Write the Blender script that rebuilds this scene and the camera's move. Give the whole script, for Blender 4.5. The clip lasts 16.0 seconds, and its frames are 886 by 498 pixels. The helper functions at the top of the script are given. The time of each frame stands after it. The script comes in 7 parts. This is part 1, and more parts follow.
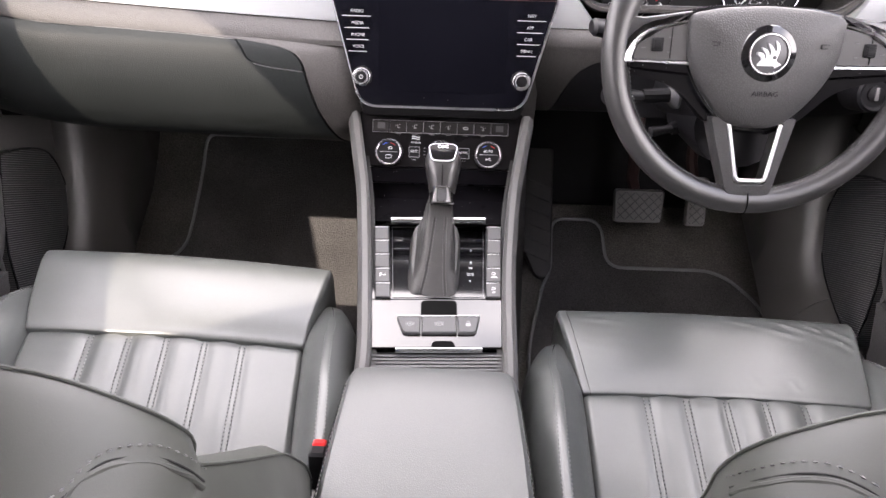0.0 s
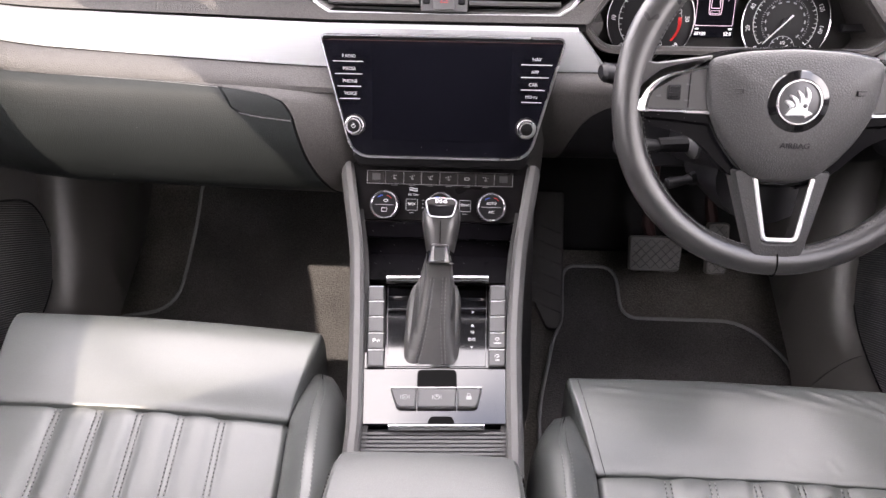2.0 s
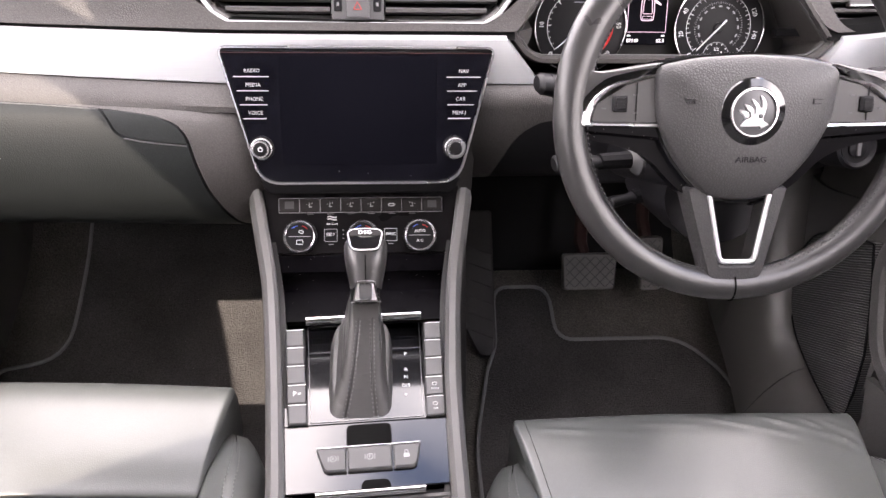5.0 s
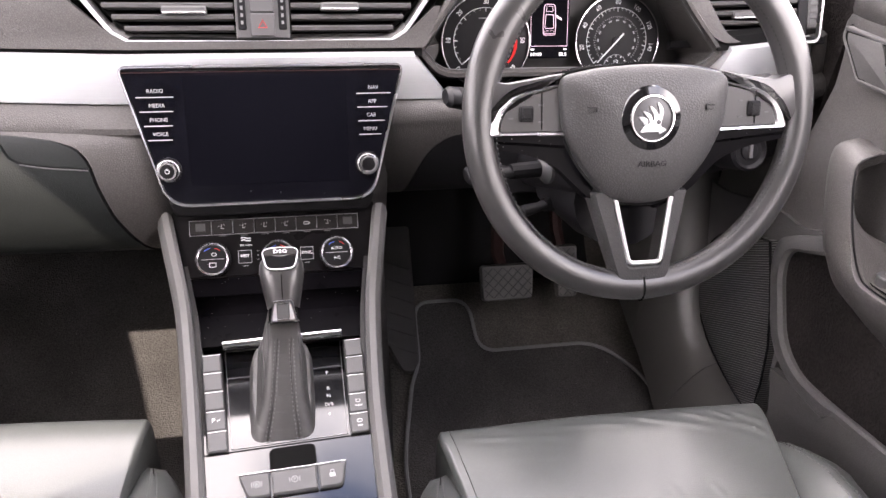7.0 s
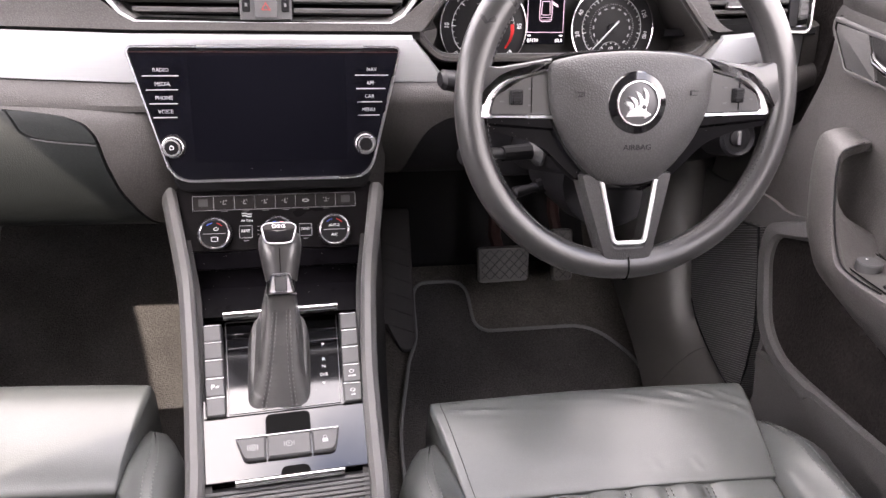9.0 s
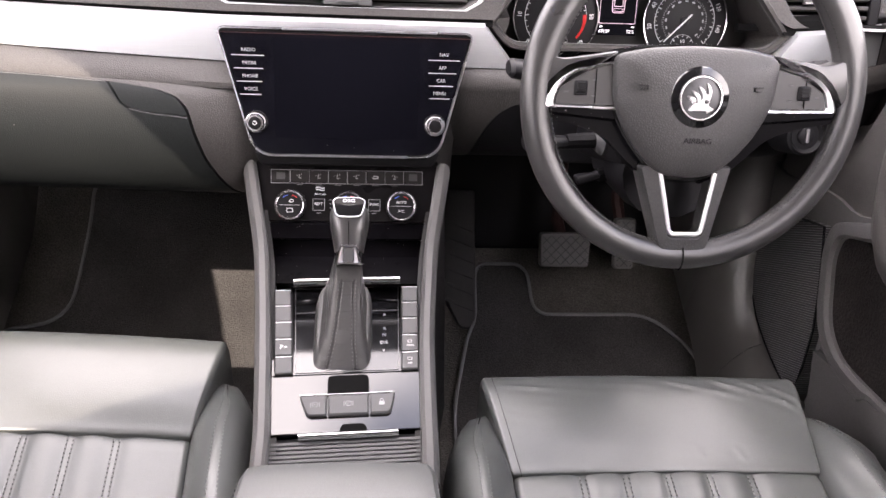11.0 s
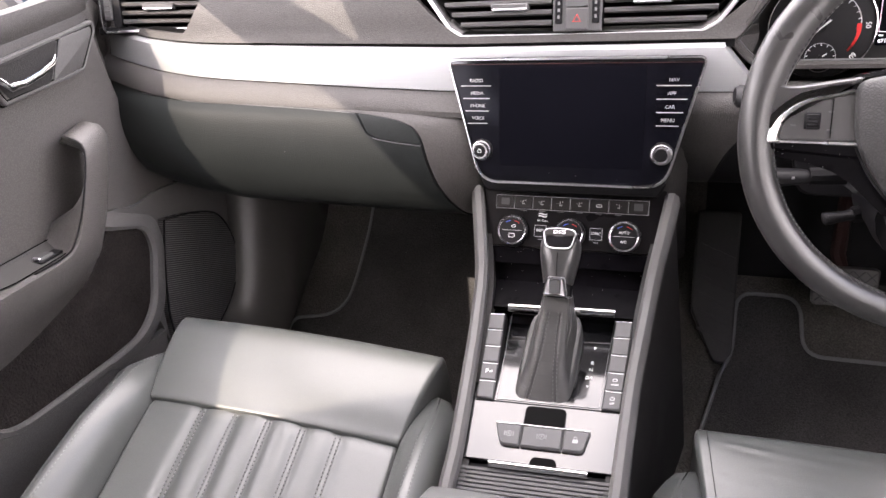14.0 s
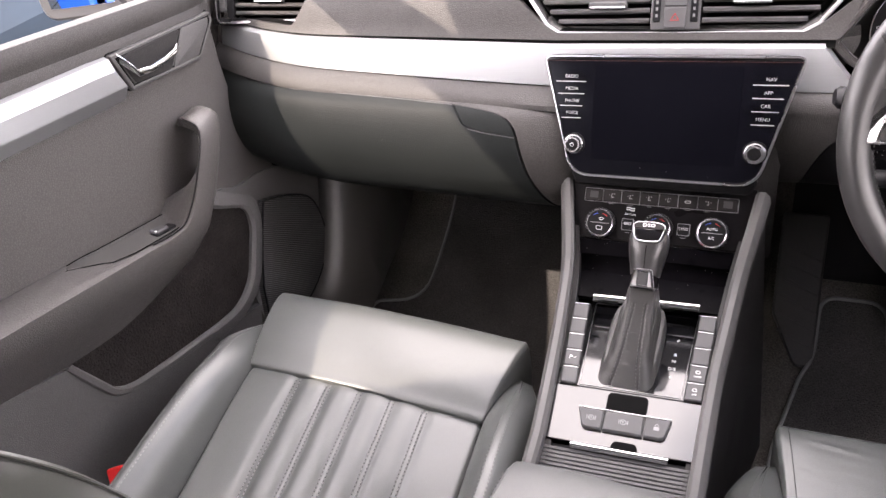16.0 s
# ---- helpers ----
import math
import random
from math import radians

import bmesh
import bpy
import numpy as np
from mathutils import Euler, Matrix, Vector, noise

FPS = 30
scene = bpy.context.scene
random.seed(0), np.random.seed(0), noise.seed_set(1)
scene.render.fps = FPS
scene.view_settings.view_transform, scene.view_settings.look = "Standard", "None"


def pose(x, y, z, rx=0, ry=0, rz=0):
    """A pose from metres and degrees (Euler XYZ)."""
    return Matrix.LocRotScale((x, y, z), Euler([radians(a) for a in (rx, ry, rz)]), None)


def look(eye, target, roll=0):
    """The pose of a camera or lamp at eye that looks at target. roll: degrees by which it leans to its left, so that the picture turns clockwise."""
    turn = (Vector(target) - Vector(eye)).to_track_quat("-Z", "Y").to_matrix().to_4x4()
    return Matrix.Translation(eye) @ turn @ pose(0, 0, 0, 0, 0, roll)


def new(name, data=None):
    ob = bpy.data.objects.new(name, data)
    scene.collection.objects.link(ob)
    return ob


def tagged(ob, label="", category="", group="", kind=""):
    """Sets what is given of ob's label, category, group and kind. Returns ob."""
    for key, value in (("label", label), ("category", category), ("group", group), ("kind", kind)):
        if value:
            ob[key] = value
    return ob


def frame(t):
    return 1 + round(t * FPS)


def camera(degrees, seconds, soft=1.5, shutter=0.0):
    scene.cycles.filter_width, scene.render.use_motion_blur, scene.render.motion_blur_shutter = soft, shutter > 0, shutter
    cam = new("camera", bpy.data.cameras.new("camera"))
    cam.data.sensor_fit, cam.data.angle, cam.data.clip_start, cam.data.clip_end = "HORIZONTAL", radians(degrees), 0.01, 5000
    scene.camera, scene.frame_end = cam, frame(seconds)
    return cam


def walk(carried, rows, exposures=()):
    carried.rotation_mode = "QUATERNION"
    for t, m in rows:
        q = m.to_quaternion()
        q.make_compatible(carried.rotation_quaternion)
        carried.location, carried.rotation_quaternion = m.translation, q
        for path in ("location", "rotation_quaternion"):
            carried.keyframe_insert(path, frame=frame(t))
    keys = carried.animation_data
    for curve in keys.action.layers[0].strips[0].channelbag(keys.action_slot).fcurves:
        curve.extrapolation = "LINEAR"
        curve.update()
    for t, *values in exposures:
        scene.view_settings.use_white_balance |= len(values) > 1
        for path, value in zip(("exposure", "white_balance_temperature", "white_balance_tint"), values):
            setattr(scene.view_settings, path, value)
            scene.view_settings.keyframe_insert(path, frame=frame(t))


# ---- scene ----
cam = camera(61.46, 16.0)
PATH = [
    (0, (0.0185, 0.0645, 1.0977), (0.006, 0.8293, 0.4535), 1.41),
    (0.5, (0.0161, 0.0681, 1.0963), (-0.0027, 0.8351, 0.4549), 1.31),
    (1, (0.0275, 0.0659, 1.1091), (-0.0002, 0.8386, 0.4749), 0.98),
    (1.5, (0.0335, 0.0697, 1.1117), (-0.0005, 0.8506, 0.4879), 0.54),
    (2, (0.036, 0.154, 1.0783), (0.0024, 0.9422, 0.4639), 0.19),
    (2.5, (0.0393, 0.2106, 1.0692), (0.0097, 1.0049, 0.4623), -0.03),
    (3, (0.0314, 0.2347, 1.0595), (0.0094, 1.0308, 0.4547), -0.02),
    (5.5, (0.0208, 0.2467, 1.0343), (0.1313, 1.044, 0.441), 3.17),
    (6, (0.0168, 0.2423, 1.0328), (0.16, 1.0423, 0.4501), 3.69),
    (6.5, (0.0212, 0.2413, 1.0343), (0.1881, 1.0418, 0.4586), 3.92),
    (7, (0.0275, 0.2401, 1.0329), (0.2101, 1.0393, 0.4602), 4.05),
    (7.5, (0.0314, 0.2344, 1.035), (0.2202, 1.0325, 0.4629), 4.04),
    (8, (0.0361, 0.2306, 1.0369), (0.2259, 1.0268, 0.4625), 4.28),
    (8.5, (0.0368, 0.2192, 1.0392), (0.2216, 1.0123, 0.4587), 4.57),
    (11, (0.0398, 0.1726, 1.0642), (0.1225, 0.9597, 0.453), 4.14),
    (11.5, (0.043, 0.1613, 1.0722), (0.0994, 0.948, 0.4574), 3.66),
    (12, (0.0496, 0.1432, 1.0862), (0.0764, 0.9308, 0.4706), 2.89),
    (12.5, (0.0669, 0.1345, 1.0969), (0.047, 0.9225, 0.4816), 1.25),
    (13, (0.0943, 0.1386, 1.1033), (0.0009, 0.9215, 0.4882), -1.58),
    (13.5, (0.125, 0.1867, 1.0963), (-0.0813, 0.9529, 0.4877), -6.00),
    (14, (0.1522, 0.2147, 1.0892), (-0.1685, 0.9495, 0.4916), -10.49),
    (14.5, (0.1594, 0.2061, 1.0981), (-0.2477, 0.9051, 0.51), -13.35),
    (15, (0.1574, 0.195, 1.0972), (-0.2926, 0.8745, 0.5177), -14.29),
    (15.5, (0.1565, 0.1897, 1.0997), (-0.3009, 0.8659, 0.5223), -13.83),
    (16, (0.1378, 0.1688, 1.1102), (-0.2637, 0.8694, 0.5203), -11.72),
]
walk(cam, [(t, look(eye, target, roll)) for t, eye, target, roll in PATH], [(0.0, 3.06, 6780, 20), (2.5, 3.01, 6850, 21), (5.5, 3.10, 6950, 22), (8.5, 3.10, 6950, 22), (11.5, 2.92, 6950, 22), (14.0, 2.97, 6900, 21), (16.0, 2.88, 6950, 22)])

# ---- light ----
world = bpy.data.worlds.new("sky")
scene.world = world
world.use_nodes = True
wn, wl = world.node_tree.nodes, world.node_tree.links
sky = wn.new("ShaderNodeTexSky")
sky.sky_type, sky.sun_disc = "NISHITA", False
SUN_WAY = Vector((0.53, 0.78, -1.0)).normalized()
sky.sun_elevation = math.asin(-SUN_WAY.z)
sky.sun_rotation = math.atan2(-SUN_WAY.x, -SUN_WAY.y)
sky.air_density, sky.dust_density, sky.ozone_density = 1.0, 2.0, 1.0
# thin broken cloud over the blue
cloud = wn.new("ShaderNodeTexNoise")
cloud.inputs["Scale"].default_value, cloud.inputs["Detail"].default_value = 2.2, 6
ramp = wn.new("ShaderNodeValToRGB")
ramp.color_ramp.elements[0].position, ramp.color_ramp.elements[1].position = 0.36, 0.55
wc = wn.new("ShaderNodeTexCoord")
cmix = wn.new("ShaderNodeMixRGB")
cmix.inputs["Color2"].default_value = (12.0, 12.0, 12.2, 1)
wl.new(wc.outputs["Generated"], cloud.inputs["Vector"])
wl.new(cloud.outputs["Fac"], ramp.inputs["Fac"])
wl.new(ramp.outputs["Color"], cmix.inputs["Fac"])
wl.new(sky.outputs["Color"], cmix.inputs["Color1"])
wl.new(cmix.outputs["Color"], wn["Background"].inputs["Color"])
wn["Background"].inputs["Strength"].default_value = 0.15

sun = new("sun", bpy.data.lights.new("sun", "SUN"))
sun.data.energy, sun.data.angle, sun.data.color = 1.34, radians(0.6), (1.0, 0.94, 0.80)
sun.matrix_world = look((0, 0, 5), Vector((0, 0, 5)) + SUN_WAY)


# ---- materials ----
def material(name, colour, rough=0.5, metal=0.0, grain=0.0, bump=0.0, scale=300.0, kind="noise", spot=0.15, coat=0.0, specular=0.3, patch=6.0, sheen=0.0, wrinkle=0.0, coat_rough=0.04):
    """A surface with a fine relief (grain), and tone and gloss that vary at a larger scale."""
    m = bpy.data.materials.new(name)
    m.use_nodes = True
    n, l = m.node_tree.nodes, m.node_tree.links
    b = n["Principled BSDF"]
    b.inputs["Metallic"].default_value, b.inputs["Specular IOR Level"].default_value = metal, specular
    b.inputs["Coat Weight"].default_value, b.inputs["Coat Roughness"].default_value = coat, coat_rough
    b.inputs["Sheen Weight"].default_value = sheen
    co = n.new("ShaderNodeTexCoord")
    big = n.new("ShaderNodeTexNoise")
    big.inputs["Scale"].default_value, big.inputs["Detail"].default_value = patch, 5
    l.new(co.outputs["Object"], big.inputs["Vector"])
    if kind == "leather":
        fine = n.new("ShaderNodeTexVoronoi")
        fine.feature = "DISTANCE_TO_EDGE"
        fine_out = fine.outputs["Distance"]
    else:
        fine = n.new("ShaderNodeTexNoise")
        fine.inputs["Detail"].default_value = 3
        fine_out = fine.outputs["Fac"]
    fine.inputs["Scale"].default_value = scale
    l.new(co.outputs["Object"], fine.inputs["Vector"])
    if kind == "brushed":
        mp = n.new("ShaderNodeMapping")
        mp.inputs["Scale"].default_value = (0.02, 1, 1)
        l.new(co.outputs["Object"], mp.inputs["Vector"])
        l.new(mp.outputs["Vector"], fine.inputs["Vector"])
    tone = n.new("ShaderNodeMapRange")
    tone.inputs["From Min"].default_value, tone.inputs["From Max"].default_value = 0.3, 0.7
    tone.inputs["To Min"].default_value, tone.inputs["To Max"].default_value = 1 - spot, 1 + spot
    l.new(big.outputs["Fac"], tone.inputs["Value"])
    shade = tone.outputs["Result"]
    if kind == "leather" and bump:
        # pores lie a little darker than the pebbles between them
        pore = n.new("ShaderNodeMapRange")
        pore.inputs["From Min"].default_value, pore.inputs["From Max"].default_value = 0.0, 0.22
        pore.inputs["To Min"].default_value, pore.inputs["To Max"].default_value = max(0.3, 1 - 0.9 * bump), 1.0 + 0.25 * bump
        l.new(fine_out, pore.inputs["Value"])
        pm = n.new("ShaderNodeMath")
        pm.operation = "MULTIPLY"
        l.new(shade, pm.inputs[0]), l.new(pore.outputs["Result"], pm.inputs[1])
        shade = pm.outputs[0]
    if grain:
        g = n.new("ShaderNodeMapRange")
        g.inputs["To Min"].default_value, g.inputs["To Max"].default_value = 1 - grain, 1 + grain
        l.new(fine_out, g.inputs["Value"])
        mul = n.new("ShaderNodeMath")
        mul.operation = "MULTIPLY"
        l.new(shade, mul.inputs[0]), l.new(g.outputs["Result"], mul.inputs[1])
        shade = mul.outputs[0]
    mix = n.new("ShaderNodeVectorMath")
    mix.operation = "SCALE"
    mix.inputs[0].default_value = colour
    l.new(shade, mix.inputs["Scale"])
    l.new(mix.outputs["Vector"], b.inputs["Base Color"])
    r = n.new("ShaderNodeMapRange")
    r.inputs["From Min"].default_value, r.inputs["From Max"].default_value = 0.3, 0.7
    r.inputs["To Min"].default_value, r.inputs["To Max"].default_value = max(rough * 0.85, 0.0), min(rough * 1.15, 1.0)
    l.new(big.outputs["Fac"], r.inputs["Value"])
    l.new(r.outputs["Result"], b.inputs["Roughness"])
    if bump:
        bp = n.new("ShaderNodeBump")
        bp.inputs["Strength"].default_value, bp.inputs["Distance"].default_value = bump, 1.2 / scale
        l.new(fine_out, bp.inputs["Height"])
        l.new(bp.outputs["Normal"], b.inputs["Normal"])
        if wrinkle:
            wr = n.new("ShaderNodeTexNoise")
            wr.inputs["Scale"].default_value, wr.inputs["Detail"].default_value, wr.inputs["Distortion"].default_value = 14.0, 2, 0.2
            l.new(co.outputs["Object"], wr.inputs["Vector"])
            b2 = n.new("ShaderNodeBump")
            b2.inputs["Strength"].default_value, b2.inputs["Distance"].default_value = wrinkle, 0.008
            l.new(wr.outputs["Fac"], b2.inputs["Height"])
            l.new(b2.outputs["Normal"], bp.inputs["Normal"])
    return m


LEATHER = material("seat_leather", (0.0670, 0.0718, 0.0695), 0.36, bump=0.10, scale=520, kind="leather", spot=0.06, specular=0.5, patch=5, wrinkle=0.18, coat=0.32, coat_rough=0.24)
GAITER = material("gaiter_leather", (0.047, 0.046, 0.045), 0.42, bump=0.22, scale=850, kind="leather", spot=0.05, wrinkle=0.12, specular=0.5)
ARM_LEATHER = material("armrest_leather", (0.080, 0.083, 0.082), 0.38, bump=0.10, scale=480, kind="leather", spot=0.06, specular=0.5, patch=7, wrinkle=0.06)
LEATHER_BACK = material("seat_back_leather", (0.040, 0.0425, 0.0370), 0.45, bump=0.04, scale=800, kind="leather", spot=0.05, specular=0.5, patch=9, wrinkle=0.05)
SILL = material("sill_trim_plastic", (0.057, 0.055, 0.053), 0.40, bump=0.10, scale=600, kind="leather", spot=0.1, specular=0.6)
WHEEL_LEATHER = material("wheel_leather", (0.034, 0.033, 0.033), 0.31, specular=0.62, bump=0.08, scale=900, kind="leather", spot=0.1, coat=0.08, coat_rough=0.15)
THREAD = material("grey_thread", (0.17, 0.17, 0.17), 0.7)
SLAT = material("vent_slat_plastic", (0.062, 0.060, 0.060), 0.42, spot=0.05, specular=0.4)
# near-black colour carries the deep shade under the driver's dash
KNEE_SHADE = material("shaded_lower_dash", (0.010, 0.0098, 0.0112), 0.55, bump=0.2, scale=500, kind="leather", spot=0.1, specular=0.12)
SPOKE_KEY = material("spoke_key_plastic", (0.045, 0.044, 0.044), 0.45, bump=0.05, scale=900, spot=0.1, specular=0.3)
KEY = material("black_key_plastic", (0.020, 0.018, 0.018), 0.4, bump=0.05, scale=900, spot=0.1, specular=0.2)
PEDAL = material("worn_pedal_rubber", (0.095, 0.092, 0.090), 0.42, grain=0.2, bump=0.2, scale=500, spot=0.2)
DASH = material("dash_soft_plastic", (0.052, 0.049, 0.047), 0.5, bump=0.3, scale=400, kind="leather", spot=0.08)
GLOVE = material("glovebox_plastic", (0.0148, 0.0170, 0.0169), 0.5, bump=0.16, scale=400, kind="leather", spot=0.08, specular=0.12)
DASH_LOW = material("dash_hard_plastic", (0.104, 0.101, 0.100), 0.5, bump=0.22, scale=430, kind="leather", spot=0.08)
DOOR = material("door_soft_plastic", (0.090, 0.085, 0.082), 0.42, bump=0.25, scale=330, kind="leather", spot=0.07, specular=0.5)
RAIL = material("console_rail_plastic", (0.100, 0.098, 0.097), 0.45, bump=0.08, scale=600, kind="leather", spot=0.06)
HUB = material("airbag_cover_plastic", (0.050, 0.049, 0.049), 0.45, bump=0.24, scale=360, kind="leather", spot=0.05)
ALU = material("brushed_aluminium_trim", (0.40, 0.41, 0.415), 0.48, metal=0.85, grain=0.05, bump=0.04, scale=900, kind="brushed", spot=0.03)
CHROME = material("chrome", (0.80, 0.80, 0.81), 0.12, metal=1.0, spot=0.03)
TRIM = material("spoke_trim_metal", (0.78, 0.78, 0.79), 0.42, metal=0.95, spot=0.03)
SATIN = material("satin_chrome", (0.68, 0.68, 0.69), 0.28, metal=1.0, spot=0.03)
DARKMETAL = material("dark_metal", (0.22, 0.22, 0.22), 0.35, metal=0.9)
PIANO = material("piano_black", (0.006, 0.006, 0.007), 0.07, coat=0.35, spot=0.3, specular=0.6, patch=30)
GLASS = material("screen_glass", (0.004, 0.004, 0.006), 0.12, spot=0.3, specular=0.10, patch=25)
DISPLAY = material("dark_display", (0.004, 0.004, 0.006), 0.25, spot=0.2, specular=0.01)
BUTTON = material("button_plastic", (0.075, 0.075, 0.076), 0.45, bump=0.1, scale=900, spot=0.05)
BLACK = material("black_plastic", (0.0070, 0.0068, 0.0078), 0.45, bump=0.1, scale=700, spot=0.1, specular=0.16)
VOID = material("dark_cavity_plastic", (0.004, 0.004, 0.004), 0.8, spot=0.1, specular=0.05)
CARPET = material("black_carpet", (0.092, 0.086, 0.078), 0.95, grain=0.9, bump=1.0, scale=330, spot=0.25, specular=0.1, patch=12, sheen=0.1)
MAT = material("black_velour_mat", (0.068, 0.065, 0.064), 0.95, grain=0.85, bump=1.0, scale=380, spot=0.25, specular=0.1, patch=9)
PIPING = material("grey_mat_binding", (0.21, 0.21, 0.215), 0.7, grain=0.2, bump=0.4, scale=900)
RUBBER = material("black_rubber", (0.042, 0.042, 0.043), 0.65, grain=0.15, bump=0.2, scale=500, spot=0.2)
STEEL = material("pedal_steel", (0.35, 0.35, 0.35), 0.4, metal=0.9, grain=0.1, scale=300)
WHITE = material("white_print", (0.80, 0.80, 0.80), 0.5)
GREYPRINT = material("grey_print", (0.35, 0.35, 0.36), 0.5)
REST_RUBBER = material("worn_grey_rubber", (0.062, 0.060, 0.060), 0.6, grain=0.2, bump=0.2, scale=500, spot=0.2)
FELT = material("black_felt", (0.022, 0.0195, 0.019), 1.0, grain=0.5, bump=1.0, scale=300, spot=0.3, specular=0.05, patch=14)
RED = material("red_plastic", (0.55, 0.02, 0.02), 0.4)
BLUE = material("blue_print", (0.05, 0.12, 0.6), 0.5)
LINING = material("roof_lining", (0.34, 0.33, 0.32), 0.9, grain=0.1, bump=0.3, scale=400)
SHELL = material("body_inner_trim", (0.10, 0.10, 0.10), 0.7, spot=0.1)
ASPHALT = material("concrete_paving", (0.24, 0.235, 0.225), 0.9, grain=0.4, bump=0.6, scale=120, spot=0.25, patch=1.5)
BACKDROP_DARK = material("dark_backdrop", (0.030, 0.038, 0.022), 0.9, grain=0.8, bump=1.0, scale=6.0, spot=0.4, patch=0.8)
PAINT = material("slate_blue_car_paint", (0.018, 0.027, 0.038), 0.6, specular=0.12)
BLUEPAINT = material("blue_car_paint", (0.02, 0.12, 0.60), 0.2, coat=0.7)
WHEEL_THREAD = material("dark_thread", (0.045, 0.045, 0.045), 0.8)
GAITER_THREAD = material("charcoal_thread", (0.15, 0.15, 0.15), 0.8)
BADGE = material("badge_metal", (0.33, 0.33, 0.335), 0.3, metal=1.0, spot=0.05)
BADGE_DARK = material("badge_ground", (0.055, 0.055, 0.057), 0.35, metal=0.9, spot=0.05)
SATINBLACK = material("satin_black_panel", (0.006, 0.0055, 0.006), 0.30, bump=0.05, scale=900, spot=0.1, specular=0.12)
DASH_SIDE = material("dash_side_plastic", (0.026, 0.025, 0.025), 0.5, bump=0.20, scale=330, kind="leather", spot=0.08, specular=0.3)
HOLE = material("stitch_hole", (0.012, 0.012, 0.012), 0.9)
LIDBLACK = material("dusty_black_lid", (0.003, 0.0027, 0.0034), 0.3, spot=0.3, specular=0.03, patch=40)
RED_LINE = material("dark_red_line", (0.045, 0.016, 0.014), 0.4)
RUST = material("red_brown_lever_paint", (0.030, 0.010, 0.009), 0.6, grain=0.2, scale=300, spot=0.2)
MIRROR = material("mirror_glass", (0.9, 0.9, 0.92), 0.02, metal=1.0, spot=0.0)


def dust(m, scale, size, share, tone=0.30):
    """Scatters pale specks of dust over a dark surface."""
    n, l = m.node_tree.nodes, m.node_tree.links
    b = n["Principled BSDF"]
    v = n.new("ShaderNodeTexVoronoi")
    v.inputs["Scale"].default_value = scale
    l.new([q for q in n if q.type == "TEX_COORD"][0].outputs["Object"], v.inputs["Vector"])
    small = n.new("ShaderNodeMath")
    small.operation, small.inputs[1].default_value = "LESS_THAN", size
    l.new(v.outputs["Distance"], small.inputs[0])
    few = n.new("ShaderNodeMath")
    few.operation, few.inputs[1].default_value = "LESS_THAN", share
    sep = n.new("ShaderNodeSeparateColor")
    l.new(v.outputs["Color"], sep.inputs["Color"])
    l.new(sep.outputs["Red"], few.inputs[0])
    both = n.new("ShaderNodeMath")
    both.operation = "MULTIPLY"
    l.new(small.outputs[0], both.inputs[0]), l.new(few.outputs[0], both.inputs[1])
    mix = n.new("ShaderNodeMixRGB")
    mix.inputs["Color2"].default_value = (tone, tone, tone * 0.97, 1)
    l.new(both.outputs[0], mix.inputs["Fac"])
    l.new(b.inputs["Base Color"].links[0].from_socket, mix.inputs["Color1"])
    l.new(mix.outputs["Color"], b.inputs["Base Color"])


dust(LIDBLACK, 260.0, 0.11, 0.14)
dust(PIANO, 200.0, 0.08, 0.08, 0.15)
dust(GLASS, 120.0, 0.08, 0.08, 0.12)
dust(GLOVE, 90.0, 0.07, 0.05, 0.3)
dust(MAT, 150.0, 0.10, 0.06, 0.2)


def glow(name, colour, strength):
    m = material(name, colour, 0.5)
    b = m.node_tree.nodes["Principled BSDF"]
    b.inputs["Emission Color"].default_value, b.inputs["Emission Strength"].default_value = (*colour, 1), strength
    return m


SCREENPRINT = material("grey_white_print", (0.46, 0.46, 0.46), 0.5)
LIT = glow("lit_white", (0.9, 0.88, 0.9), 0.25)
LIT_PINK = glow("lit_pink", (0.8, 0.6, 0.72), 0.22)

# speaker grille: fine parallel slots rising to the rear
GRILLE = material("speaker_grille_plastic", (0.085, 0.084, 0.084), 0.6, spot=0.1)
gn, gl = GRILLE.node_tree.nodes, GRILLE.node_tree.links
gsep = gn.new("ShaderNodeSeparateXYZ")
gl.new([n for n in gn if n.type == "TEX_COORD"][0].outputs["Object"], gsep.inputs["Vector"])
gk = gn.new("ShaderNodeMath")
gk.operation, gk.inputs[1].default_value = "MULTIPLY", 1400.0
gy = gn.new("ShaderNodeMath")
gy.operation, gy.inputs[1].default_value = "MULTIPLY_ADD", 0.70
gl.new(gsep.outputs["Y"], gy.inputs[0]), gl.new(gsep.outputs["Z"], gy.inputs[2])
gl.new(gy.outputs[0], gk.inputs[0])
gw = gn.new("ShaderNodeMath")
gw.operation = "SINE"
gl.new(gk.outputs[0], gw.inputs[0])
gr = gn.new("ShaderNodeMapRange")
gr.inputs["To Min"].default_value, gr.inputs["To Max"].default_value = 0.25, 1.5
gs = gn.new("ShaderNodeVectorMath")
gs.operation, gs.inputs[0].default_value = "SCALE", (0.095, 0.094, 0.094)
gr.inputs["From Min"].default_value = -1.0
gl.new(gw.outputs[0], gr.inputs["Value"])
gl.new(gr.outputs["Result"], gs.inputs["Scale"])
gl.new(gs.outputs["Vector"], gn["Principled BSDF"].inputs["Base Color"])
gb = gn.new("ShaderNodeBump")
gb.inputs["Strength"].default_value, gb.inputs["Distance"].default_value = 0.8, 0.002
gl.new(gw.outputs[0], gb.inputs["Height"])
gl.new(gb.outputs["Normal"], gn["Principled BSDF"].inputs["Normal"])

# ---- mesh helpers ----
BASE = {}


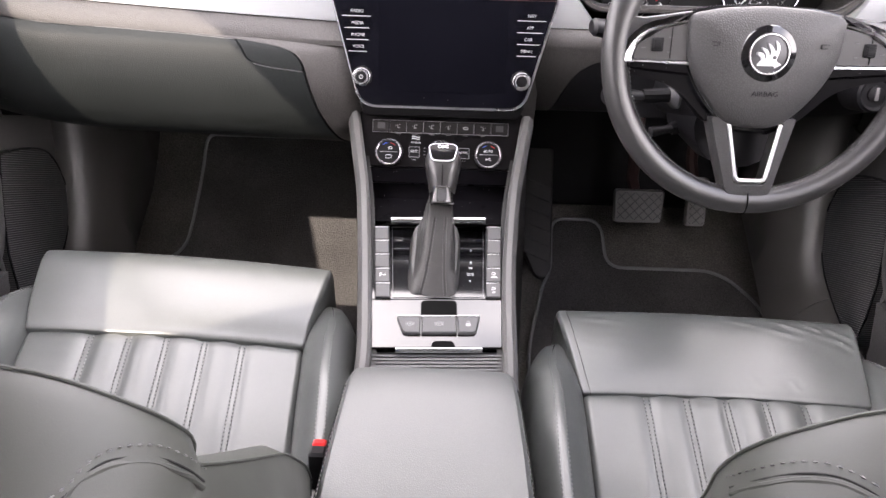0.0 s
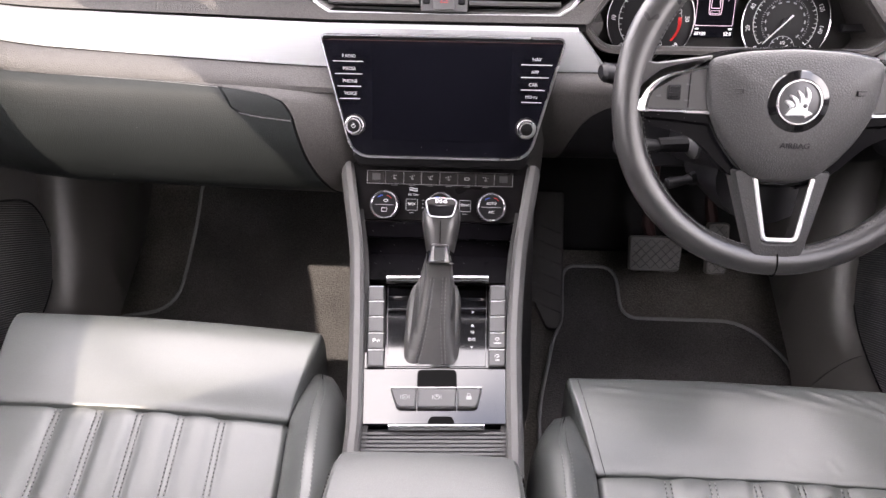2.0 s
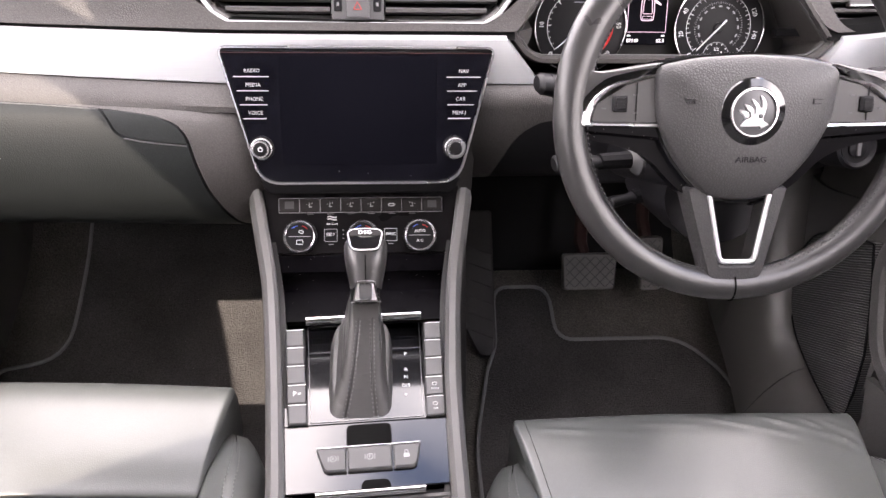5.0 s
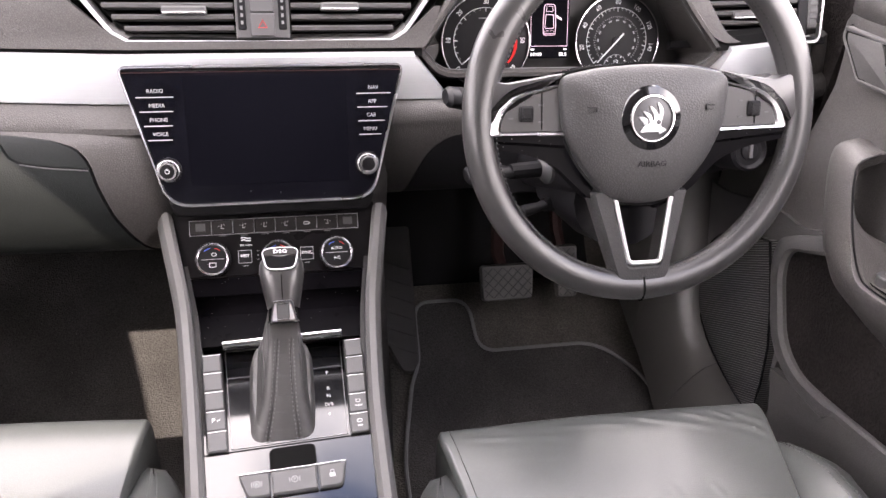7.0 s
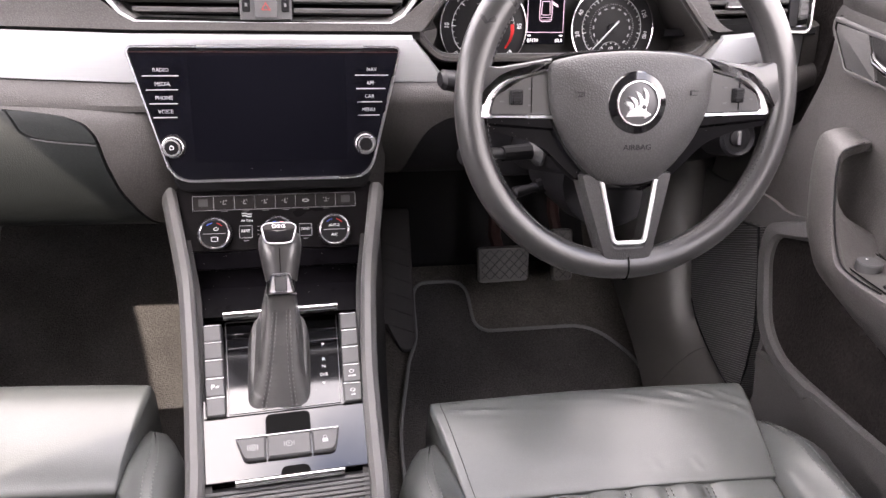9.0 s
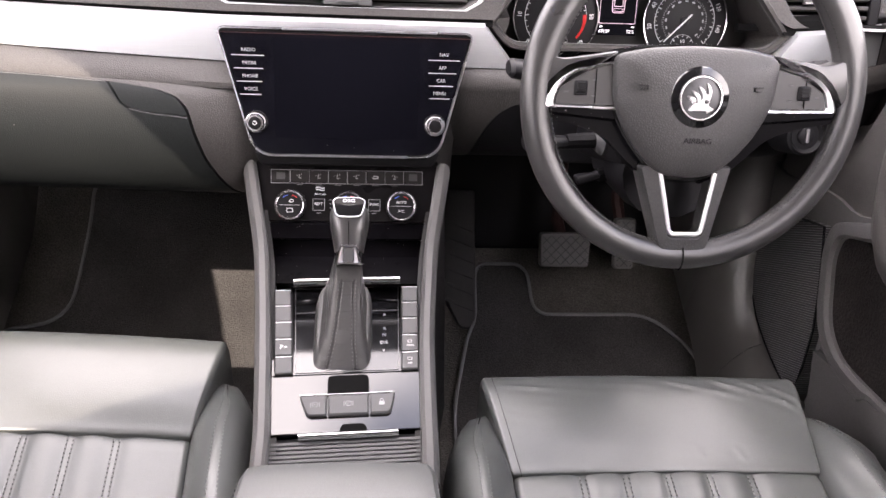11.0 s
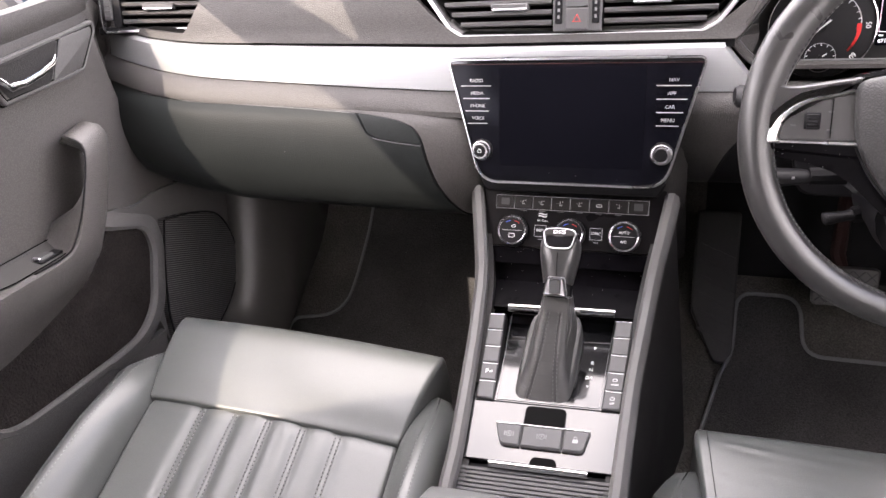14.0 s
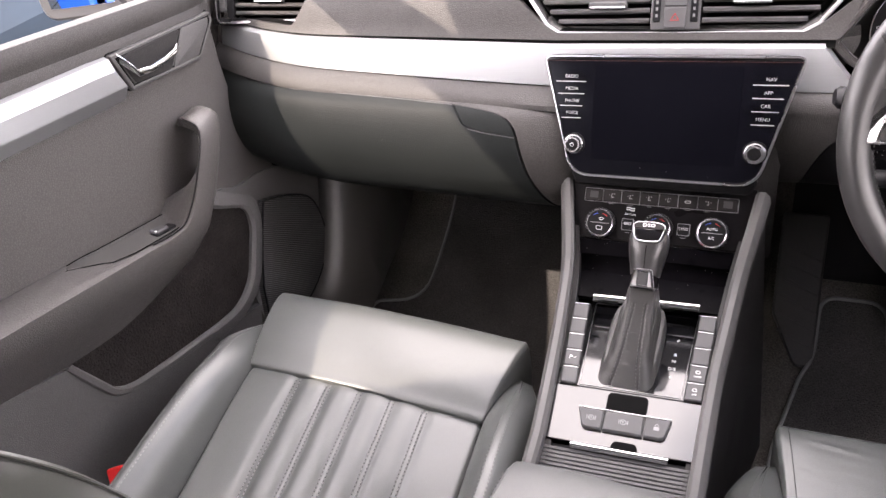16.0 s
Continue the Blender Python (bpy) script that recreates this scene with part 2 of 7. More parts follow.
def thing(name, at, label, category, group="", kind=""):
    """An Empty at a thing's base, to hold its parts."""
    ob = new(name)
    ob.empty_display_size = 0.05
    ob.location = at
    BASE[ob] = Vector(at)
    return tagged(ob, label, category, group, kind)


def part(name, bm, mat, parent, label="", smooth=32):
    """Links a bmesh, made in world places, as one mesh under a thing or part."""
    me = bpy.data.meshes.new(name)
    bmesh.ops.remove_doubles(bm, verts=bm.verts, dist=1e-6)
    bmesh.ops.recalc_face_normals(bm, faces=bm.faces)
    bm.to_mesh(me)
    bm.free()
    me.transform(Matrix.Translation(-BASE[parent]))
    me.materials.append(mat)
    if smooth:
        me.shade_smooth()
        me.set_sharp_from_angle(angle=radians(smooth))
    ob = new(name, me)
    ob.parent = parent
    BASE[ob] = BASE[parent]
    if label:
        tagged(ob, label)
    return ob


def solo(name, bm, mat, label, category, kind="", smooth=38):
    """A thing or a piece of the setting that is one mesh."""
    me = bpy.data.meshes.new(name)
    bmesh.ops.remove_doubles(bm, verts=bm.verts, dist=1e-6)
    bmesh.ops.recalc_face_normals(bm, faces=bm.faces)
    bm.to_mesh(me)
    bm.free()
    me.materials.append(mat)
    if smooth:
        me.shade_smooth()
        me.set_sharp_from_angle(angle=radians(smooth))
    ob = new(name, me)
    BASE[ob] = Vector((0, 0, 0))
    return tagged(ob, label, category, "", kind)


def loft(rings, closed=True, caps=True, bm=None):
    """A skin over rings of equal length."""
    bm = bm or bmesh.new()
    rows = [[bm.verts.new(p) for p in ring] for ring in rings]
    n = len(rows[0])
    for a, b in zip(rows, rows[1:]):
        for i in range(n if closed else n - 1):
            j = (i + 1) % n
            bm.faces.new((a[i], a[j], b[j], b[i]))
    if caps and closed:
        bm.faces.new(rows[0][::-1]), bm.faces.new(rows[-1])
    return bm


def thick(rows, depth, bm=None):
    """A sheet over open rows, given thickness along -normal by a shift vector."""
    d = Vector(depth)
    rings = [[Vector(p) for p in row] + [Vector(p) + d for p in reversed(row)] for row in rows]
    return loft(rings, True, True, bm)


def smooth_path(pts, n=8):
    """Catmull-Rom through the points."""
    pts = [Vector(p) for p in pts]
    out = []
    for i in range(len(pts) - 1):
        p0, p1, p2, p3 = pts[max(i - 1, 0)], pts[i], pts[i + 1], pts[min(i + 2, len(pts) - 1)]
        for k in range(n):
            t = k / n
            out.append(0.5 * ((2 * p1) + (p2 - p0) * t + (2 * p0 - 5 * p1 + 4 * p2 - p3) * t * t + (3 * p1 - p0 - 3 * p2 + p3) * t ** 3))
    return out + [pts[-1]]


def tube(path, r, sides=8, closed=False, flat=1.0, bm=None, up=(0, 0, 1)):
    """A round bar along a path; r is one radius or one per point."""
    path = [Vector(p) for p in path]
    rs = r if isinstance(r, (list, tuple)) else [r] * len(path)
    rings = []
    for i, p in enumerate(path):
        a = path[i - 1] if (i or closed) else p
        b = path[(i + 1) % len(path)] if (i < len(path) - 1 or closed) else p
        t = (b - a).normalized()
        side = t.cross(Vector(up))
        if side.length < 1e-4:
            side = t.cross(Vector((0, 1, 0)))
        side.normalize()
        top = side.cross(t)
        rings.append([p + rs[i] * (math.cos(2 * math.pi * k / sides) * side + flat * math.sin(2 * math.pi * k / sides) * top) for k in range(sides)])
    if closed:
        rings.append(rings[0])
    return loft(rings, True, not closed, bm)


def plane(origin, tilt):
    """A frame whose first axis is the car's right, whose second leans forward from upright by tilt degrees, and whose third faces the cabin."""
    t = radians(tilt)
    m = Matrix(((1, 0, 0, 0), (0, math.sin(t), -math.cos(t), 0), (0, math.cos(t), math.sin(t), 0), (0, 0, 0, 1)))
    return Matrix.Translation(origin) @ m


def rounded(pts, r, seg=4):
    """A polygon's outline with its corners rounded; r is one radius or one per corner."""
    out = []
    n = len(pts)
    for i, p in enumerate(pts):
        ri = r[i] if isinstance(r, (list, tuple)) else r
        p, a, b = Vector(p), Vector(pts[i - 1]), Vector(pts[(i + 1) % n])
        u, v = (a - p), (b - p)
        ri = min(ri, 0.49 * u.length, 0.49 * v.length)
        if ri <= 0:
            out.append(p)
            continue
        u, v = u.normalized() * ri, v.normalized() * ri
        for k in range(seg + 1):
            t = k / seg
            out.append((1 - t) ** 2 * (p + u) + 2 * t * (1 - t) * p + t * t * (p + v))
    return out


def inset(outline, d):
    """The outline moved inwards by d."""
    area = sum(a[0] * b[1] - b[0] * a[1] for a, b in zip(outline, outline[1:] + outline[:1]))
    s = 1 if area > 0 else -1
    out = []
    n = len(outline)
    for i, p in enumerate(outline):
        a, b = Vector(outline[i - 1]), Vector(outline[(i + 1) % n])
        t = (b - a).normalized()
        out.append(Vector(p) + s * d * Vector((-t.y, t.x)))
    return out


def prism(m, outline, low, high, bevel=0.0015, bm=None):
    """A slab of that outline in a plane's frame, from low to high, with a bevelled front edge."""
    outline = [Vector(p[:2]) for p in outline]
    hx, hy = (max(p[i] for p in outline) - min(p[i] for p in outline) for i in (0, 1))
    cx, cy = (max(p[i] for p in outline) + min(p[i] for p in outline) for i in (0, 1))
    small = [Vector((cx / 2 + (p.x - cx / 2) * (1 - 2 * bevel / hx), cy / 2 + (p.y - cy / 2) * (1 - 2 * bevel / hy))) for p in outline]
    rings = [[m @ Vector((*p, low)) for p in outline], [m @ Vector((*p, high - bevel)) for p in outline], [m @ Vector((*p, high)) for p in small]]
    return loft(rings, True, True, bm)


def rect(a0, a1, b0, b1):
    return [(a0, b0), (a1, b0), (a1, b1), (a0, b1)]


def circle(a, b, r, n=32, rb=None):
    return [Vector((a + r * math.cos(2 * math.pi * k / n), b + (rb or r) * math.sin(2 * math.pi * k / n))) for k in range(n)]


def ringwall(m, outline, width, low, high, bm=None, round_=True):
    """A raised frame of that width along the inside of an outline."""
    outline = [Vector(p[:2]) for p in outline]
    a, b = outline, inset(outline, width)
    q, w = inset(outline, width * 0.25), inset(outline, width * 0.75)
    lay = [(a, low), (a, low + (high - low) * 0.6), (q, high), (w, high), (b, low + (high - low) * 0.6), (b, low)]
    rings = [[m @ Vector((*p, h)) for p in o] for o, h in lay]
    rings.append(rings[0])
    return loft(rings, True, False, bm)


def lathe(m, a, b, profile, n=32, bm=None):
    """A turned form about the frame's third axis at (a, b): a profile of (radius, height)."""
    rings = [[m @ Vector((a + r * math.cos(2 * math.pi * k / n), b + r * math.sin(2 * math.pi * k / n), h)) for k in range(n)] for r, h in profile]
    return loft(rings, True, True, bm)


def letters(m, text, a, b, size, depth=0.0003, wide=1.0, turn=0.0):
    """Raised lettering centred at (a, b) of a frame."""
    c = bpy.data.curves.new("letters", "FONT")
    c.body, c.size, c.align_x, c.align_y, c.extrude = text, size, "CENTER", "CENTER", depth
    c.resolution_u = 2
    ob = bpy.data.objects.new("letters", c)
    me = bpy.data.meshes.new_from_object(ob)
    bpy.data.objects.remove(ob)
    bm = bmesh.new()
    bm.from_mesh(me)
    bpy.data.meshes.remove(me)
    bmesh.ops.transform(bm, matrix=m @ Matrix.Translation((a, b, 0)) @ Matrix.Rotation(radians(turn), 4, "Z") @ Matrix.Diagonal((wide, 1, 1, 1)), verts=bm.verts)
    return bm


def stitches(path, pitch=0.0058, length=0.0040, r=0.0006, lift=0.0004, up=(0, 0, 1), bm=None):
    """A row of thread stitches along a path."""
    path = [Vector(p) for p in path]
    bm = bm or bmesh.new()
    up = Vector(up)
    seg = [(b - a).length for a, b in zip(path, path[1:])]
    total, s = sum(seg), 0.0
    while s < total:
        d, i = s, 0
        while i < len(seg) - 1 and d > seg[i]:
            d -= seg[i]
            i += 1
        t = (path[i + 1] - path[i]).normalized()
        p = path[i] + t * d + up * lift
        side = t.cross(up).normalized() * r
        h = t * length / 2
        a, b, c, e = (bm.verts.new(q) for q in (p - h, p + side + up * r * 0.3, p + h, p - side + up * r * 0.3))
        f, g = bm.verts.new(p + side * 0.2 + up * r * 1.5 - h * 0.4), bm.verts.new(p + side * 0.2 + up * r * 1.5 + h * 0.4)
        bm.faces.new((a, b, f)), bm.faces.new((b, g, f)), bm.faces.new((b, c, g)), bm.faces.new((c, e, g)), bm.faces.new((e, f, g)), bm.faces.new((e, a, f))
        s += pitch
    return bm


def merge(*bms):
    """Several bmeshes in one."""
    out = bmesh.new()
    for b in bms:
        me = bpy.data.meshes.new("tmp")
        b.to_mesh(me)
        b.free()
        out.from_mesh(me)
        bpy.data.meshes.remove(me)
    return out


def box(x0, x1, y0, y1, z0, z1, bevel=0.004, bm=None):
    return prism(Matrix.Translation((0, 0, 0)), rounded(rect(x0, x1, y0, y1), bevel, 2), z0, z1, bevel, bm)


def spline_at(keys, t, wide=0.014):
    """A value read from (t, value) keys, the corners rounded over a width."""
    xs, ys = [k[0] for k in keys], [k[1] for k in keys]
    return float(np.mean(np.interp([t + wide * (q - 4) / 4 for q in range(9)], xs, ys)))


def lerp(a, b, t):
    return a + (b - a) * t


def curve_at(keys, t):
    """A value read from (t, value) keys by smooth steps."""
    if t <= keys[0][0]:
        return keys[0][1]
    for (a, u), (b, v) in zip(keys, keys[1:]):
        if t <= b:
            k = (t - a) / (b - a)
            k = k * k * (3 - 2 * k)
            return u + (v - u) * k
    return keys[-1][1]

# ---- the setting ----
XS = [-0.74 + 1.48 * i / 40 for i in range(41)]
FLOOR = [(-1.30, 0.0), (-0.60, 0.0), (0.0, 0.0), (0.40, 0.0), (0.65, 0.0), (0.82, 0.0), (0.96, 0.001), (1.09, 0.012), (1.22, 0.045), (1.34, 0.095), (1.44, 0.17), (1.52, 0.30), (1.60, 0.50), (1.62, 0.72)]
solo("floor", thick([[(x, p.x, p.y) for x in XS] for p in smooth_path([(y, z, 0) for y, z in FLOOR], 12)], (0, 0, -0.03)),
             CARPET, "black loop-pile carpet covering the car's floor and footwells", "floor", "structure")

solo("ceiling", thick([[(x, y, 1.235 - 0.03 * (x / 0.6) ** 4) for x in [-0.55 + 1.10 * i / 12 for i in range(13)]] for y in (-1.0, -0.6, 0.0, 0.45, 0.66, 0.80)], (0, 0, 0.04)),
     LINING, "grey fabric roof lining over the cabin", "ceiling", "structure")
solo("wall_rear", thick([[(x, y, z) for x in (-0.74, -0.3, 0.3, 0.74)] for y, z in ((-0.80, -0.03), (-0.86, 0.5), (-0.95, 1.0), (-1.0, 1.25))], (0, -0.05, 0)),
     SHELL, "plain dark wall closing the rear of the cabin", "wall", "structure")
solo("wall_front", thick([[(x, y, z) for x in (-0.76, 0.0, 0.76)] for y, z in ((1.60, -0.03), (1.66, 0.50), (1.69, 0.86))], (0, 0.03, 0)),
     VOID, "dark bulkhead behind the dashboard and pedals", "wall", "structure")
for side in (-1, 1):
    # windscreen and door pillars, rear door wall; out of view, pillars set to shape the sunlight
    a_path = [(side * 0.525, 0.494, 1.243), (side * 0.563, 0.628, 1.218), (side * 0.577, 0.758, 1.130), (side * 0.600, 0.88, 1.050), (side * 0.640, 1.08, 0.950), (side * 0.71, 1.45, 0.74)]
    solo("pillar_front", tube(smooth_path(a_path, 6), 0.042, 8), LINING, "grey trimmed windscreen pillar", "pillar", "structure")
    solo("pillar_middle", tube(smooth_path([(side * 0.60, 0.050, 1.22), (side * 0.635, 0.075, 1.15), (side * 0.660, 0.110, 1.068), (side * 0.690, 0.222, 0.88), (side * 0.77, 0.29, 0.70), (side * 0.78, 0.29, 0.10)], 6), 0.075, 10),
         LINING, "grey trimmed door pillar beside the seat", "pillar", "structure")
    solo("wall_side", thick([[(side * 0.72, y, z) for z in (-0.03, 0.4, 0.86)] for y in (-1.0, -0.5, 0.25)], (side * 0.06, 0, 0)),
         SHELL, "plain dark rear door wall", "wall", "structure")
    solo("wall_kick", thick([[(side * 0.755, y, z) for z in (-0.03, 0.4, 0.80)] for y in (1.10, 1.4, 1.69)], (side * 0.03, 0, 0)),
         FELT, "plain dark side of the footwell", "wall", "structure")
    solo("roof_rail", tube([(side * 0.56, -1.0, 1.22), (side * 0.56, -0.4, 1.225), (side * 0.54, 0.30, 1.240), (side * 0.525, 0.494, 1.243)], 0.042, 8), LINING, "grey trimmed roof rail above the doors", "trim", "structure")
# unseen roof edge, added to close the light's opening above the windscreen
solo("windscreen_header", tube(smooth_path([(-0.555, 0.64, 1.215), (-0.42, 0.80, 1.225), (0, 0.86, 1.235), (0.42, 0.80, 1.225), (0.555, 0.64, 1.215)], 5), 0.030, 8), LINING, "grey roof edge above the windscreen", "trim", "structure")

solo("ground", thick([[(x, y, -0.34) for x in (-300, -20, -3, 3, 20, 300)] for y in (-300, -20, 0, 20, 300)], (0, 0, -0.2)), ASPHALT,
     "pale grey concrete around the parked car", "ground", "structure", smooth=0)
# unseen dark ring, added to block the low sky beside and behind the car
solo("backdrop", loft([[(r * math.cos(radians(62 + 236 * k / 48)), r * math.sin(radians(62 + 236 * k / 48)), z) for k in range(49)] for r, z in ((14, -0.4), (14, 1.0), (14.2, 2.0), (14.6, 2.3), (15.2, 2.0), (15.2, -0.4))], False, False), BACKDROP_DARK,
     "plain dark backdrop added around the parking place", "backdrop", "structure")


def sill_trim(side):
    """The moulded plastic along the door's foot, rising in front into the kick panel."""
    rows = []
    for y, zi, zo, xi, xo in ((0.30, 0.03, 0.17, 0.575, 0.70), (0.70, 0.035, 0.172, 0.585, 0.705), (0.90, 0.045, 0.178, 0.60, 0.705), (1.05, 0.06, 0.185, 0.618, 0.708),
                              (1.13, 0.085, 0.23, 0.625, 0.71), (1.20, 0.11, 0.33, 0.625, 0.712), (1.27, 0.14, 0.46, 0.622, 0.715), (1.36, 0.18, 0.56, 0.62, 0.72), (1.5, 0.3, 0.6, 0.62, 0.72)):
        rows.append([(side * lerp(xi, xo, t ** 0.8 if i else 0), y, lerp(zi, zo, s)) for i, (t, s) in enumerate(((0, 0), (0.12, 0.35), (0.32, 0.66), (0.62, 0.9), (1.0, 1.0)))])
    sm = [smooth_path([Vector(r[i]) for r in rows], 4) for i in range(5)]
    grid = [[sm[i][k] for i in range(5)] for k in range(len(sm[0]))]
    ob = solo("sill_trim", thick(grid, (side * 0.03, 0, -0.03)), SILL, "smooth dark grey plastic sill and kick panel trim", "trim", "structure", 60)
    seam = [Vector(rows[3][i]) + Vector((-side * 0.001, 0, 0.001)) for i in range(5)]
    return ob, seam


for side in (-1, 1):
    trim, seam = sill_trim(side)
    part("trim_seam", tube(smooth_path(seam, 4), 0.0010, 5), BUTTON, trim)


# ---- dashboard ----
dashboard = thing("dashboard", (0, 1.10, 0.5), "dark grey grained soft-touch dashboard with a brushed metal band", "dashboard")
UPPER = [(1.083, 0.7225), (1.090, 0.735), (1.104, 0.765), (1.128, 0.800), (1.175, 0.832), (1.28, 0.852), (1.45, 0.858), (1.66, 0.855)]


def bow(x):
    """How far the dashboard's ends curve away from the cabin."""
    return 0.055 * max(0.0, (abs(x) - 0.50) / 0.24) ** 2


def upper(x, k):
    """A place on the upper dashboard face: k from 0, its lower lip, to 1, the windscreen."""
    p = smooth_path([(a, b, 0) for a, b in UPPER], 8)
    i = min(int(k * (len(p) - 1) + 0.5), len(p) - 1)
    lift = 0.014 * max(0.0, (-x - 0.15) / 0.55) if x < 0 else 0.0
    return Vector((x, p[i].x + bow(x), p[i].y + lift * (1 - k)))


KS = [i / 56 for i in range(57)]


def upper_sheet(xl, xr, n, ks=KS):
    """A piece of the upper face between two edges, each a function of k."""
    return thick([[upper(lerp(xl(k), xr(k), i / n), k) for i in range(n + 1)] for k in ks], (0, 0.012, -0.004))


def vent_l(k):
    return -0.150 - 0.085 * min(1.0, max(0.0, (k - 0.10) / 0.30))


def vent_r(k):
    return 0.142 + 0.085 * min(1.0, max(0.0, (k - 0.10) / 0.30))


part("upper_panel", upper_sheet(lambda k: -0.745 if k > 0.46 else -0.598 + 0.066 * min(1, k / 0.40), vent_l, 24), DASH, dashboard)
part("upper_panel", upper_sheet(vent_l, vent_r, 16, [k for k in KS if k <= 0.115]), DASH, dashboard)
part("upper_panel", upper_sheet(lambda k: -0.745, lambda k: -0.598 + 0.066 * min(1, k / 0.40), 8, [k for k in KS if k <= 0.14]), DASH, dashboard)
part("upper_panel", upper_sheet(vent_l, vent_r, 16, [k for k in KS if k >= 0.44]), DASH, dashboard)
part("upper_panel", upper_sheet(vent_r, lambda k: max(vent_r(k) + 0.002, 0.178 + 0.034 * min(1, k / 0.42)), 4, [k for k in KS if k <= 0.30]), DASH, dashboard)
part("upper_panel", upper_sheet(vent_r, lambda k: 0.745, 24, [k for k in KS if k >= 0.5]), DASH, dashboard)
part("upper_panel", upper_sheet(lambda k: 0.575 - 0.072 * min(1, k / 0.40), lambda k: 0.598 - 0.066 * min(1, k / 0.40), 4, [k for k in KS if k <= 0.5]), DASH, dashboard)
# the dark joint under the upper face
for x0, x1 in ((-0.745, 0.178), (0.562, 0.745)):
    part("joint", thick([[(x, y + bow(x), z + 0.014 * max(0.0, (-x - 0.15) / 0.55)) for x in [lerp(x0, x1, i / 24) for i in range(25)]] for y, z in ((1.092, 0.728), (1.080, 0.714))], (0, 0.02, 0)), VOID, dashboard)


def band(x0, x1, n, name, mat, prof):
    """A length of one of the bands below the upper face: its profile (y, z) by x."""
    rows = []
    ends = [e if callable(e) else (lambda z, e=e: e) for e in (x0, x1)]
    for i in range(n + 1):
        row = []
        for y, z in prof(lerp(ends[0](0.70), ends[1](0.70), i / n)):
            x = lerp(ends[0](z), ends[1](z), i / n)
            row.append((x, y + bow(x), z))
        rows.append(row)
    return part(name, thick(rows, (0, 0.02, 0)), mat, dashboard)


def strip_edges(x):
    left = max(0.0, (-x - 0.15) / 0.54)
    return 0.716 + 0.016 * left, 0.668 + 0.032 * left ** 1.2


def strip_prof(x):
    t, b = strip_edges(x)
    return [(1.081, t + 0.002), (1.074, t), (1.068, lerp(t, b, 0.3)), (1.062, lerp(t, b, 0.7)), (1.058, b + 0.001), (1.062, b - 0.002)]


def roll_prof(x):
    t, b = strip_edges(x)
    g = b - 0.016 - 0.004 * max(0.0, (-x - 0.15) / 0.54)
    if x > 0:
        return [(1.066, b), (1.057, b - 0.001), (1.050, b - 0.004), (1.045, lerp(b, g, 0.5)), (1.041, g), (1.040, g - 0.006), (1.041, g - 0.012)]
    return [(1.066, b), (1.057, b - 0.001), (1.050, b - 0.004), (1.042, lerp(b, g, 0.5)), (1.032, g), (1.030, g - 0.006), (1.040, g - 0.012)]


band(-0.742, lambda z: 0.168 + 0.85 * max(0.0, 0.716 - z), 48, "metal_band", ALU, strip_prof)
band(lambda z: 0.580 - 0.85 * max(0.0, 0.716 - z), 0.720, 8, "metal_band", ALU, strip_prof)
band(-0.765, -0.744, 4, "end_cap", DASH, strip_prof)
band(0.722, 0.765, 3, "end_cap", DASH, strip_prof)
band(-0.765, -0.14, 26, "lower_roll", DASH, roll_prof)
band(0.13, 0.765, 26, "lower_roll", DASH, roll_prof)

# middle body round the screen and the climate panel
MID = [(1.092, 0.712), (1.080, 0.670), (1.050, 0.635), (1.030, 0.600), (1.024, 0.565), (1.026, 0.530), (1.040, 0.495), (1.075, 0.45), (1.12, 0.40), (1.18, 0.30)]
rows = []
for p in smooth_path([(a, b, 0) for a, b in MID], 4):
    half = 0.205 - 0.070 * min(1, max(0, (0.70 - p.y) / 0.13))
    rows.append([(lerp(-half, half, i / 14), p.x + 0.03 * abs(2 * i / 14 - 1) ** 4, p.y) for i in range(15)])
part("middle_body", thick(rows, (0, 0.03, 0)), DASH, dashboard)


# glovebox lid, its latch panel, and the fixed panels round it
GLOVE_PROF = smooth_path([(1.034, 0.652, 0), (1.018, 0.640, 0), (1.004, 0.612, 0), (0.997, 0.580, 0), (1.000, 0.545, 0), (1.014, 0.513, 0), (1.036, 0.490, 0), (1.066, 0.474, 0), (1.105, 0.470, 0)], 6)


def glove(x, k, out=0.0):
    """The passenger's lower face: k from 0 under the roll to 1 at its foot; out: metres towards the cabin."""
    q = k * (len(GLOVE_PROF) - 1)
    i = min(int(q), len(GLOVE_PROF) - 2)
    p = GLOVE_PROF[i].lerp(GLOVE_PROF[i + 1], q - i)
    left = max(0.0, (-x - 0.15) / 0.54)
    return Vector((x, p.x + bow(x) - out, p.y + 0.018 * left * (1 - k) + 0.012 * left * k))


def key_line(keys, k):
    return float(np.interp(k, [q[0] for q in keys], [q[1] for q in keys]))


# the joint over the lid, round the latch panel and down to the console
JOINT = [(0.0, -0.47), (0.012, -0.40), (0.055, -0.290), (0.075, -0.258), (0.10, -0.230), (0.138, -0.209), (0.19, -0.198), (0.225, -0.1945), (0.30, -0.190), (0.43, -0.180), (0.52, -0.170), (0.62, -0.160), (0.76, -0.149), (1.0, -0.138)]
LATCH_LEFT = [(0.0, -0.300), (0.055, -0.289), (0.125, -0.2795), (0.175, -0.2735), (0.197, -0.264), (0.207, -0.250), (0.215, -0.232), (0.222, -0.205), (0.225, -0.196)]
GK = sorted([i / 60 for i in range(61)] + [0.205, 0.2075, 0.21, 0.2125, 0.2175, 0.22, 0.2225, 0.2275, 0.23])


def lid_left(k):
    return -0.662 + 0.20 * k ** 1.1


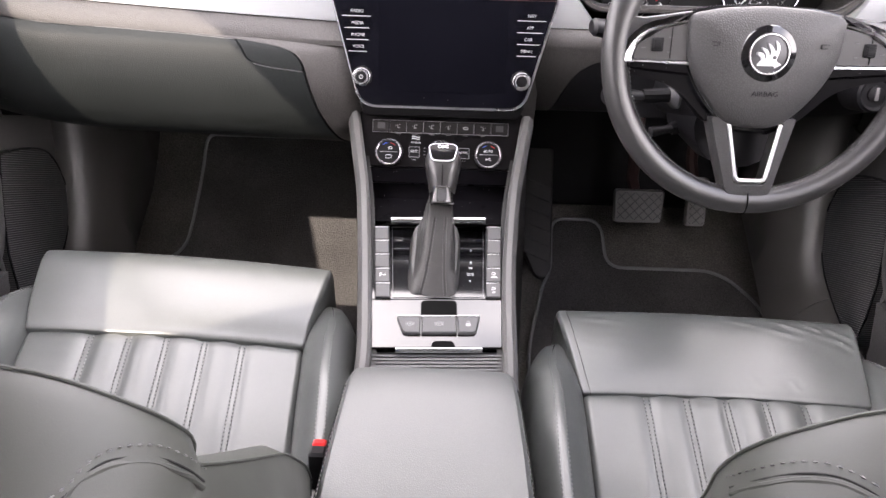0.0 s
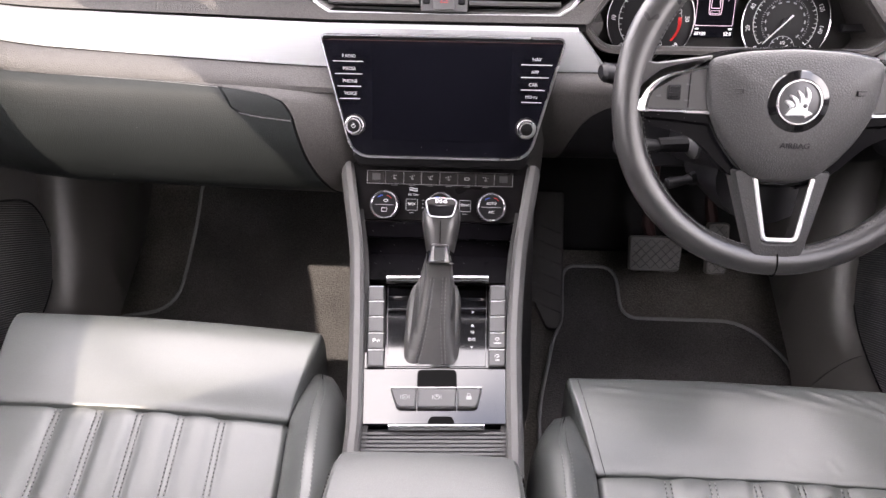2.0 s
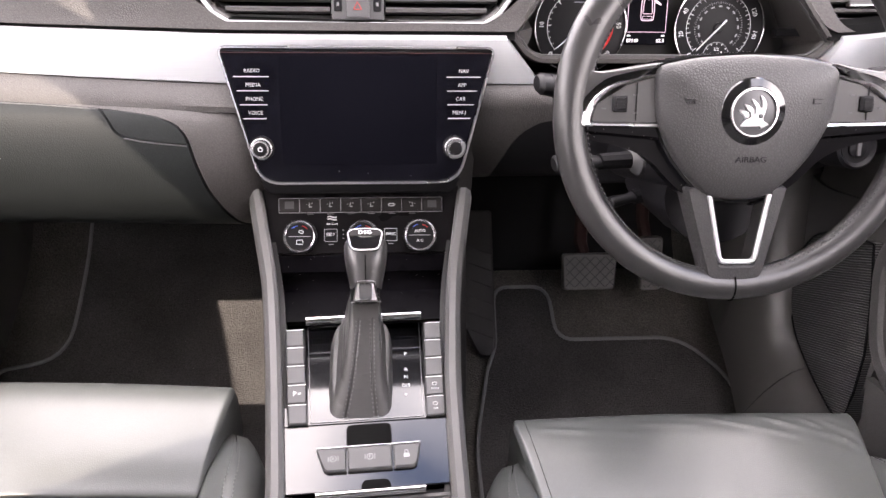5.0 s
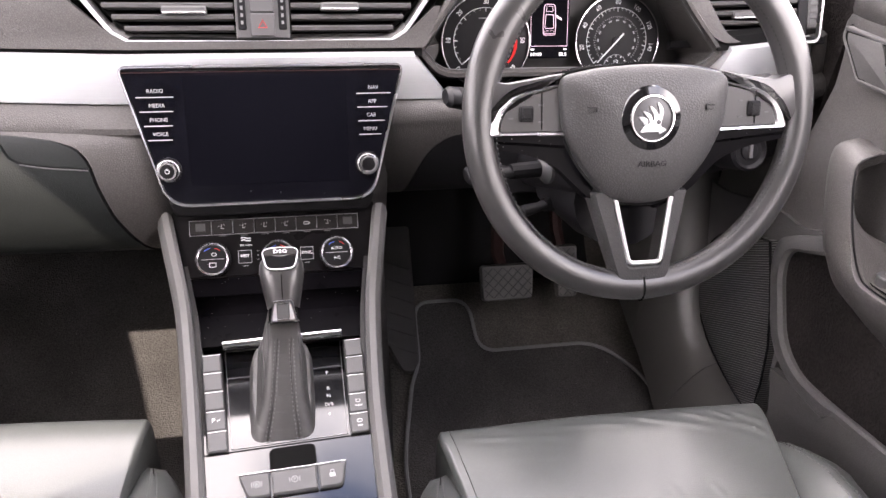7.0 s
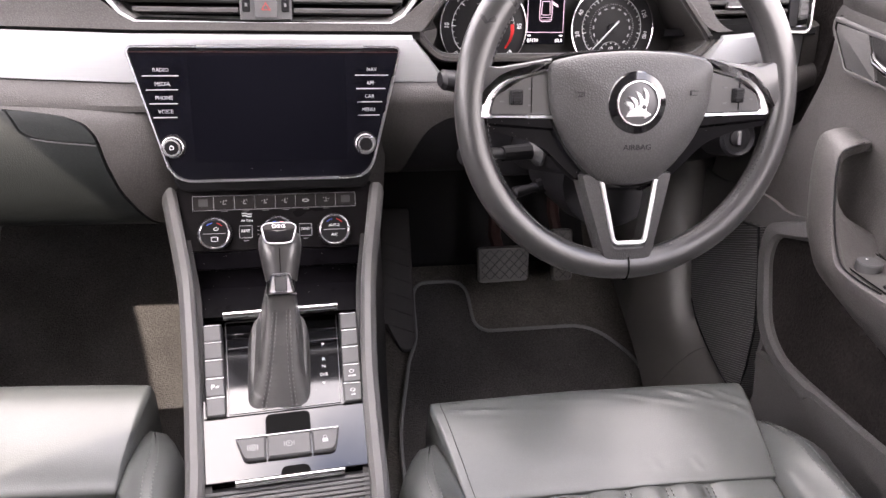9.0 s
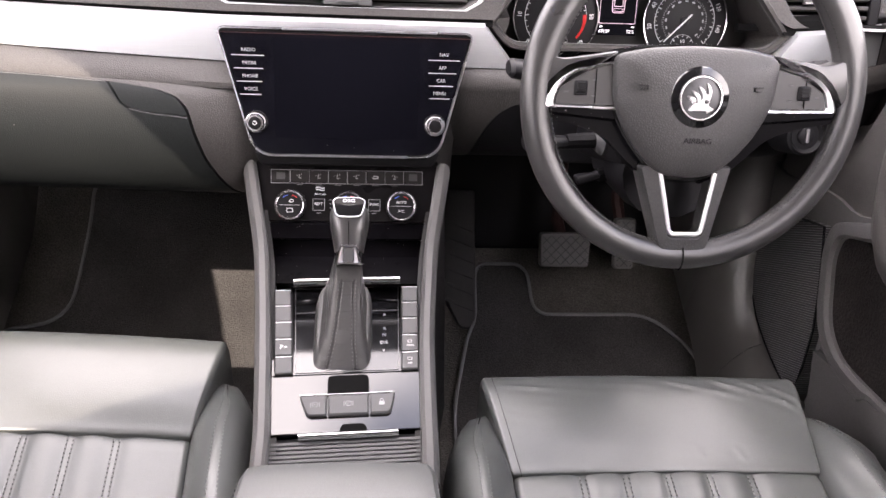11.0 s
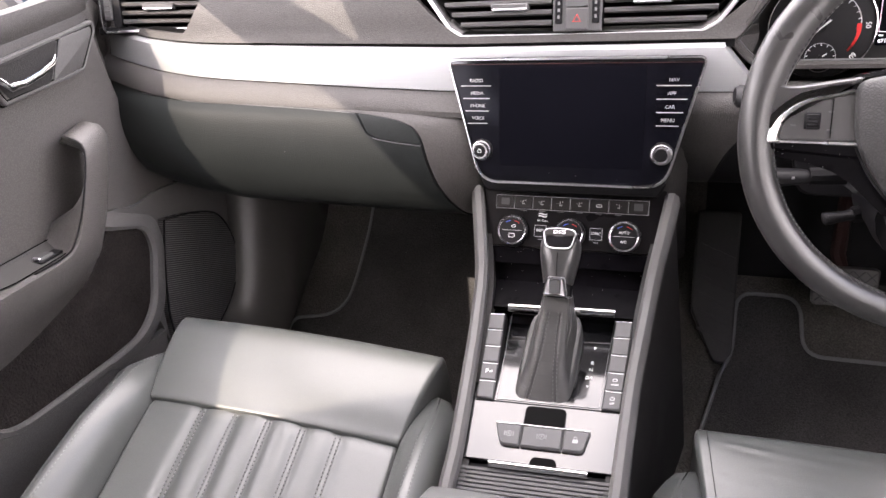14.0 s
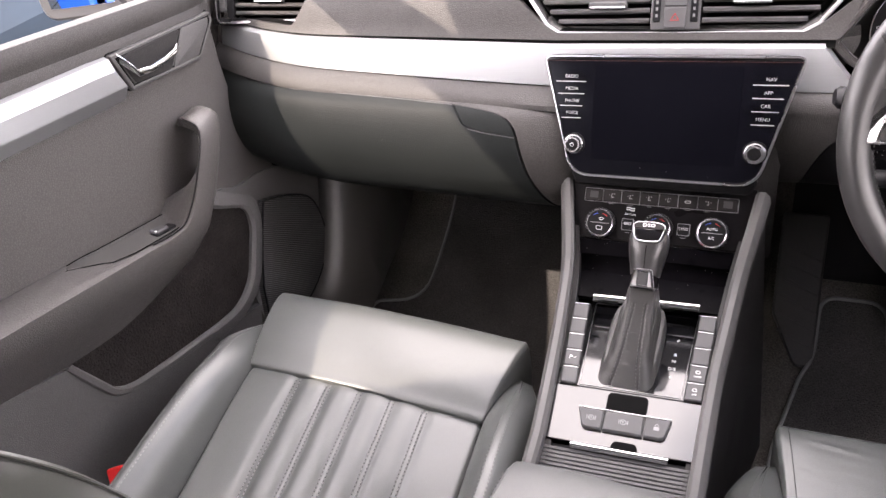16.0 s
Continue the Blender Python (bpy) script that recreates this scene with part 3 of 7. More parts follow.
def lid_right(k):
    if k < 0.055:
        return key_line(JOINT, k) - 0.0022
    if k < 0.228:
        return key_line(LATCH_LEFT, k - 0.005) - 0.0020
    return key_line(JOINT, k) - 0.0022


part("fixed_panel", thick([[glove(lerp(key_line(JOINT, k) + 0.0010, -0.112, i / 12), k, 0.001) + Vector((0, 0.026 * (i / 12) ** 1.6, 0)) for i in range(13)] for k in GK], (0, 0.02, 0)), DASH, dashboard)
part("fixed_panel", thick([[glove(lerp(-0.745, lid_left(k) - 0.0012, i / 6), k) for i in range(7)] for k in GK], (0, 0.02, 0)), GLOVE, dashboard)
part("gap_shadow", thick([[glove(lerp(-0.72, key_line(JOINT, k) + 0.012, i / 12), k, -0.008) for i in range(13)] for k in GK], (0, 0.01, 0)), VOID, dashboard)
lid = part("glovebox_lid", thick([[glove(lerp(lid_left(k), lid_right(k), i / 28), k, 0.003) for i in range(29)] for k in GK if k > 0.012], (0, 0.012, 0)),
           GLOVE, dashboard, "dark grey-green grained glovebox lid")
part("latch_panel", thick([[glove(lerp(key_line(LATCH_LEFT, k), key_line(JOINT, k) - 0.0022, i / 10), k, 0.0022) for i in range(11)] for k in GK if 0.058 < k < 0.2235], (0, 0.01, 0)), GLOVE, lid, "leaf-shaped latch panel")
# lighter grey lines along the lid's edges
for keys in ([(0.006, -0.655), (0.010, -0.56), (0.012, -0.45), (0.030, -0.36), (0.056, -0.292)], [(0.203, -0.264), (0.213, -0.250), (0.221, -0.232), (0.228, -0.205), (0.231, -0.197)]):
    part("lid_edge", tube([glove(x, k, 0.0032) for k, x in keys], 0.0007, 6), BUTTON, lid)
part("underside", thick([[(x, y, z) for x in (-0.745, -0.4, -0.10)] for y, z in ((1.100, 0.476), (1.3, 0.50), (1.62, 0.54))], (0, 0, 0.02)), BLACK, dashboard)
part("underside", thick([[(x, y, z) for x in (0.10, 0.4, 0.752)] for y, z in ((1.385, 0.500), (1.5, 0.51), (1.64, 0.52))], (0, 0, 0.02)), BLACK, dashboard)
part("inner_shell", thick([[(x, y, z) for x in (-0.752, 0.0, 0.752)] for y, z in ((1.25, 0.60), (1.4, 0.62), (1.66, 0.64))], (0, 0, 0.01)), VOID, dashboard)

# driver's knee panel and the column's surround
KNEE = [(1.0410, 0.648), (1.042, 0.62), (1.052, 0.575), (1.080, 0.53), (1.13, 0.505), (1.22, 0.495), (1.40, 0.50)]


KNEE_JOINT = smooth_path([(0.49, 0.150, 0), (0.53, 0.160, 0), (0.57, 0.170, 0), (0.600, 0.182, 0), (0.619, 0.199, 0), (0.6295, 0.226, 0), (0.634, 0.30, 0), (0.637, 0.745, 0)], 6)


def knee_edge(z):
    """The curved joint beside the column: dash on one side, the removable knee panel on the other."""
    return curve_at([(p.x, p.y) for p in KNEE_JOINT], z)


KP = smooth_path([(a, b, 0) for a, b in KNEE], 20)
part("dash_side", thick([[(x, p.x + bow(x), p.y) for x in [lerp(0.125, knee_edge(p.y), i / 20) for i in range(21)]] for p in KP], (0, 0.02, 0)), DASH, dashboard)
# knee panel coloured darker than the dash to hold the shade below it
part("knee_panel", thick([[(x, p.x + bow(x) + 0.0015, p.y) for x in [lerp(knee_edge(p.y) + 0.0022, 0.745, i / 20) for i in range(21)]] for p in KP if p.y < 0.634], (0, 0.02, 0)), KNEE_SHADE, dashboard)
part("column_opening", prism(plane((0.37, 1.046, 0.60), 14), rounded([(-0.11, -0.055), (0.11, -0.055), (0.13, 0.05), (-0.13, 0.05)], 0.02), -0.01, 0.004, 0.003), BLACK, dashboard)


# ---- air vents ----
def vent(name, m, outline, slats, gap, tab, label, frame_width=0.004):
    """A louvred vent: chrome lip, dark well, slats across it and a sliding tab."""
    at = m.translation
    v = thing(name, at, label, "air vent", "dashboard air vents")
    o = [Vector(p) for p in outline]
    well = [[m @ Vector((*p, 0.001)) for p in o], [m @ Vector((*p, -0.05)) for p in inset(o, 0.004)]]
    part("well", loft(well, True, False), VOID, v)
    part("back", prism(m, inset(o, 0.001), -0.056, -0.05, 0.001), VOID, v)
    b0, b1 = min(p.y for p in o), max(p.y for p in o)
    for i in range(slats):
        b = b0 + gap * (i + 0.75)
        if b > b1 - 0.004:
            break
        xs = []
        for p, q in zip(o, o[1:] + o[:1]):
            if (p.y - b) * (q.y - b) < 0:
                xs.append(p.x + (q.x - p.x) * (b - p.y) / (q.y - p.y))
        if len(xs) < 2:
            continue
        x0, x1 = min(xs) + 0.002, max(xs) - 0.002
        ring = [(b - 0.0040, -0.022), (b - 0.0046, -0.004), (b - 0.0032, -0.0005), (b + 0.0002, 0.0), (b + 0.0022, -0.003), (b + 0.0016, -0.022)]
        part("slat", loft([[m @ Vector((x, q, h)) for q, h in ring] for x in (x0, (x0 + x1) / 2, x1)]), SLAT, v)
    ta, tb, tw = tab
    t = part("tab", prism(m, rounded(rect(ta - tw, ta + tw, tb - 0.0045, tb + 0.0045), 0.002), -0.008, 0.005, 0.002), BUTTON, v)
    part("tab_trim", prism(m, rounded(rect(ta - tw * 0.95, ta + tw * 0.95, tb - 0.0045, tb - 0.002), 0.001), 0.003, 0.0058, 0.0006), SATIN, t)
    return v


VM = plane((-0.004, 1.100, 0.732), 24)
VTOP = 0.075
centre_l = [(-0.0300, 0.0), (-0.0300, VTOP), (-0.205, VTOP), (-0.158, 0.014), (-0.140, 0.0)]
centre_r = [(0.0300, 0.0), (0.140, 0.0), (0.158, 0.014), (0.205, VTOP), (0.0300, VTOP)]
vent("air_vent", VM, rounded(centre_l, [0, 0, 0, 0.012, 0.012]), 6, 0.0125, (-0.085, 0.028, 0.024), "black louvred centre air vent with a chrome-lipped frame")
vent("air_vent", VM, rounded(centre_r, [0, 0.012, 0.012, 0, 0]), 6, 0.0125, (0.088, 0.032, 0.022), "black louvred centre air vent with a chrome-lipped frame")
lip_path = [(-0.222, VTOP + 0.010), (-0.172, 0.016), (-0.163, 0.004), (-0.146, -0.006), (0, -0.0075), (0.146, -0.006), (0.163, 0.004), (0.172, 0.016), (0.222, VTOP + 0.010)]
lip = thing("vent_surround", VM.translation, "satin chrome lip with grey lining round the centre vents", "trim")
lip_pts = []
for a, b in zip(lip_path, lip_path[1:]):
    lip_pts += [Vector((*a, 0)).lerp(Vector((*b, 0)), k / 6) for k in range(6)]
lip_pts.append(Vector((*lip_path[-1], 0)))
part("lip", tube([VM @ (p + Vector((0, -0.001, 0.005))) for p in lip_pts], 0.0026, 6, flat=1.0, up=(0, -1, 0.4)), TRIM, lip)
lin = []
for p in lip_pts:
    q = Vector((p.x * 0.978, p.y + 0.006 if p.y < 0.01 else p.y, 0))
    lin.append([VM @ (p + Vector((0, 0, 0.004))), VM @ (q + Vector((0, 0, -0.004)))])
part("lining", thick(lin, (0, 0.008, 0)), DASH_LOW, lip)
hazard = thing("hazard_switch_panel", VM.translation, "grey switch panel between the vents with a hazard button", "switch panel")
part("post", prism(VM, rect(-0.0300, 0.0300, -0.003, VTOP), -0.03, 0.002, 0.001), BUTTON, hazard)
btn = part("hazard_button", prism(VM, rounded(rect(-0.0135, 0.0135, -0.001, 0.024), 0.001), 0, 0.005, 0.001), BUTTON, hazard)
tri_o = [(-0.0052, 0.008), (0.0052, 0.008), (0, 0.0170)]
part("triangle", ringwall(VM, tri_o, 0.0012, 0.0048, 0.0056), RED, btn, "red warning triangle")
air = part("airbag_light", prism(VM, rounded(rect(-0.0135, 0.0135, 0.0255, 0.055), 0.001), 0, 0.0045, 0.001), BUTTON, hazard)
part("lettering", letters(VM @ Matrix.Translation((0, 0, 0.0046)), "AIRBAG", 0, 0.0445, 0.006), GREYPRINT, air)
for s in (-1, 1):
    w = part("thumbwheel", prism(VM, rounded(rect(s * 0.0225 - 0.0045, s * 0.0225 + 0.0045, 0.006, 0.06), 0.002), 0, 0.004, 0.0012), BLACK, hazard)
    for k in range(4):
        part("mark", prism(VM, rect(s * 0.0225 - 0.0014, s * 0.0225 + 0.0014, 0.012 + k * 0.008, 0.016 + k * 0.008), 0.0035, 0.0045, 0.0003), THREAD, w)

for s in (-1, 1):
    vm = plane((0.640 if s > 0 else -0.652, 1.122 if s > 0 else 1.128, 0.717 if s > 0 else 0.741), 24) @ Matrix.Rotation(radians(-s * 18), 4, "Y")
    o = [(-0.058, 0.006), (0.048, 0.0), (0.052, 0.085), (-0.130, 0.085)] if s > 0 else [(-0.048, 0.0), (0.058, 0.006), (0.130, 0.085), (-0.052, 0.085)]
    sv = vent("side_air_vent", vm, rounded(o, 0.006), 6, 0.0125, (-0.01 * s, 0.030, 0.024), "black louvred side air vent framed in satin chrome beside the door")
    part("frame", ringwall(vm, rounded([(a * 1.0 + (0.03 * s if a * s > 0 else -0.012 * s), b + (0.010 if b > 0.04 else -0.010)) for a, b in o], 0.012), 0.0045, -0.004, 0.006), SATIN, sv)
    part("surround", merge(prism(vm, rounded(rect(s * 0.054 - 0.006, s * 0.054 + 0.006, 0.0, 0.085), 0.003), -0.02, 0.003, 0.001),
                           prism(vm, rect(-0.115, 0.085, -0.010, 0.0) if s > 0 else rect(-0.085, 0.115, -0.010, 0.0), -0.03, 0.001, 0.001)), BLACK, sv)
    wh = part("thumbwheel", prism(vm, rounded(rect(s * 0.066 - 0.006, s * 0.066 + 0.006, 0.010, 0.060), 0.003), -0.02, 0.006, 0.002), BUTTON, sv)
    for k in range(6):
        part("ridge", prism(vm, rect(s * 0.066 - 0.005, s * 0.066 + 0.005, 0.014 + k * 0.008, 0.017 + k * 0.008), 0.005, 0.0068, 0.0005), SLAT, wh)

# ---- touchscreen unit ----
SM = plane((-0.004, 1.0, 0.58), 22.3)
unit = thing("touchscreen_unit", SM.translation, "glossy black touchscreen unit with printed keys and two chrome knobs", "car radio")
SO = rounded([(-0.116, -0.010), (0.116, -0.010), (0.1565, 0.146), (-0.1565, 0.146)], [0.026, 0.026, 0.012, 0.012], 6)
part("housing", prism(SM, SO, -0.05, 0.002, 0.002), BLACK, unit)
part("chrome_frame", ringwall(SM, SO, 0.0034, 0.0, 0.0048), SATIN, unit, "thin bright chrome frame")
part("glass", prism(SM, inset(SO, 0.0036), 0.0, 0.0032, 0.0008), GLASS, unit, "black glass front with fingerprints")
part("display", prism(SM, rounded(rect(-0.0885, 0.0885, 0.014, 0.135), 0.002), 0.0028, 0.0036, 0.0002), DISPLAY, unit, "switched-off dark blue display")
part("top_strip", prism(SM, [(-0.1515, 0.1392), (0.1515, 0.1392), (0.1530, 0.1430), (-0.1530, 0.1430)], 0.002, 0.0040, 0.0004), PIANO, unit)
part("top_line", prism(SM, rect(-0.1505, 0.1505, 0.1382, 0.1390), 0.002, 0.0037, 0.0001), RED_LINE, unit)
part("foot_trim", prism(plane((-0.004, 1.003, 0.563), 15), rounded([(-0.110, -0.008), (0.110, -0.008), (0.118, 0.012), (-0.118, 0.012)], 0.006), -0.03, 0.004, 0.003), BLACK, unit)
KEYS_L, KEYS_R = ("RADIO", "MEDIA", "PHONE", "VOICE"), ("NAV", "APP", "CAR", "MENU")
for i in range(4):
    b = 0.1125 - 0.0155 * i
    for s, words in ((-1, KEYS_L), (1, KEYS_R)):
        half = 0.0195 - 0.0022 * i
        mid = (-0.1190 + 0.0006 * i) if s < 0 else (0.1195 - 0.0016 * i)
        key = part("key_line", prism(SM, rect(mid - half, mid + half, b - 0.0005, b + 0.0005), 0.003, 0.0037, 0.0001), SCREENPRINT, unit)
        part("key_word", letters(SM @ Matrix.Translation((0, 0, 0.0034)), words[i], mid + (0.001 if s < 0 else 0.0), b + 0.0064, 0.0060, 0.0001, wide=0.95), SCREENPRINT, key)
for s, a in ((-1, -0.1115), (1, 0.1100)):
    k = part("knob", lathe(SM, a, 0.0325, [(0.0128, 0.002), (0.0128, 0.006), (0.0120, 0.0075), (0.0112, 0.0078), (0.0106, 0.014), (0.0098, 0.0155), (0.0078, 0.0155), (0.0074, 0.0148)], 36), SATIN, unit, "satin chrome rotary knob")
    part("knob_face", lathe(SM, a, 0.0325, [(0.0074, 0.0140), (0.0074, 0.0152), (0.0066, 0.0154)], 28), BLACK, k)
    part("collar", lathe(SM, a, 0.0325, [(0.0142, 0.002), (0.0142, 0.0044), (0.0130, 0.0050)], 36), BLACK, k)
    if s < 0:
        part("power_mark", merge(ringwall(SM, circle(a, 0.0325, 0.0026, 20), 0.0006, 0.0152, 0.0158), prism(SM, rect(a - 0.0003, a + 0.0003, 0.0335, 0.0356), 0.0152, 0.0159, 0.0001)), WHITE, k)

# ---- climate panel ----
CM = plane((-0.005, 0.983, 0.505), 38)
climate = thing("climate_panel", CM.translation, "glossy black climate control panel with chrome-ringed dials", "control panel")
part("panel", prism(CM, rounded([(-0.1075, -0.0210), (0.1075, -0.0210), (0.119, 0.060), (-0.119, 0.060)], 0.003), -0.03, 0.0, 0.001), SATINBLACK, climate)
part("lower_lip", prism(CM, rounded([(-0.103, -0.044), (0.103, -0.044), (0.107, -0.0218), (-0.107, -0.0218)], 0.003), -0.03, -0.0010, 0.001), LIDBLACK, climate, "glossy black lower lip")
part("button_strip", prism(CM, rounded(rect(-0.0985, 0.0985, 0.0287, 0.0463), 0.001), -0.001, 0.0012, 0.0004), BLACK, climate)
part("strip_border", ringwall(CM, rounded(rect(-0.0985, 0.0985, 0.0285, 0.0465), 0.001), 0.0006, 0.0006, 0.0019), GREYPRINT, climate)


def seat_icon(m, a, b, h, s=1):
    """A small seat sign: back, cushion, head and a ray."""
    m, a, b = m @ Matrix.Translation((a, b, 0)) @ Matrix.Diagonal((0.78, 0.78, 1, 1)), 0.0, 0.0
    return merge(prism(m, circle(a + s * 0.0030, b + 0.0034, 0.0009, 10), h, h + 0.0003, 0.0001), prism(m, rect(a - s * 0.0046 - 0.0012, a - s * 0.0046 + 0.0012, b + 0.0012, b + 0.0018), h, h + 0.0003, 0.0001),
                 prism(m, [(a - s * 0.0020, b - 0.001), (a - s * 0.0010, b - 0.001), (a + s * 0.0002, b + 0.0040), (a - s * 0.0010, b + 0.0040)], h, h + 0.0003, 0.0001),
                 prism(m, rect(a - 0.0020, a + 0.0026, b - 0.0028, b - 0.0016), h, h + 0.0003, 0.0001))


for i in range(8):
    a = -0.0857 + 0.0245 * i
    kb = part("button", prism(CM, rounded(rect(a - 0.0115, a + 0.0115, 0.0298, 0.0452), 0.0008), 0.0005, 0.0026, 0.0006), KEY, climate)
    if i in (0, 7):
        part("window", prism(CM, rounded(rect(a - 0.0055, a + 0.0055, 0.0335, 0.0425), 0.0006), 0.0024, 0.0029, 0.0002), BUTTON, kb)
    elif i == 5:
        part("sign", merge(ringwall(CM, circle(a, 0.0375, 0.0040, 20, 0.0020), 0.0008, 0.0026, 0.0030)), WHITE, kb)
    else:
        part("sign", seat_icon(CM, a, 0.0375, 0.0026, 1 if i < 6 else -1), SCREENPRINT, kb)
    if 0 < i < 7:
        part("lamp_bar", prism(CM, rect(a - 0.004, a + 0.004, 0.0268, 0.0273), 0.0, 0.0005, 0.0001), GREYPRINT, kb)
    if i:
        part("divider", prism(CM, rect(a - 0.0125, a - 0.0120, 0.0298, 0.0452), 0.0005, 0.0029, 0.0001), GREYPRINT, climate)


def dial(a, r, sign):
    d = part("dial", lathe(CM, a, 0.0, [(r, -0.001), (r, 0.0050), (r * 0.985, 0.0060), (r * 0.92, 0.0062), (r * 0.78, 0.0040)], 44), BLACK, climate, "black dial with a bright chrome ring")
    part("ring", lathe(CM, a, 0.0, [(r * 0.985, 0.0040), (r * 0.985, 0.0080), (r * 0.950, 0.0094), (r * 0.905, 0.0084), (r * 0.890, 0.0064), (r * 0.875, 0.0074), (r * 0.845, 0.0072), (r * 0.83, 0.0045)], 48), CHROME, d, "bright chrome ring")
    for k in range(36):
        g = radians(10 * k)
        ridge = Matrix.Translation(CM @ Vector((a + r * 1.0 * math.cos(g), r * 1.0 * math.sin(g), 0.0))) @ CM.to_3x3().to_4x4() @ Matrix.Rotation(g, 4, "Z")
        part("knurl", prism(ridge, rect(-0.0006, 0.0008, -0.0009, 0.0009), 0.0, 0.0062, 0.0003), BLACK, d)
    part("face", lathe(CM, a, 0.0, [(r * 0.84, 0.003), (r * 0.84, 0.0062), (r * 0.81, 0.0068)], 36), BLACK, d)
    part("cross_line", prism(CM, rect(a - r * 0.66, a + r * 0.66, -0.0003, 0.0003), 0.0066, 0.0073, 0.0001), GREYPRINT, d)
    for lo, hi, mt in ((100, 135, BLUE), (45, 80, RED)):
        arc = [CM @ Vector((a + r * 0.66 * math.cos(radians(g)), r * 0.66 * math.sin(radians(g)), 0.0069)) for g in range(lo, hi + 1, 8)]
        part("scale_arc", tube(arc, 0.0004, 5), mt, d)
    if sign == "auto":
        part("word", letters(CM @ Matrix.Translation((0, 0, 0.0068)), "AUTO", a, 0.0050, 0.0048), WHITE, d)
        part("word", letters(CM @ Matrix.Translation((0, 0, 0.0068)), "A/C", a, -0.0066, 0.0048), WHITE, d)
    elif sign:
        part("sign", merge(ringwall(CM, rounded(rect(a - 0.004, a + 0.004, -0.0095, -0.0040), 0.001), 0.0006, 0.0066, 0.0073),
                           ringwall(CM, circle(a + 0.002, 0.0055, 0.003, 16, 0.0020), 0.0006, 0.0066, 0.0073)), WHITE, d)
    return d


dial(-0.0735, 0.0198, "air")
dial(0.0706, 0.0198, "auto")
dial(0.0020, 0.0192, "")
for k in range(3):
    part("small_mark", prism(CM, rect(-0.0228, -0.0208, -0.003 + 0.005 * k, -0.0022 + 0.005 * k), 0.0, 0.0006, 0.0001), GREYPRINT, climate)
for a, w in ((-0.0368, "REST"), (0.0352, "SYNC")):
    sb = part("small_button", prism(CM, rounded(rect(a - 0.0078, a + 0.0078, -0.0065, 0.0088), 0.001), 0, 0.0022, 0.0006), BLACK, climate)
    part("border", ringwall(CM, rounded(rect(a - 0.0078, a + 0.0078, -0.0065, 0.0088), 0.001), 0.0005, 0.0018, 0.0024), GREYPRINT, sb)
    part("word", letters(CM @ Matrix.Translation((0, 0, 0.0023)), w, a, 0.0020, 0.0048), WHITE, sb)
    part("lamp_bar", prism(CM, rect(a - 0.003, a + 0.003, -0.0100, -0.0094), 0.0, 0.0005, 0.0001), GREYPRINT, sb)
part("air_sign", merge(*[tube([CM @ Vector((-0.0405 + 0.011 * k / 6, 0.0205 + q + 0.0008 * math.sin(k * 1.05), 0.0006)) for k in range(7)], 0.0007, 5) for q in (0, 0.0028)],
                       letters(CM @ Matrix.Translation((0, 0, 0.0004)), "Air Care", -0.035, 0.0150, 0.0040)), WHITE, climate)

# ---- centre console ----
CP = plane((0.0040, 0.726, 0.412), 80) @ Matrix.Rotation(radians(2.4), 4, "Z")
console = thing("centre_console", (0, 0.70, 0.0), "grey centre console with glossy gear panel and soft rails", "console")


def skew(y):
    """How far the console's middle line stands to the right."""
    return float(np.interp(y, (0.60, 0.683, 0.727, 0.80, 0.88, 0.935, 1.007), (0.0045, 0.004, 0.002, -0.0012, -0.0032, -0.004, -0.005)))


def rail(s):
    """A padded rail from beside the climate panel down to the armrest, with the console's flank below it."""
    keys = [(0.1345, 1.013, 0.552), (0.1280, 0.983, 0.5235), (0.1180, 0.935, 0.482), (0.1120, 0.880, 0.4575), (0.1050, 0.80, 0.440), (0.0995, 0.70, 0.4225), (0.0985, 0.655, 0.4145), (0.0982, 0.625, 0.405), (0.0985, 0.585, 0.387), (0.0990, 0.54, 0.362)]
    out = []
    for x, y, z in smooth_path(keys, 6):
        sh = skew(y)
        x0 = x - 0.0185
        out.append([(s * x0 + sh, y, z - 0.012), (s * (x0 + 0.001) + sh, y, z - 0.002), (s * (x0 + 0.005) + sh, y, z + 0.0025), (s * (x0 + 0.012) + sh, y, z + 0.0020),
                    (s * (x0 + 0.0175) + sh, y + 0.001, z - 0.004), (s * (x0 + 0.0195) + sh, y + 0.002, z - 0.014), (s * (x0 + 0.018) + sh, y + 0.002, z - 0.022), (s * (x0 + 0.008) + sh, y, z - 0.022)])
    part("side_rail", loft(out), RAIL, console, "grey soft-touch side rail")
    rows = []
    for x, y, z in smooth_path(keys[:7] + [(0.102, 0.55, 0.39), (0.105, 0.30, 0.38)], 5):
        sh = skew(y)
        rows.append([(s * (x - 0.004) + sh, y + 0.002, z - 0.018), (s * (x - 0.003) + sh, y + 0.01, z - 0.06), (s * (x + 0.006), y + 0.03, lerp(z, 0, 0.5)), (s * (x + 0.022), y + 0.05, 0.0)])
    part("flank", thick(rows, (-s * 0.02, 0, 0)), DASH_SIDE, console)


for s in (-1, 1):
    rail(s)
# dark lid of the storage box under the climate panel
part("storage_lid", thick([[(-0.004 + lerp(-h, h, i / 6), y, z) for i in range(7)] for y, z, h in ((0.972, 0.480, 0.112), (0.966, 0.462, 0.108), (0.950, 0.446, 0.104), (0.905, 0.4385, 0.100))], (0, 0.004, -0.01)), LIDBLACK, console, "dusty glossy black storage lid")
part("chrome_bar", tube([CP @ Vector((a, 0.1770 - 0.05 * a * a, 0.0050)) for a in [-0.066 + 0.0148 * k for k in range(10)]], 0.0058, 12, flat=0.95, up=(0, 0, 1)), CHROME, console)
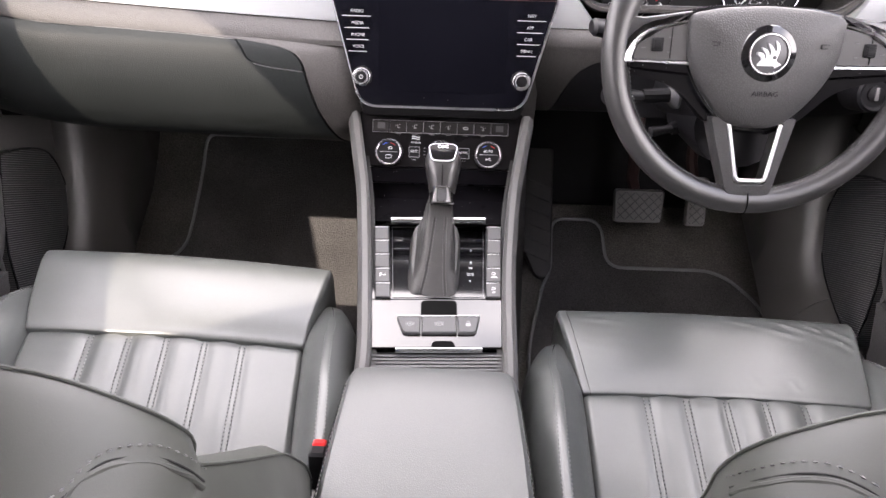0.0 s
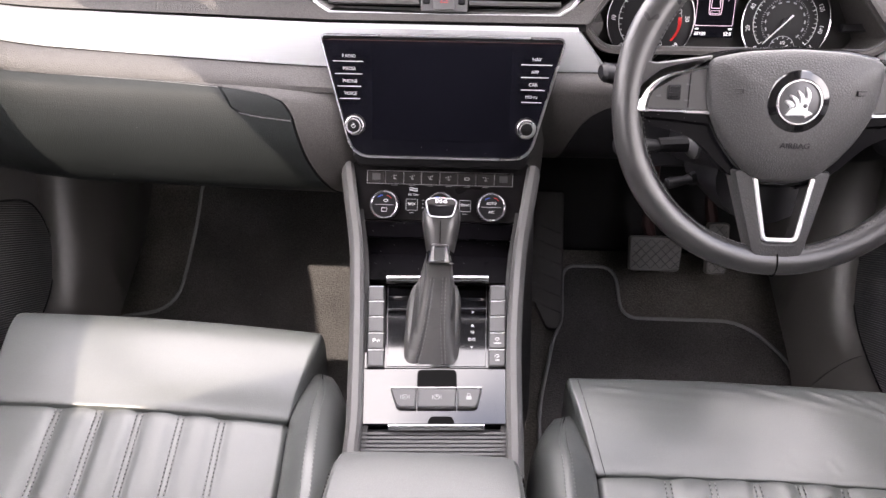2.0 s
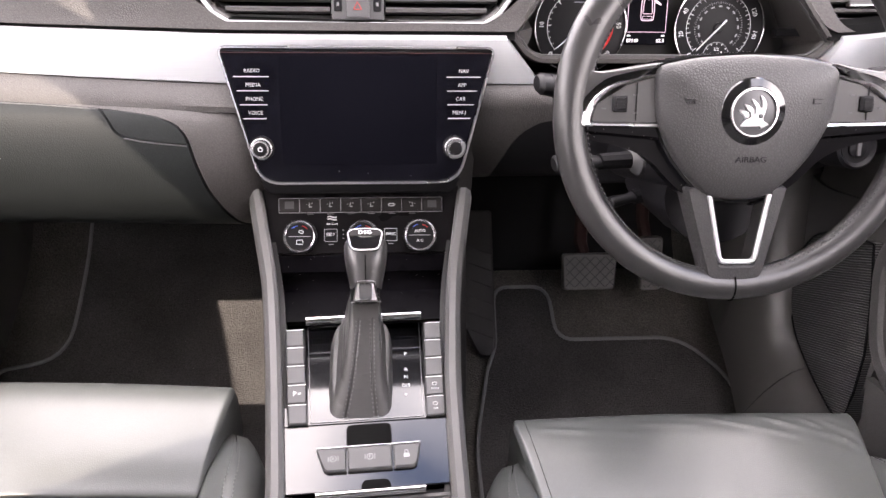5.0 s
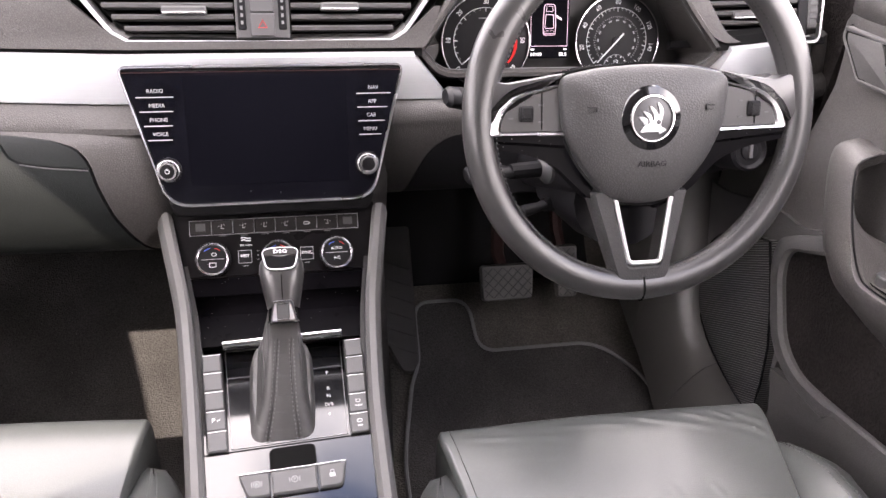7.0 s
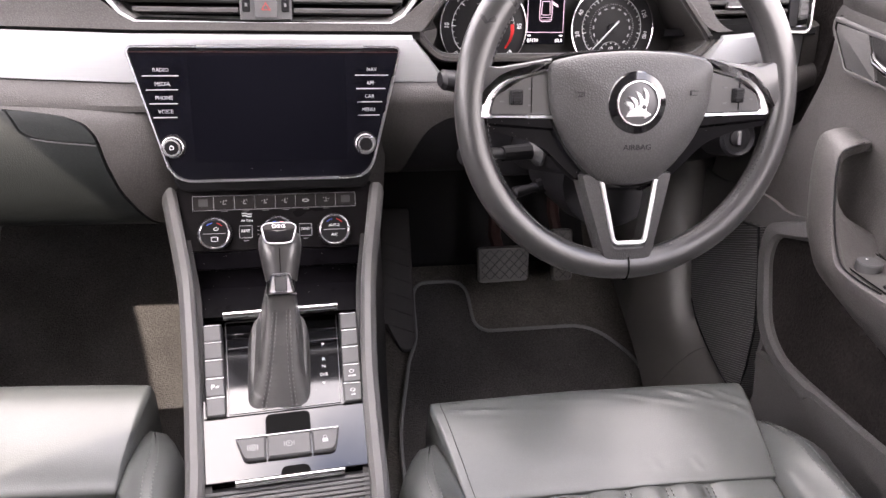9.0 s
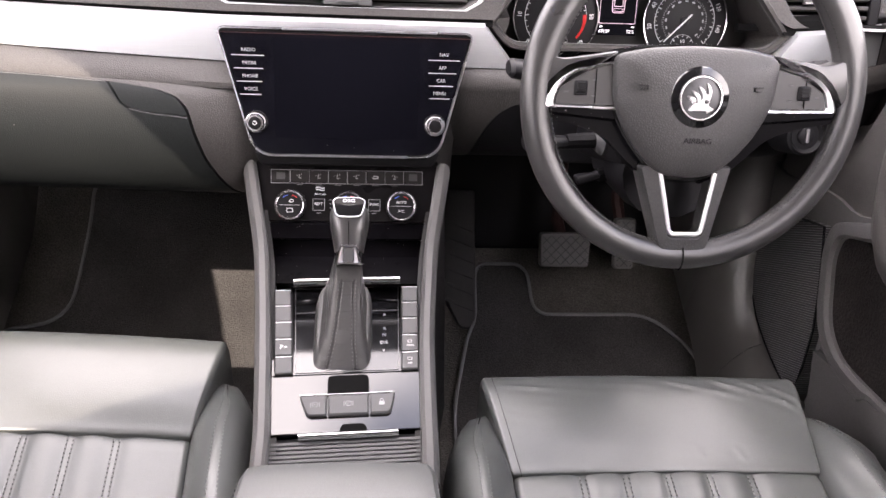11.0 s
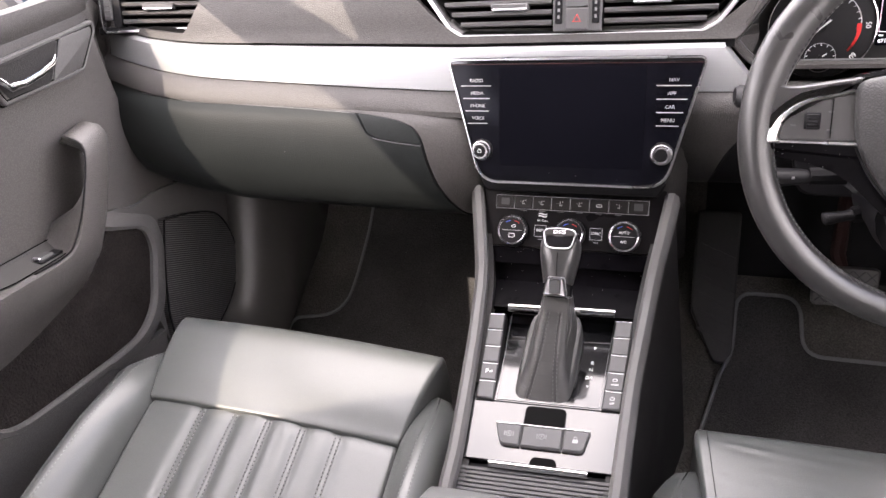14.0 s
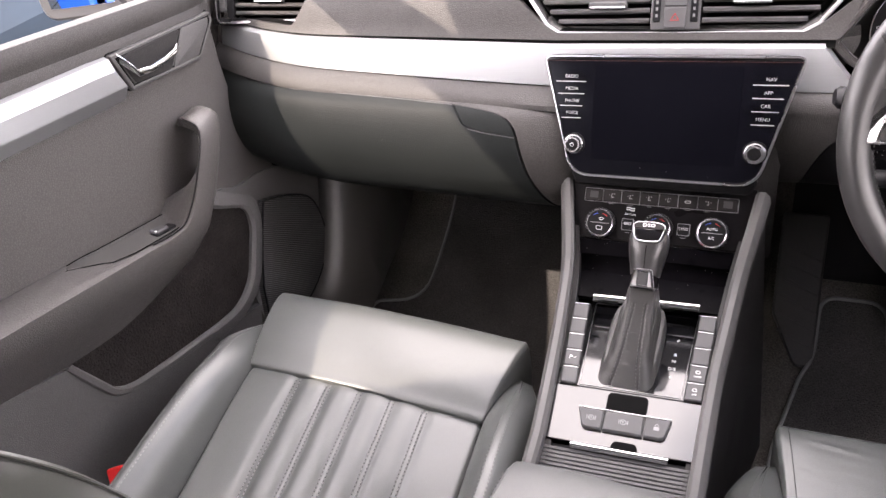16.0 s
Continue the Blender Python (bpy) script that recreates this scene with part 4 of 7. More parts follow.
part("gear_panel", prism(CP, [(-0.0850, -0.032), (0.0850, -0.032), (0.0893, 0.042), (-0.0893, 0.042)], -0.02, 0.0, 0.0008), PIANO, console, "glossy black panel reflecting the sky")
CQ = CP @ Matrix.Translation((0, 0.0424, 0)) @ Matrix.Rotation(radians(-8.0), 4, "X")
part("gear_panel", prism(CQ, [(-0.0893, 0.0), (0.0893, 0.0), (0.0985, 0.158), (-0.0985, 0.158)], -0.02, 0.0, 0.0008), PIANO, console)
IO = rounded([(-0.0595, 0.0025), (0.0595, 0.0025), (0.0665, 0.145), (-0.0665, 0.145)], 0.002)
part("insert_line", ringwall(CQ, IO, 0.0008, -0.0005, 0.0009), DARKMETAL, console)
for s in (-1, 1):
    so = [(s * 0.0612, 0.041), (s * 0.0835, 0.041), (s * 0.0905, 0.1685), (s * 0.0682, 0.1685)]
    part("strip_line", ringwall(CP, so if s > 0 else so[::-1], 0.0005, -0.012, 0.0008), BLACK, console)
    for i in range(5):
        b0, b1 = 0.0430 + 0.0248 * i, 0.0430 + 0.0248 * (i + 1) - 0.0012
        f0, f1 = (b0 - 0.043) / 0.124, (b1 - 0.043) / 0.124
        o = [(s * (0.0622 + 0.007 * f0), b0), (s * (0.0824 + 0.007 * f0), b0), (s * (0.0824 + 0.007 * f1), b1), (s * (0.0622 + 0.007 * f1), b1)]
        kb = part("switch", prism(CP, rounded(o if s > 0 else o[::-1], 0.0008), -0.014, 0.0040, 0.0014), BUTTON, console)
        c = s * (0.0723 + 0.007 * (f0 + f1) / 2), (b0 + b1) / 2
        part("edge_line", prism(CP, rect(c[0] - 0.0095, c[0] + 0.0095, b1 - 0.0008, b1 - 0.0003), 0.0034, 0.0042, 0.0001), SATIN, kb)
        if s < 0 and i == 1:
            part("sign", letters(CP @ Matrix.Translation((0, 0, 0.0041)), "P", c[0] - 0.002, c[1], 0.008), WHITE, kb)
            part("sign", merge(*[prism(CP, rect(c[0] + 0.0015 + 0.0012 * k, c[0] + 0.0021 + 0.0012 * k, c[1] - 0.0014 + 0.0004 * k, c[1] + 0.0006 + 0.0004 * k), 0.0041, 0.0044, 0.0001) for k in range(3)]), WHITE, kb)
        if s > 0 and i in (0, 1):
            part("sign", ringwall(CP, circle(c[0], c[1] + 0.002, 0.0028, 18, 0.0022), 0.0005, 0.0041, 0.0045), WHITE, kb)
            part("word", letters(CP @ Matrix.Translation((0, 0, 0.0041)), ("OFF", "MODE")[i], c[0], c[1] - 0.0042, 0.0030), WHITE, kb)
for k, (w, q) in enumerate((("P", 0.1285), ("R", 0.1065), ("N", 0.0965), ("D/S", 0.0850), ("v", 0.0735))):
    part("gear_letter", letters(CQ @ Matrix.Translation((0, 0, 0.0004)), w, 0.0462 - 0.0008 * k, (q - 0.0424) * 1.08, 0.0064), WHITE, console)
# slot and the three parking-brake switches
part("slot", prism(CP, rounded(rect(-0.0215, 0.0235, 0.0120, 0.0385), [0.001, 0.001, 0.006, 0.006]), -0.01, 0.0012, 0.0004), VOID, console, "dark recessed slot")
part("slot_rim", ringwall(CP, rounded(rect(-0.0225, 0.0245, 0.0115, 0.0395), [0.001, 0.001, 0.007, 0.007]), 0.001, 0.0, 0.0016), BLACK, console)
for i, (a0, a1) in enumerate(((-0.0530, -0.0225), (-0.0215, 0.0235), (0.0245, 0.0535))):
    o = [(a0 + (0.0085 if i == 0 else 0), -0.0135), (a1 - (0.0060 if i == 2 else 0), -0.0135), (a1, 0.0125), (a0, 0.0125)]
    kb = part("brake_switch", prism(CP, rounded(o, [0.006 if i == 0 else 0.001, 0.006 if i == 2 else 0.001, 0.001, 0.001]), 0.0, 0.0052, 0.0018), BUTTON, console)
    c = (a0 + a1) / 2 + (0.002 if i == 0 else -0.001 if i == 2 else 0)
    if i < 2:
        part("sign", merge(ringwall(CP, circle(c, 0.0, 0.0034, 20), 0.0006, 0.0052, 0.0056), letters(CP @ Matrix.Translation((0, 0, 0.0053)), "A" if i == 0 else "P", c, 0, 0.0044),
                           prism(CP, rect(c - 0.0052, c - 0.0046, -0.0026, 0.0026), 0.0052, 0.0055, 0.0001), prism(CP, rect(c + 0.0046, c + 0.0052, -0.0026, 0.0026), 0.0052, 0.0055, 0.0001)), GREYPRINT, kb)
    else:
        part("sign", merge(prism(CP, rounded(rect(c - 0.0030, c + 0.0030, -0.0034, 0.0008), 0.0004), 0.0052, 0.0055, 0.0001), ringwall(CP, rounded(rect(c - 0.0020, c + 0.0020, 0.0004, 0.0046), 0.0019), 0.0006, 0.0052, 0.0055)), GREYPRINT, kb)
part("top_line", prism(CP, rect(-0.0525, 0.0530, 0.0128, 0.0136), 0.0, 0.0045, 0.0002), SATIN, console)
part("lip", tube([CP @ Vector((-0.053 + 0.0134375 * k, -0.0362, 0.0010)) for k in range(9)], 0.0040, 12), CHROME, console, "chrome lip of the roller blind")
part("finger_notch", prism(CP, rounded([(-0.010, -0.0315), (0.022, -0.0315), (0.018, -0.0225), (-0.006, -0.0225)], 0.004), -0.004, 0.0008, 0.0004), VOID, console)
part("roller_bed", prism(CP, rect(-0.091, 0.091, -0.20, -0.0335), -0.03, -0.0075, 0.001), BLACK, console)
for i in range(24):
    b = -0.0400 - 0.0050 * i
    part("roller_slat", prism(CP, rect(-0.0895, 0.0895, b - 0.0042, b), -0.0085, -0.0024, 0.0008), BUTTON, console)
part("core", box(-0.10, 0.10, 0.05, 0.93, 0.0, 0.36, 0.01), DASH_LOW, console)

# ---- gear lever ----
lever = thing("gear_lever", (0.003, 0.83, 0.428), "automatic gear lever with leather gaiter and chrome-topped grip", "gear lever")
rings = []
BOOT = [(0.0, 0.0345, 0.766, 0.890, 0.414), (0.12, 0.0336, 0.771, 0.890, 0.428), (0.24, 0.0292, 0.781, 0.892, 0.438), (0.40, 0.0236, 0.794, 0.893, 0.452), (0.54, 0.0205, 0.806, 0.892, 0.465), (0.70, 0.0178, 0.822, 0.890, 0.480), (0.85, 0.0156, 0.838, 0.888, 0.494), (1.0, 0.0142, 0.850, 0.884, 0.506)]
EARS = [(0.0, 0.0345), (0.08, 0.0348), (0.17, 0.0335), (0.21, 0.0315), (0.25, 0.0268), (0.40, 0.0228), (0.54, 0.0202), (0.70, 0.0177), (0.85, 0.0155), (1.0, 0.0142)]
for k in range(81):
    t = k / 80
    w, y0, y1, z = (curve_at([(q[0], q[j]) for q in BOOT], t) for j in (1, 2, 3, 4))
    ring = []
    for j in range(112):
        g = 2 * math.pi * j / 112
        c, s_ = math.cos(g), math.sin(g)
        e = 0.34
        px, py = math.copysign(abs(c) ** e, c), math.copysign(abs(s_) ** e, s_)
        wr = (0.0016 * noise.noise((px * 2.6, py * 2.2 + 3, t * 7)) + 0.0026 * (0.22 - abs(noise.noise((px * 1.6 + t * 2.4, py * 3, t * 9 - px * 1.5)))) + 0.0012 * (0.2 - abs(noise.noise((px * 3.5 - t * 3, py * 2 + 7, t * 17 + px * 2))))) * math.sin(math.pi * min(1.0, 0.06 + 0.94 * t)) * 0.8
        if py < -0.6:
            wr *= 0.3
            wr -= 0.0016 * sum(math.exp(-((px - q) / 0.07) ** 2) for q in (-0.5, 0.5)) * (1 if t < 0.97 else 0)
        rear = min(1.0, max(0.0, (py + 0.75) / 0.55))
        w_ = lerp(w, curve_at(EARS, t), rear * rear * (3 - 2 * rear))
        ring.append(Vector((lerp(-0.0062, 0.0015, t) + px * (w_ + wr), lerp(y0, y1, (py + 1) / 2) - wr, z + 0.018 * (py * 0.5 + 0.0) * (1 - 0.2 * t) + 0.010 * py * t)))
    rings.append(ring)
part("gaiter", loft(rings), GAITER, lever, "creased dark grey leather gaiter")
bm = bmesh.new()
for s in (-1, 1):
    for off in (-0.0022, 0.0022):
        pts = []
        for k in range(1, 21):
            t = k / 21
            w = curve_at([(q[0], q[1]) for q in BOOT], t)
            y0 = curve_at([(q[0], q[2]) for q in BOOT], t)
            z = curve_at([(q[0], q[4]) for q in BOOT], t)
            pts.append(Vector((lerp(-0.0062, 0.0015, t) + s * w * 0.50 + off, y0 - 0.0004, z - 0.009)))
        stitches(pts, 0.0046, 0.0030, 0.0005, 0.0008, (0, -0.8, 0.5), bm)
for s in (-1, 1):
    pts = []
    for k in range(1, 21):
        t = k / 21
        pts.append(Vector((lerp(-0.0062, 0.0015, t) + s * curve_at([(q[0], q[1]) for q in BOOT], t) * 0.50, curve_at([(q[0], q[2]) for q in BOOT], t) + 0.0004, curve_at([(q[0], q[4]) for q in BOOT], t) - 0.009)))
    part("gaiter_seam", tube(pts, 0.0004, 6), KEY, lever)
tagged(part("gaiter_stitching", bm, GAITER_THREAD, lever), kind="stuff")
AX = Vector((0, 0.055, 0.062)).normalized()
LM = Matrix.Translation((0.0020, 0.866, 0.506)) @ Matrix.Rotation(-math.atan2(AX.y, AX.z), 4, "X")


def oval(w, d, h, shift=0.0, n=28, e=0.75):
    return [LM @ Vector((math.copysign(abs(math.cos(2 * math.pi * k / n)) ** e, math.cos(2 * math.pi * k / n)) * w, math.copysign(abs(math.sin(2 * math.pi * k / n)) ** e, math.sin(2 * math.pi * k / n)) * d + shift, h)) for k in range(n)]


part("collar", loft([oval(0.0150, 0.0175, -0.006), oval(0.0162, 0.0188, -0.002), oval(0.0162, 0.0188, 0.010), oval(0.0150, 0.0170, 0.016)]), PIANO, lever, "glossy black collar")
part("collar_ring", tube(oval(0.0160, 0.0186, -0.0035) + oval(0.0160, 0.0186, -0.0035)[:1], 0.0012, 6), CHROME, lever, "thin chrome ring")
FM = LM @ Matrix.Translation((0, -0.0180, 0.004)) @ Matrix.Rotation(radians(98), 4, "X")
fo = rounded([(-0.0142, -0.0080), (0.0142, -0.0080), (0.0100, 0.0140), (-0.0100, 0.0140)], 0.003)
frame_ = part("button_frame", prism(FM, fo, -0.010, 0.0026, 0.001), TRIM, lever, "chrome-edged button frame")
part("frame_edge", ringwall(FM, fo, 0.0026, 0.0010, 0.0046), CHROME, frame_)
part("release_button", prism(FM, rounded(rect(-0.0066, 0.0066, -0.0052, 0.0112), 0.0015), 0.0, 0.0040, 0.0012), BUTTON, lever)
part("grip", loft([oval(0.0150, 0.0150, 0.008), oval(0.0172, 0.0172, 0.011), oval(0.0188, 0.0180, 0.020), oval(0.0210, 0.0198, 0.031), oval(0.0228, 0.0208, 0.041), oval(0.0236, 0.0198, 0.050), oval(0.0232, 0.0178, 0.057), oval(0.0212, 0.0162, 0.0625), oval(0.0160, 0.0150, 0.0655), oval(0.006, 0.006, 0.0660)]),
     WHEEL_LEATHER, lever, "dark leather grip")
TM = Matrix.Translation(LM @ Vector((0, -0.0128, 0.0612))) @ plane((0, 0, 0), 57).to_3x3().to_4x4()
CAP = rounded([(-0.0155, -0.0120), (0.0, -0.0132), (0.0155, -0.0120), (0.0196, 0.0080), (0.0150, 0.0120), (0.0, 0.0132), (-0.0150, 0.0120), (-0.0196, 0.0080)], [0.007, 0.02, 0.007, 0.005, 0.006, 0.02, 0.006, 0.005], 6)
cap = part("cap_base", prism(TM, CAP, -0.018, 0.0046, 0.002), BLACK, lever, "", 18)
part("chrome_border", tube([TM @ Vector((*p, 0.0048)) for p in inset(CAP, 0.0008) + inset(CAP, 0.0008)[:1]], 0.0009, 8), SATIN, cap, "chrome border round the cap")
band_o = rounded([(-0.0166, 0.0030), (0.0166, 0.0030), (0.0180, 0.0076), (0.0140, 0.0110), (0.0, 0.0121), (-0.0140, 0.0110), (-0.0180, 0.0076)], 0.0012, 3)
plate = part("name_plate", loft([[TM @ Vector((p[0] * f, p[1] * f, h)) for p in CAP] for f, h in ((0.95, 0.0), (0.95, 0.0046), (0.88, 0.0051), (0.65, 0.0060), (0.40, 0.0066), (0.12, 0.0068))]), PIANO, cap, "domed glossy plate")
part("letter_band", prism(TM, band_o, 0.003, 0.0070, 0.0008), KEY, plate, "matt black band with the lever's letters")
part("lettering", letters(TM @ Matrix.Translation((0, 0.0072, 0.0072)), "DSG", 0, 0, 0.0056, wide=1.35), WHITE, plate)
part("grip_seam", tube([LM @ Vector((0, -d - 0.0001, h)) for d, h in ((0.0176, 0.016), (0.0180, 0.020), (0.0198, 0.031), (0.0208, 0.041), (0.0204, 0.046))], 0.0005, 6), VOID, lever)

# ---- armrest ----
arm = thing("armrest", (0, 0.35, 0.38), "padded dark grey leather armrest lid on the centre console", "armrest")
rows = []
for y, hw, zt in ((0.627, 0.078, 0.432), (0.626, 0.086, 0.442), (0.619, 0.0925, 0.4525), (0.605, 0.0955, 0.4585), (0.57, 0.0985, 0.4625), (0.50, 0.1035, 0.4645), (0.40, 0.1085, 0.466), (0.25, 0.111, 0.467), (0.06, 0.110, 0.465)):
    rows.append([Vector((0.001 + s * hw, y, z)) for s, z in ((-0.93, 0.405), (-1.0, 0.412), (-1.0, zt - 0.018), (-0.975, zt - 0.008), (-0.93, zt - 0.0025), (-0.82, zt), (-0.4, zt + 0.002), (0, zt + 0.0025), (0.4, zt + 0.002), (0.82, zt), (0.93, zt - 0.0025), (0.975, zt - 0.008), (1.0, zt - 0.018), (1.0, 0.412), (0.93, 0.405))])
part("pad", loft(rows), ARM_LEATHER, arm)
bm = bmesh.new()
for s in (-1, 1):
    path = [(0.001 + s * (hw * 0.985 - 0.001), y, zt - 0.0095) for y, hw, zt in ((0.60, 0.0960, 0.459), (0.50, 0.1035, 0.4645), (0.40, 0.1085, 0.466), (0.25, 0.111, 0.467), (0.08, 0.110, 0.465))]
    stitches(smooth_path(path, 6), 0.0052, 0.0036, 0.0006, 0.0012, (s * 0.7, 0, 0.7), bm)
tagged(part("stitching", bm, THREAD, arm), kind="stuff")
for s in (-1, 1):
    path = [(0.001 + s * (hw * 1.0), y, zt - 0.0145) for y, hw, zt in ((0.60, 0.0960, 0.459), (0.50, 0.1035, 0.4645), (0.40, 0.1085, 0.466), (0.25, 0.111, 0.467), (0.08, 0.110, 0.465))]
    part("seam", tube(smooth_path(path, 6), 0.0012, 6), VOID, arm)
part("base", box(-0.096, 0.098, 0.07, 0.60, 0.36, 0.408, 0.006), BLACK, arm)


# ---- front seats ----
CREASES = [((-0.90, -0.012), (-0.30, -0.026), 0.0011), ((0.10, -0.004), (0.62, -0.034), 0.0011), ((0.42, -0.003), (0.92, -0.040), 0.0013), ((0.66, -0.006), (0.97, -0.050), 0.0013), ((-0.35, -0.010), (0.05, -0.016), 0.0008), ((0.80, -0.012), (0.98, -0.032), 0.0010),
           ((0.20, -0.100), (0.23, -0.116), 0.0010), ((0.46, -0.104), (0.50, -0.118), 0.0008), ((-0.95, -0.055), (-0.70, -0.066), 0.0007), ((-0.75, -0.045), (-0.35, -0.050), 0.0005)]


def seat(xc, y0, dz, wide, label, worn, bz, by, rise, ribs, lean, shoulder):
    """A leather front seat. xc: its middle; y0: its front edge; dz: its height over the lower one."""
    s_ = thing("front_seat", (xc, y0 - 0.30, 0.0), label, "car seat", "front seats")
    zs = 0.360 + dz
    tilt = 0.017 if worn else 0.050
    seed = 7.0 if worn else 21.0

    def at(u, y, z, straight=False):
        turn = 0.0 if straight else lean * min(max(0.0, -y - 0.10), 0.30)
        return Vector((xc + u * wide + turn, y0 + y, z - tilt * u))

    def crease(u, y):
        """Fine folds in the used leather."""
        h = 0.0
        for (a, b), (c, e), w in CREASES:
            d, k = Vector((c - a, (e - b) * 5)), Vector((u - a, (y - b) * 5))
            f = min(1.0, max(0.0, k.dot(d) / d.length_squared))
            gap = (k - d * f).length
            h += w * (0.6 + 0.4 * math.sin(9 * f + a)) * math.sin(math.pi * min(1, max(0, 0.08 + 0.84 * f))) * (math.exp(-(gap / 0.012) ** 2) - 0.5 * math.exp(-((gap - 0.03) / 0.02) ** 2))
        return h

    # thigh panel
    prof = [(-0.132, 0.300), (-0.020, 0.240), (-0.004, 0.275), (0.006, 0.315), (0.0095, 0.350), (0.0075, 0.372), (-0.001, 0.385), (-0.024, 0.390), (-0.058, 0.3865), (-0.092, 0.3785), (-0.118, 0.3690), (-0.1295, 0.3652), (-0.1322, 0.3605), (-0.1325, 0.350)]
    pr = smooth_path([(a, b, 0) for a, b in prof], 8 if worn else 4)
    rings = []
    nst = 150 if worn else 60
    for i in range(nst + 1):
        q = 2 * i / nst - 1
        u = math.copysign(1 - (1 - abs(q)) ** 2.2, q)
        end = max(0.0, (abs(u) - 0.975) / 0.025)
        shrink = 0.007 * end ** 2
        ring = []
        for p in pr:
            y, z = p.x, p.y if p.y < 0.36 else 0.36 + (p.y - 0.36) * rise
            hw = lerp(0.183, 0.2035, min(1.0, max(0.0, (y + 0.1325) / 0.13)))
            cy, cz = -0.062, 0.33
            d = Vector((y - cy, z - cz))
            d *= (1 - shrink / max(d.length, 0.02))
            crown = 0.007 * (1 - u * u) * min(1, max(0, (z - 0.30) / 0.08)) + 0.004
            w = (0.0018 if worn else 0.0010) * noise.noise((u * 2.4, y * 12, seed))
            if worn and z > 0.352:
                w += crease(u, y)
            ring.append(at(u * hw, cy + d.x, cz + d.y - 0.36 + zs + crown - 0.004 + w))
        rings.append(ring)
    if worn:
        # sewn seam near the inner end of the panel
        i = min(range(nst + 1), key=lambda q: abs(rings[q][40].x - at(-0.190, 0, 0).x))
        part("end_seam", tube([p + Vector((0, 0, 0.0002)) for p, q in zip(rings[i], pr) if q.y > 0.356], 0.0005, 6), KEY, s_)
    part("thigh_panel", loft(rings), LEATHER, s_, "smooth leather thigh panel" + (", creased by use" if worn else ""))
    # ribbed middle
    rows = []
    for j in range(45):
        y = lerp(-0.1315, -0.56, (j / 44) ** 1.0)
        row = []
        base = zs - 0.001 - 0.055 * max(0.0, (-y - 0.13) / 0.43) ** 1.2
        front = math.exp(-((y + 0.1315) / 0.0045) ** 2)
        for i in range(221):
            u = lerp(-0.183, 0.183, i / 220)
            near = min(abs(u - r) for r in ribs)
            # a broad valley between the pads, with a narrow sewn strip along its floor
            puff = 0.0032 * (1 - math.exp(-(near / 0.011) ** 2)) + 0.0007 * math.exp(-(near / 0.0036) ** 4)
            puff += 0.0085 * (1 - (u / 0.183) ** 2) * max(0.0, 1 - (-y - 0.1315) / 0.25)
            edge = max(0.0, (abs(u) - 0.172) / 0.011) ** 2
            row.append(at(u * (1 - 0.04 * j / 44), y, base + puff - 0.0018 - 0.003 * front - 0.010 * edge + 0.0012 * noise.noise((u * 12, y * 12, seed))))
        rows.append(row)
    part("ribbed_panel", thick(rows, (0, 0, -0.04)), LEATHER, s_, "leather seat panel sewn in five lengthwise ribs")
    bm, holes = bmesh.new(), bmesh.new()
    for r in ribs:
        for off in (-0.0031, 0.0031):
            path = []
            for j in range(23):
                y = lerp(-0.138, -0.55, j / 22)
                base = zs - 0.001 - 0.055 * max(0.0, (-y - 0.13) / 0.43) ** 1.2
                u = r + off
                path.append(at(u * (1 - 0.04 * (-y - 0.1315) / 0.4285), y, base - 0.0010 + 0.0012 * noise.noise((u * 12, y * 12, seed)) + 0.0085 * (1 - (u / 0.183) ** 2) * max(0.0, 1 - (-y - 0.1315) / 0.25)))
            stitches(path, 0.0052, 0.0036, 0.0008, 0.0003, (0, 0, 1), bm)
            stitches([p + Vector((0, -0.0026, 0)) for p in path], 0.0052, 0.0017, 0.0008, 0.0001, (0, 0, 1), holes)
    tagged(part("rib_stitching", bm, THREAD, s_, "rows of grey double stitching"), kind="stuff")
    tagged(part("stitch_holes", holes, HOLE, s_), kind="stuff")

    # side bolsters
    for s in (-1, 1):
        outer = (s > 0) == (xc > 0)
        rings, ridge_a, ridge_b = [], [], []
        for j in range(30):
            t = j / 29
            y = lerp(-0.028, -0.52, t)
            grow = min(1.0, t / 0.16) ** 0.5
            h = (0.004 + 0.040 * min(1.0, t / 0.35) + 0.028 * max(0, (t - 0.35) / 0.65)) * 1.0
            w = (0.066 + 0.014 * min(1, t / 0.5)) * grow
            if outer:
                w *= 1.12 if worn else 1.0
            ui = lerp(0.1985, 0.181, min(1.0, max(0.0, (-y - 0.0) / 0.13))) - 0.004 * t
            zb = zs - 0.055 * max(0.0, (-y - 0.13) / 0.43) ** 1.2 - 0.028 * (1 - grow)
            sec = [(-0.004, -0.050), (-0.002, -0.012), (0.06 * w, 0.30 * h), (0.22 * w, 0.72 * h), (0.40 * w, 0.97 * h), (0.50 * w, h + 0.001), (0.60 * w, 0.97 * h), (0.78 * w, 0.70 * h), (0.93 * w, 0.15 * h), (1.0 * w, -0.030), (1.0 * w, -0.09), (0.94 * w, -0.17), (0.2 * w, -0.17)]
            rings.append([at(s * (ui + a), y, zb + b) for a, b in sec])
            ridge_a.append(at(s * (ui + 0.43 * w), y, zb + h * 0.985))
            ridge_b.append(at(s * (ui + 0.57 * w), y, zb + h * 0.985))
        fine = []
        for ring in rings:
            fine.append(smooth_path(ring, 3))
        seam = [a.lerp(b_, 0.5) for a, b_ in zip(ridge_a, ridge_b)]
        part("seam", tube(seam[1:], 0.0012, 6), VOID, s_)
        part("side_bolster", loft(fine), LEATHER, s_, "padded leather side bolster")
        bm = bmesh.new()
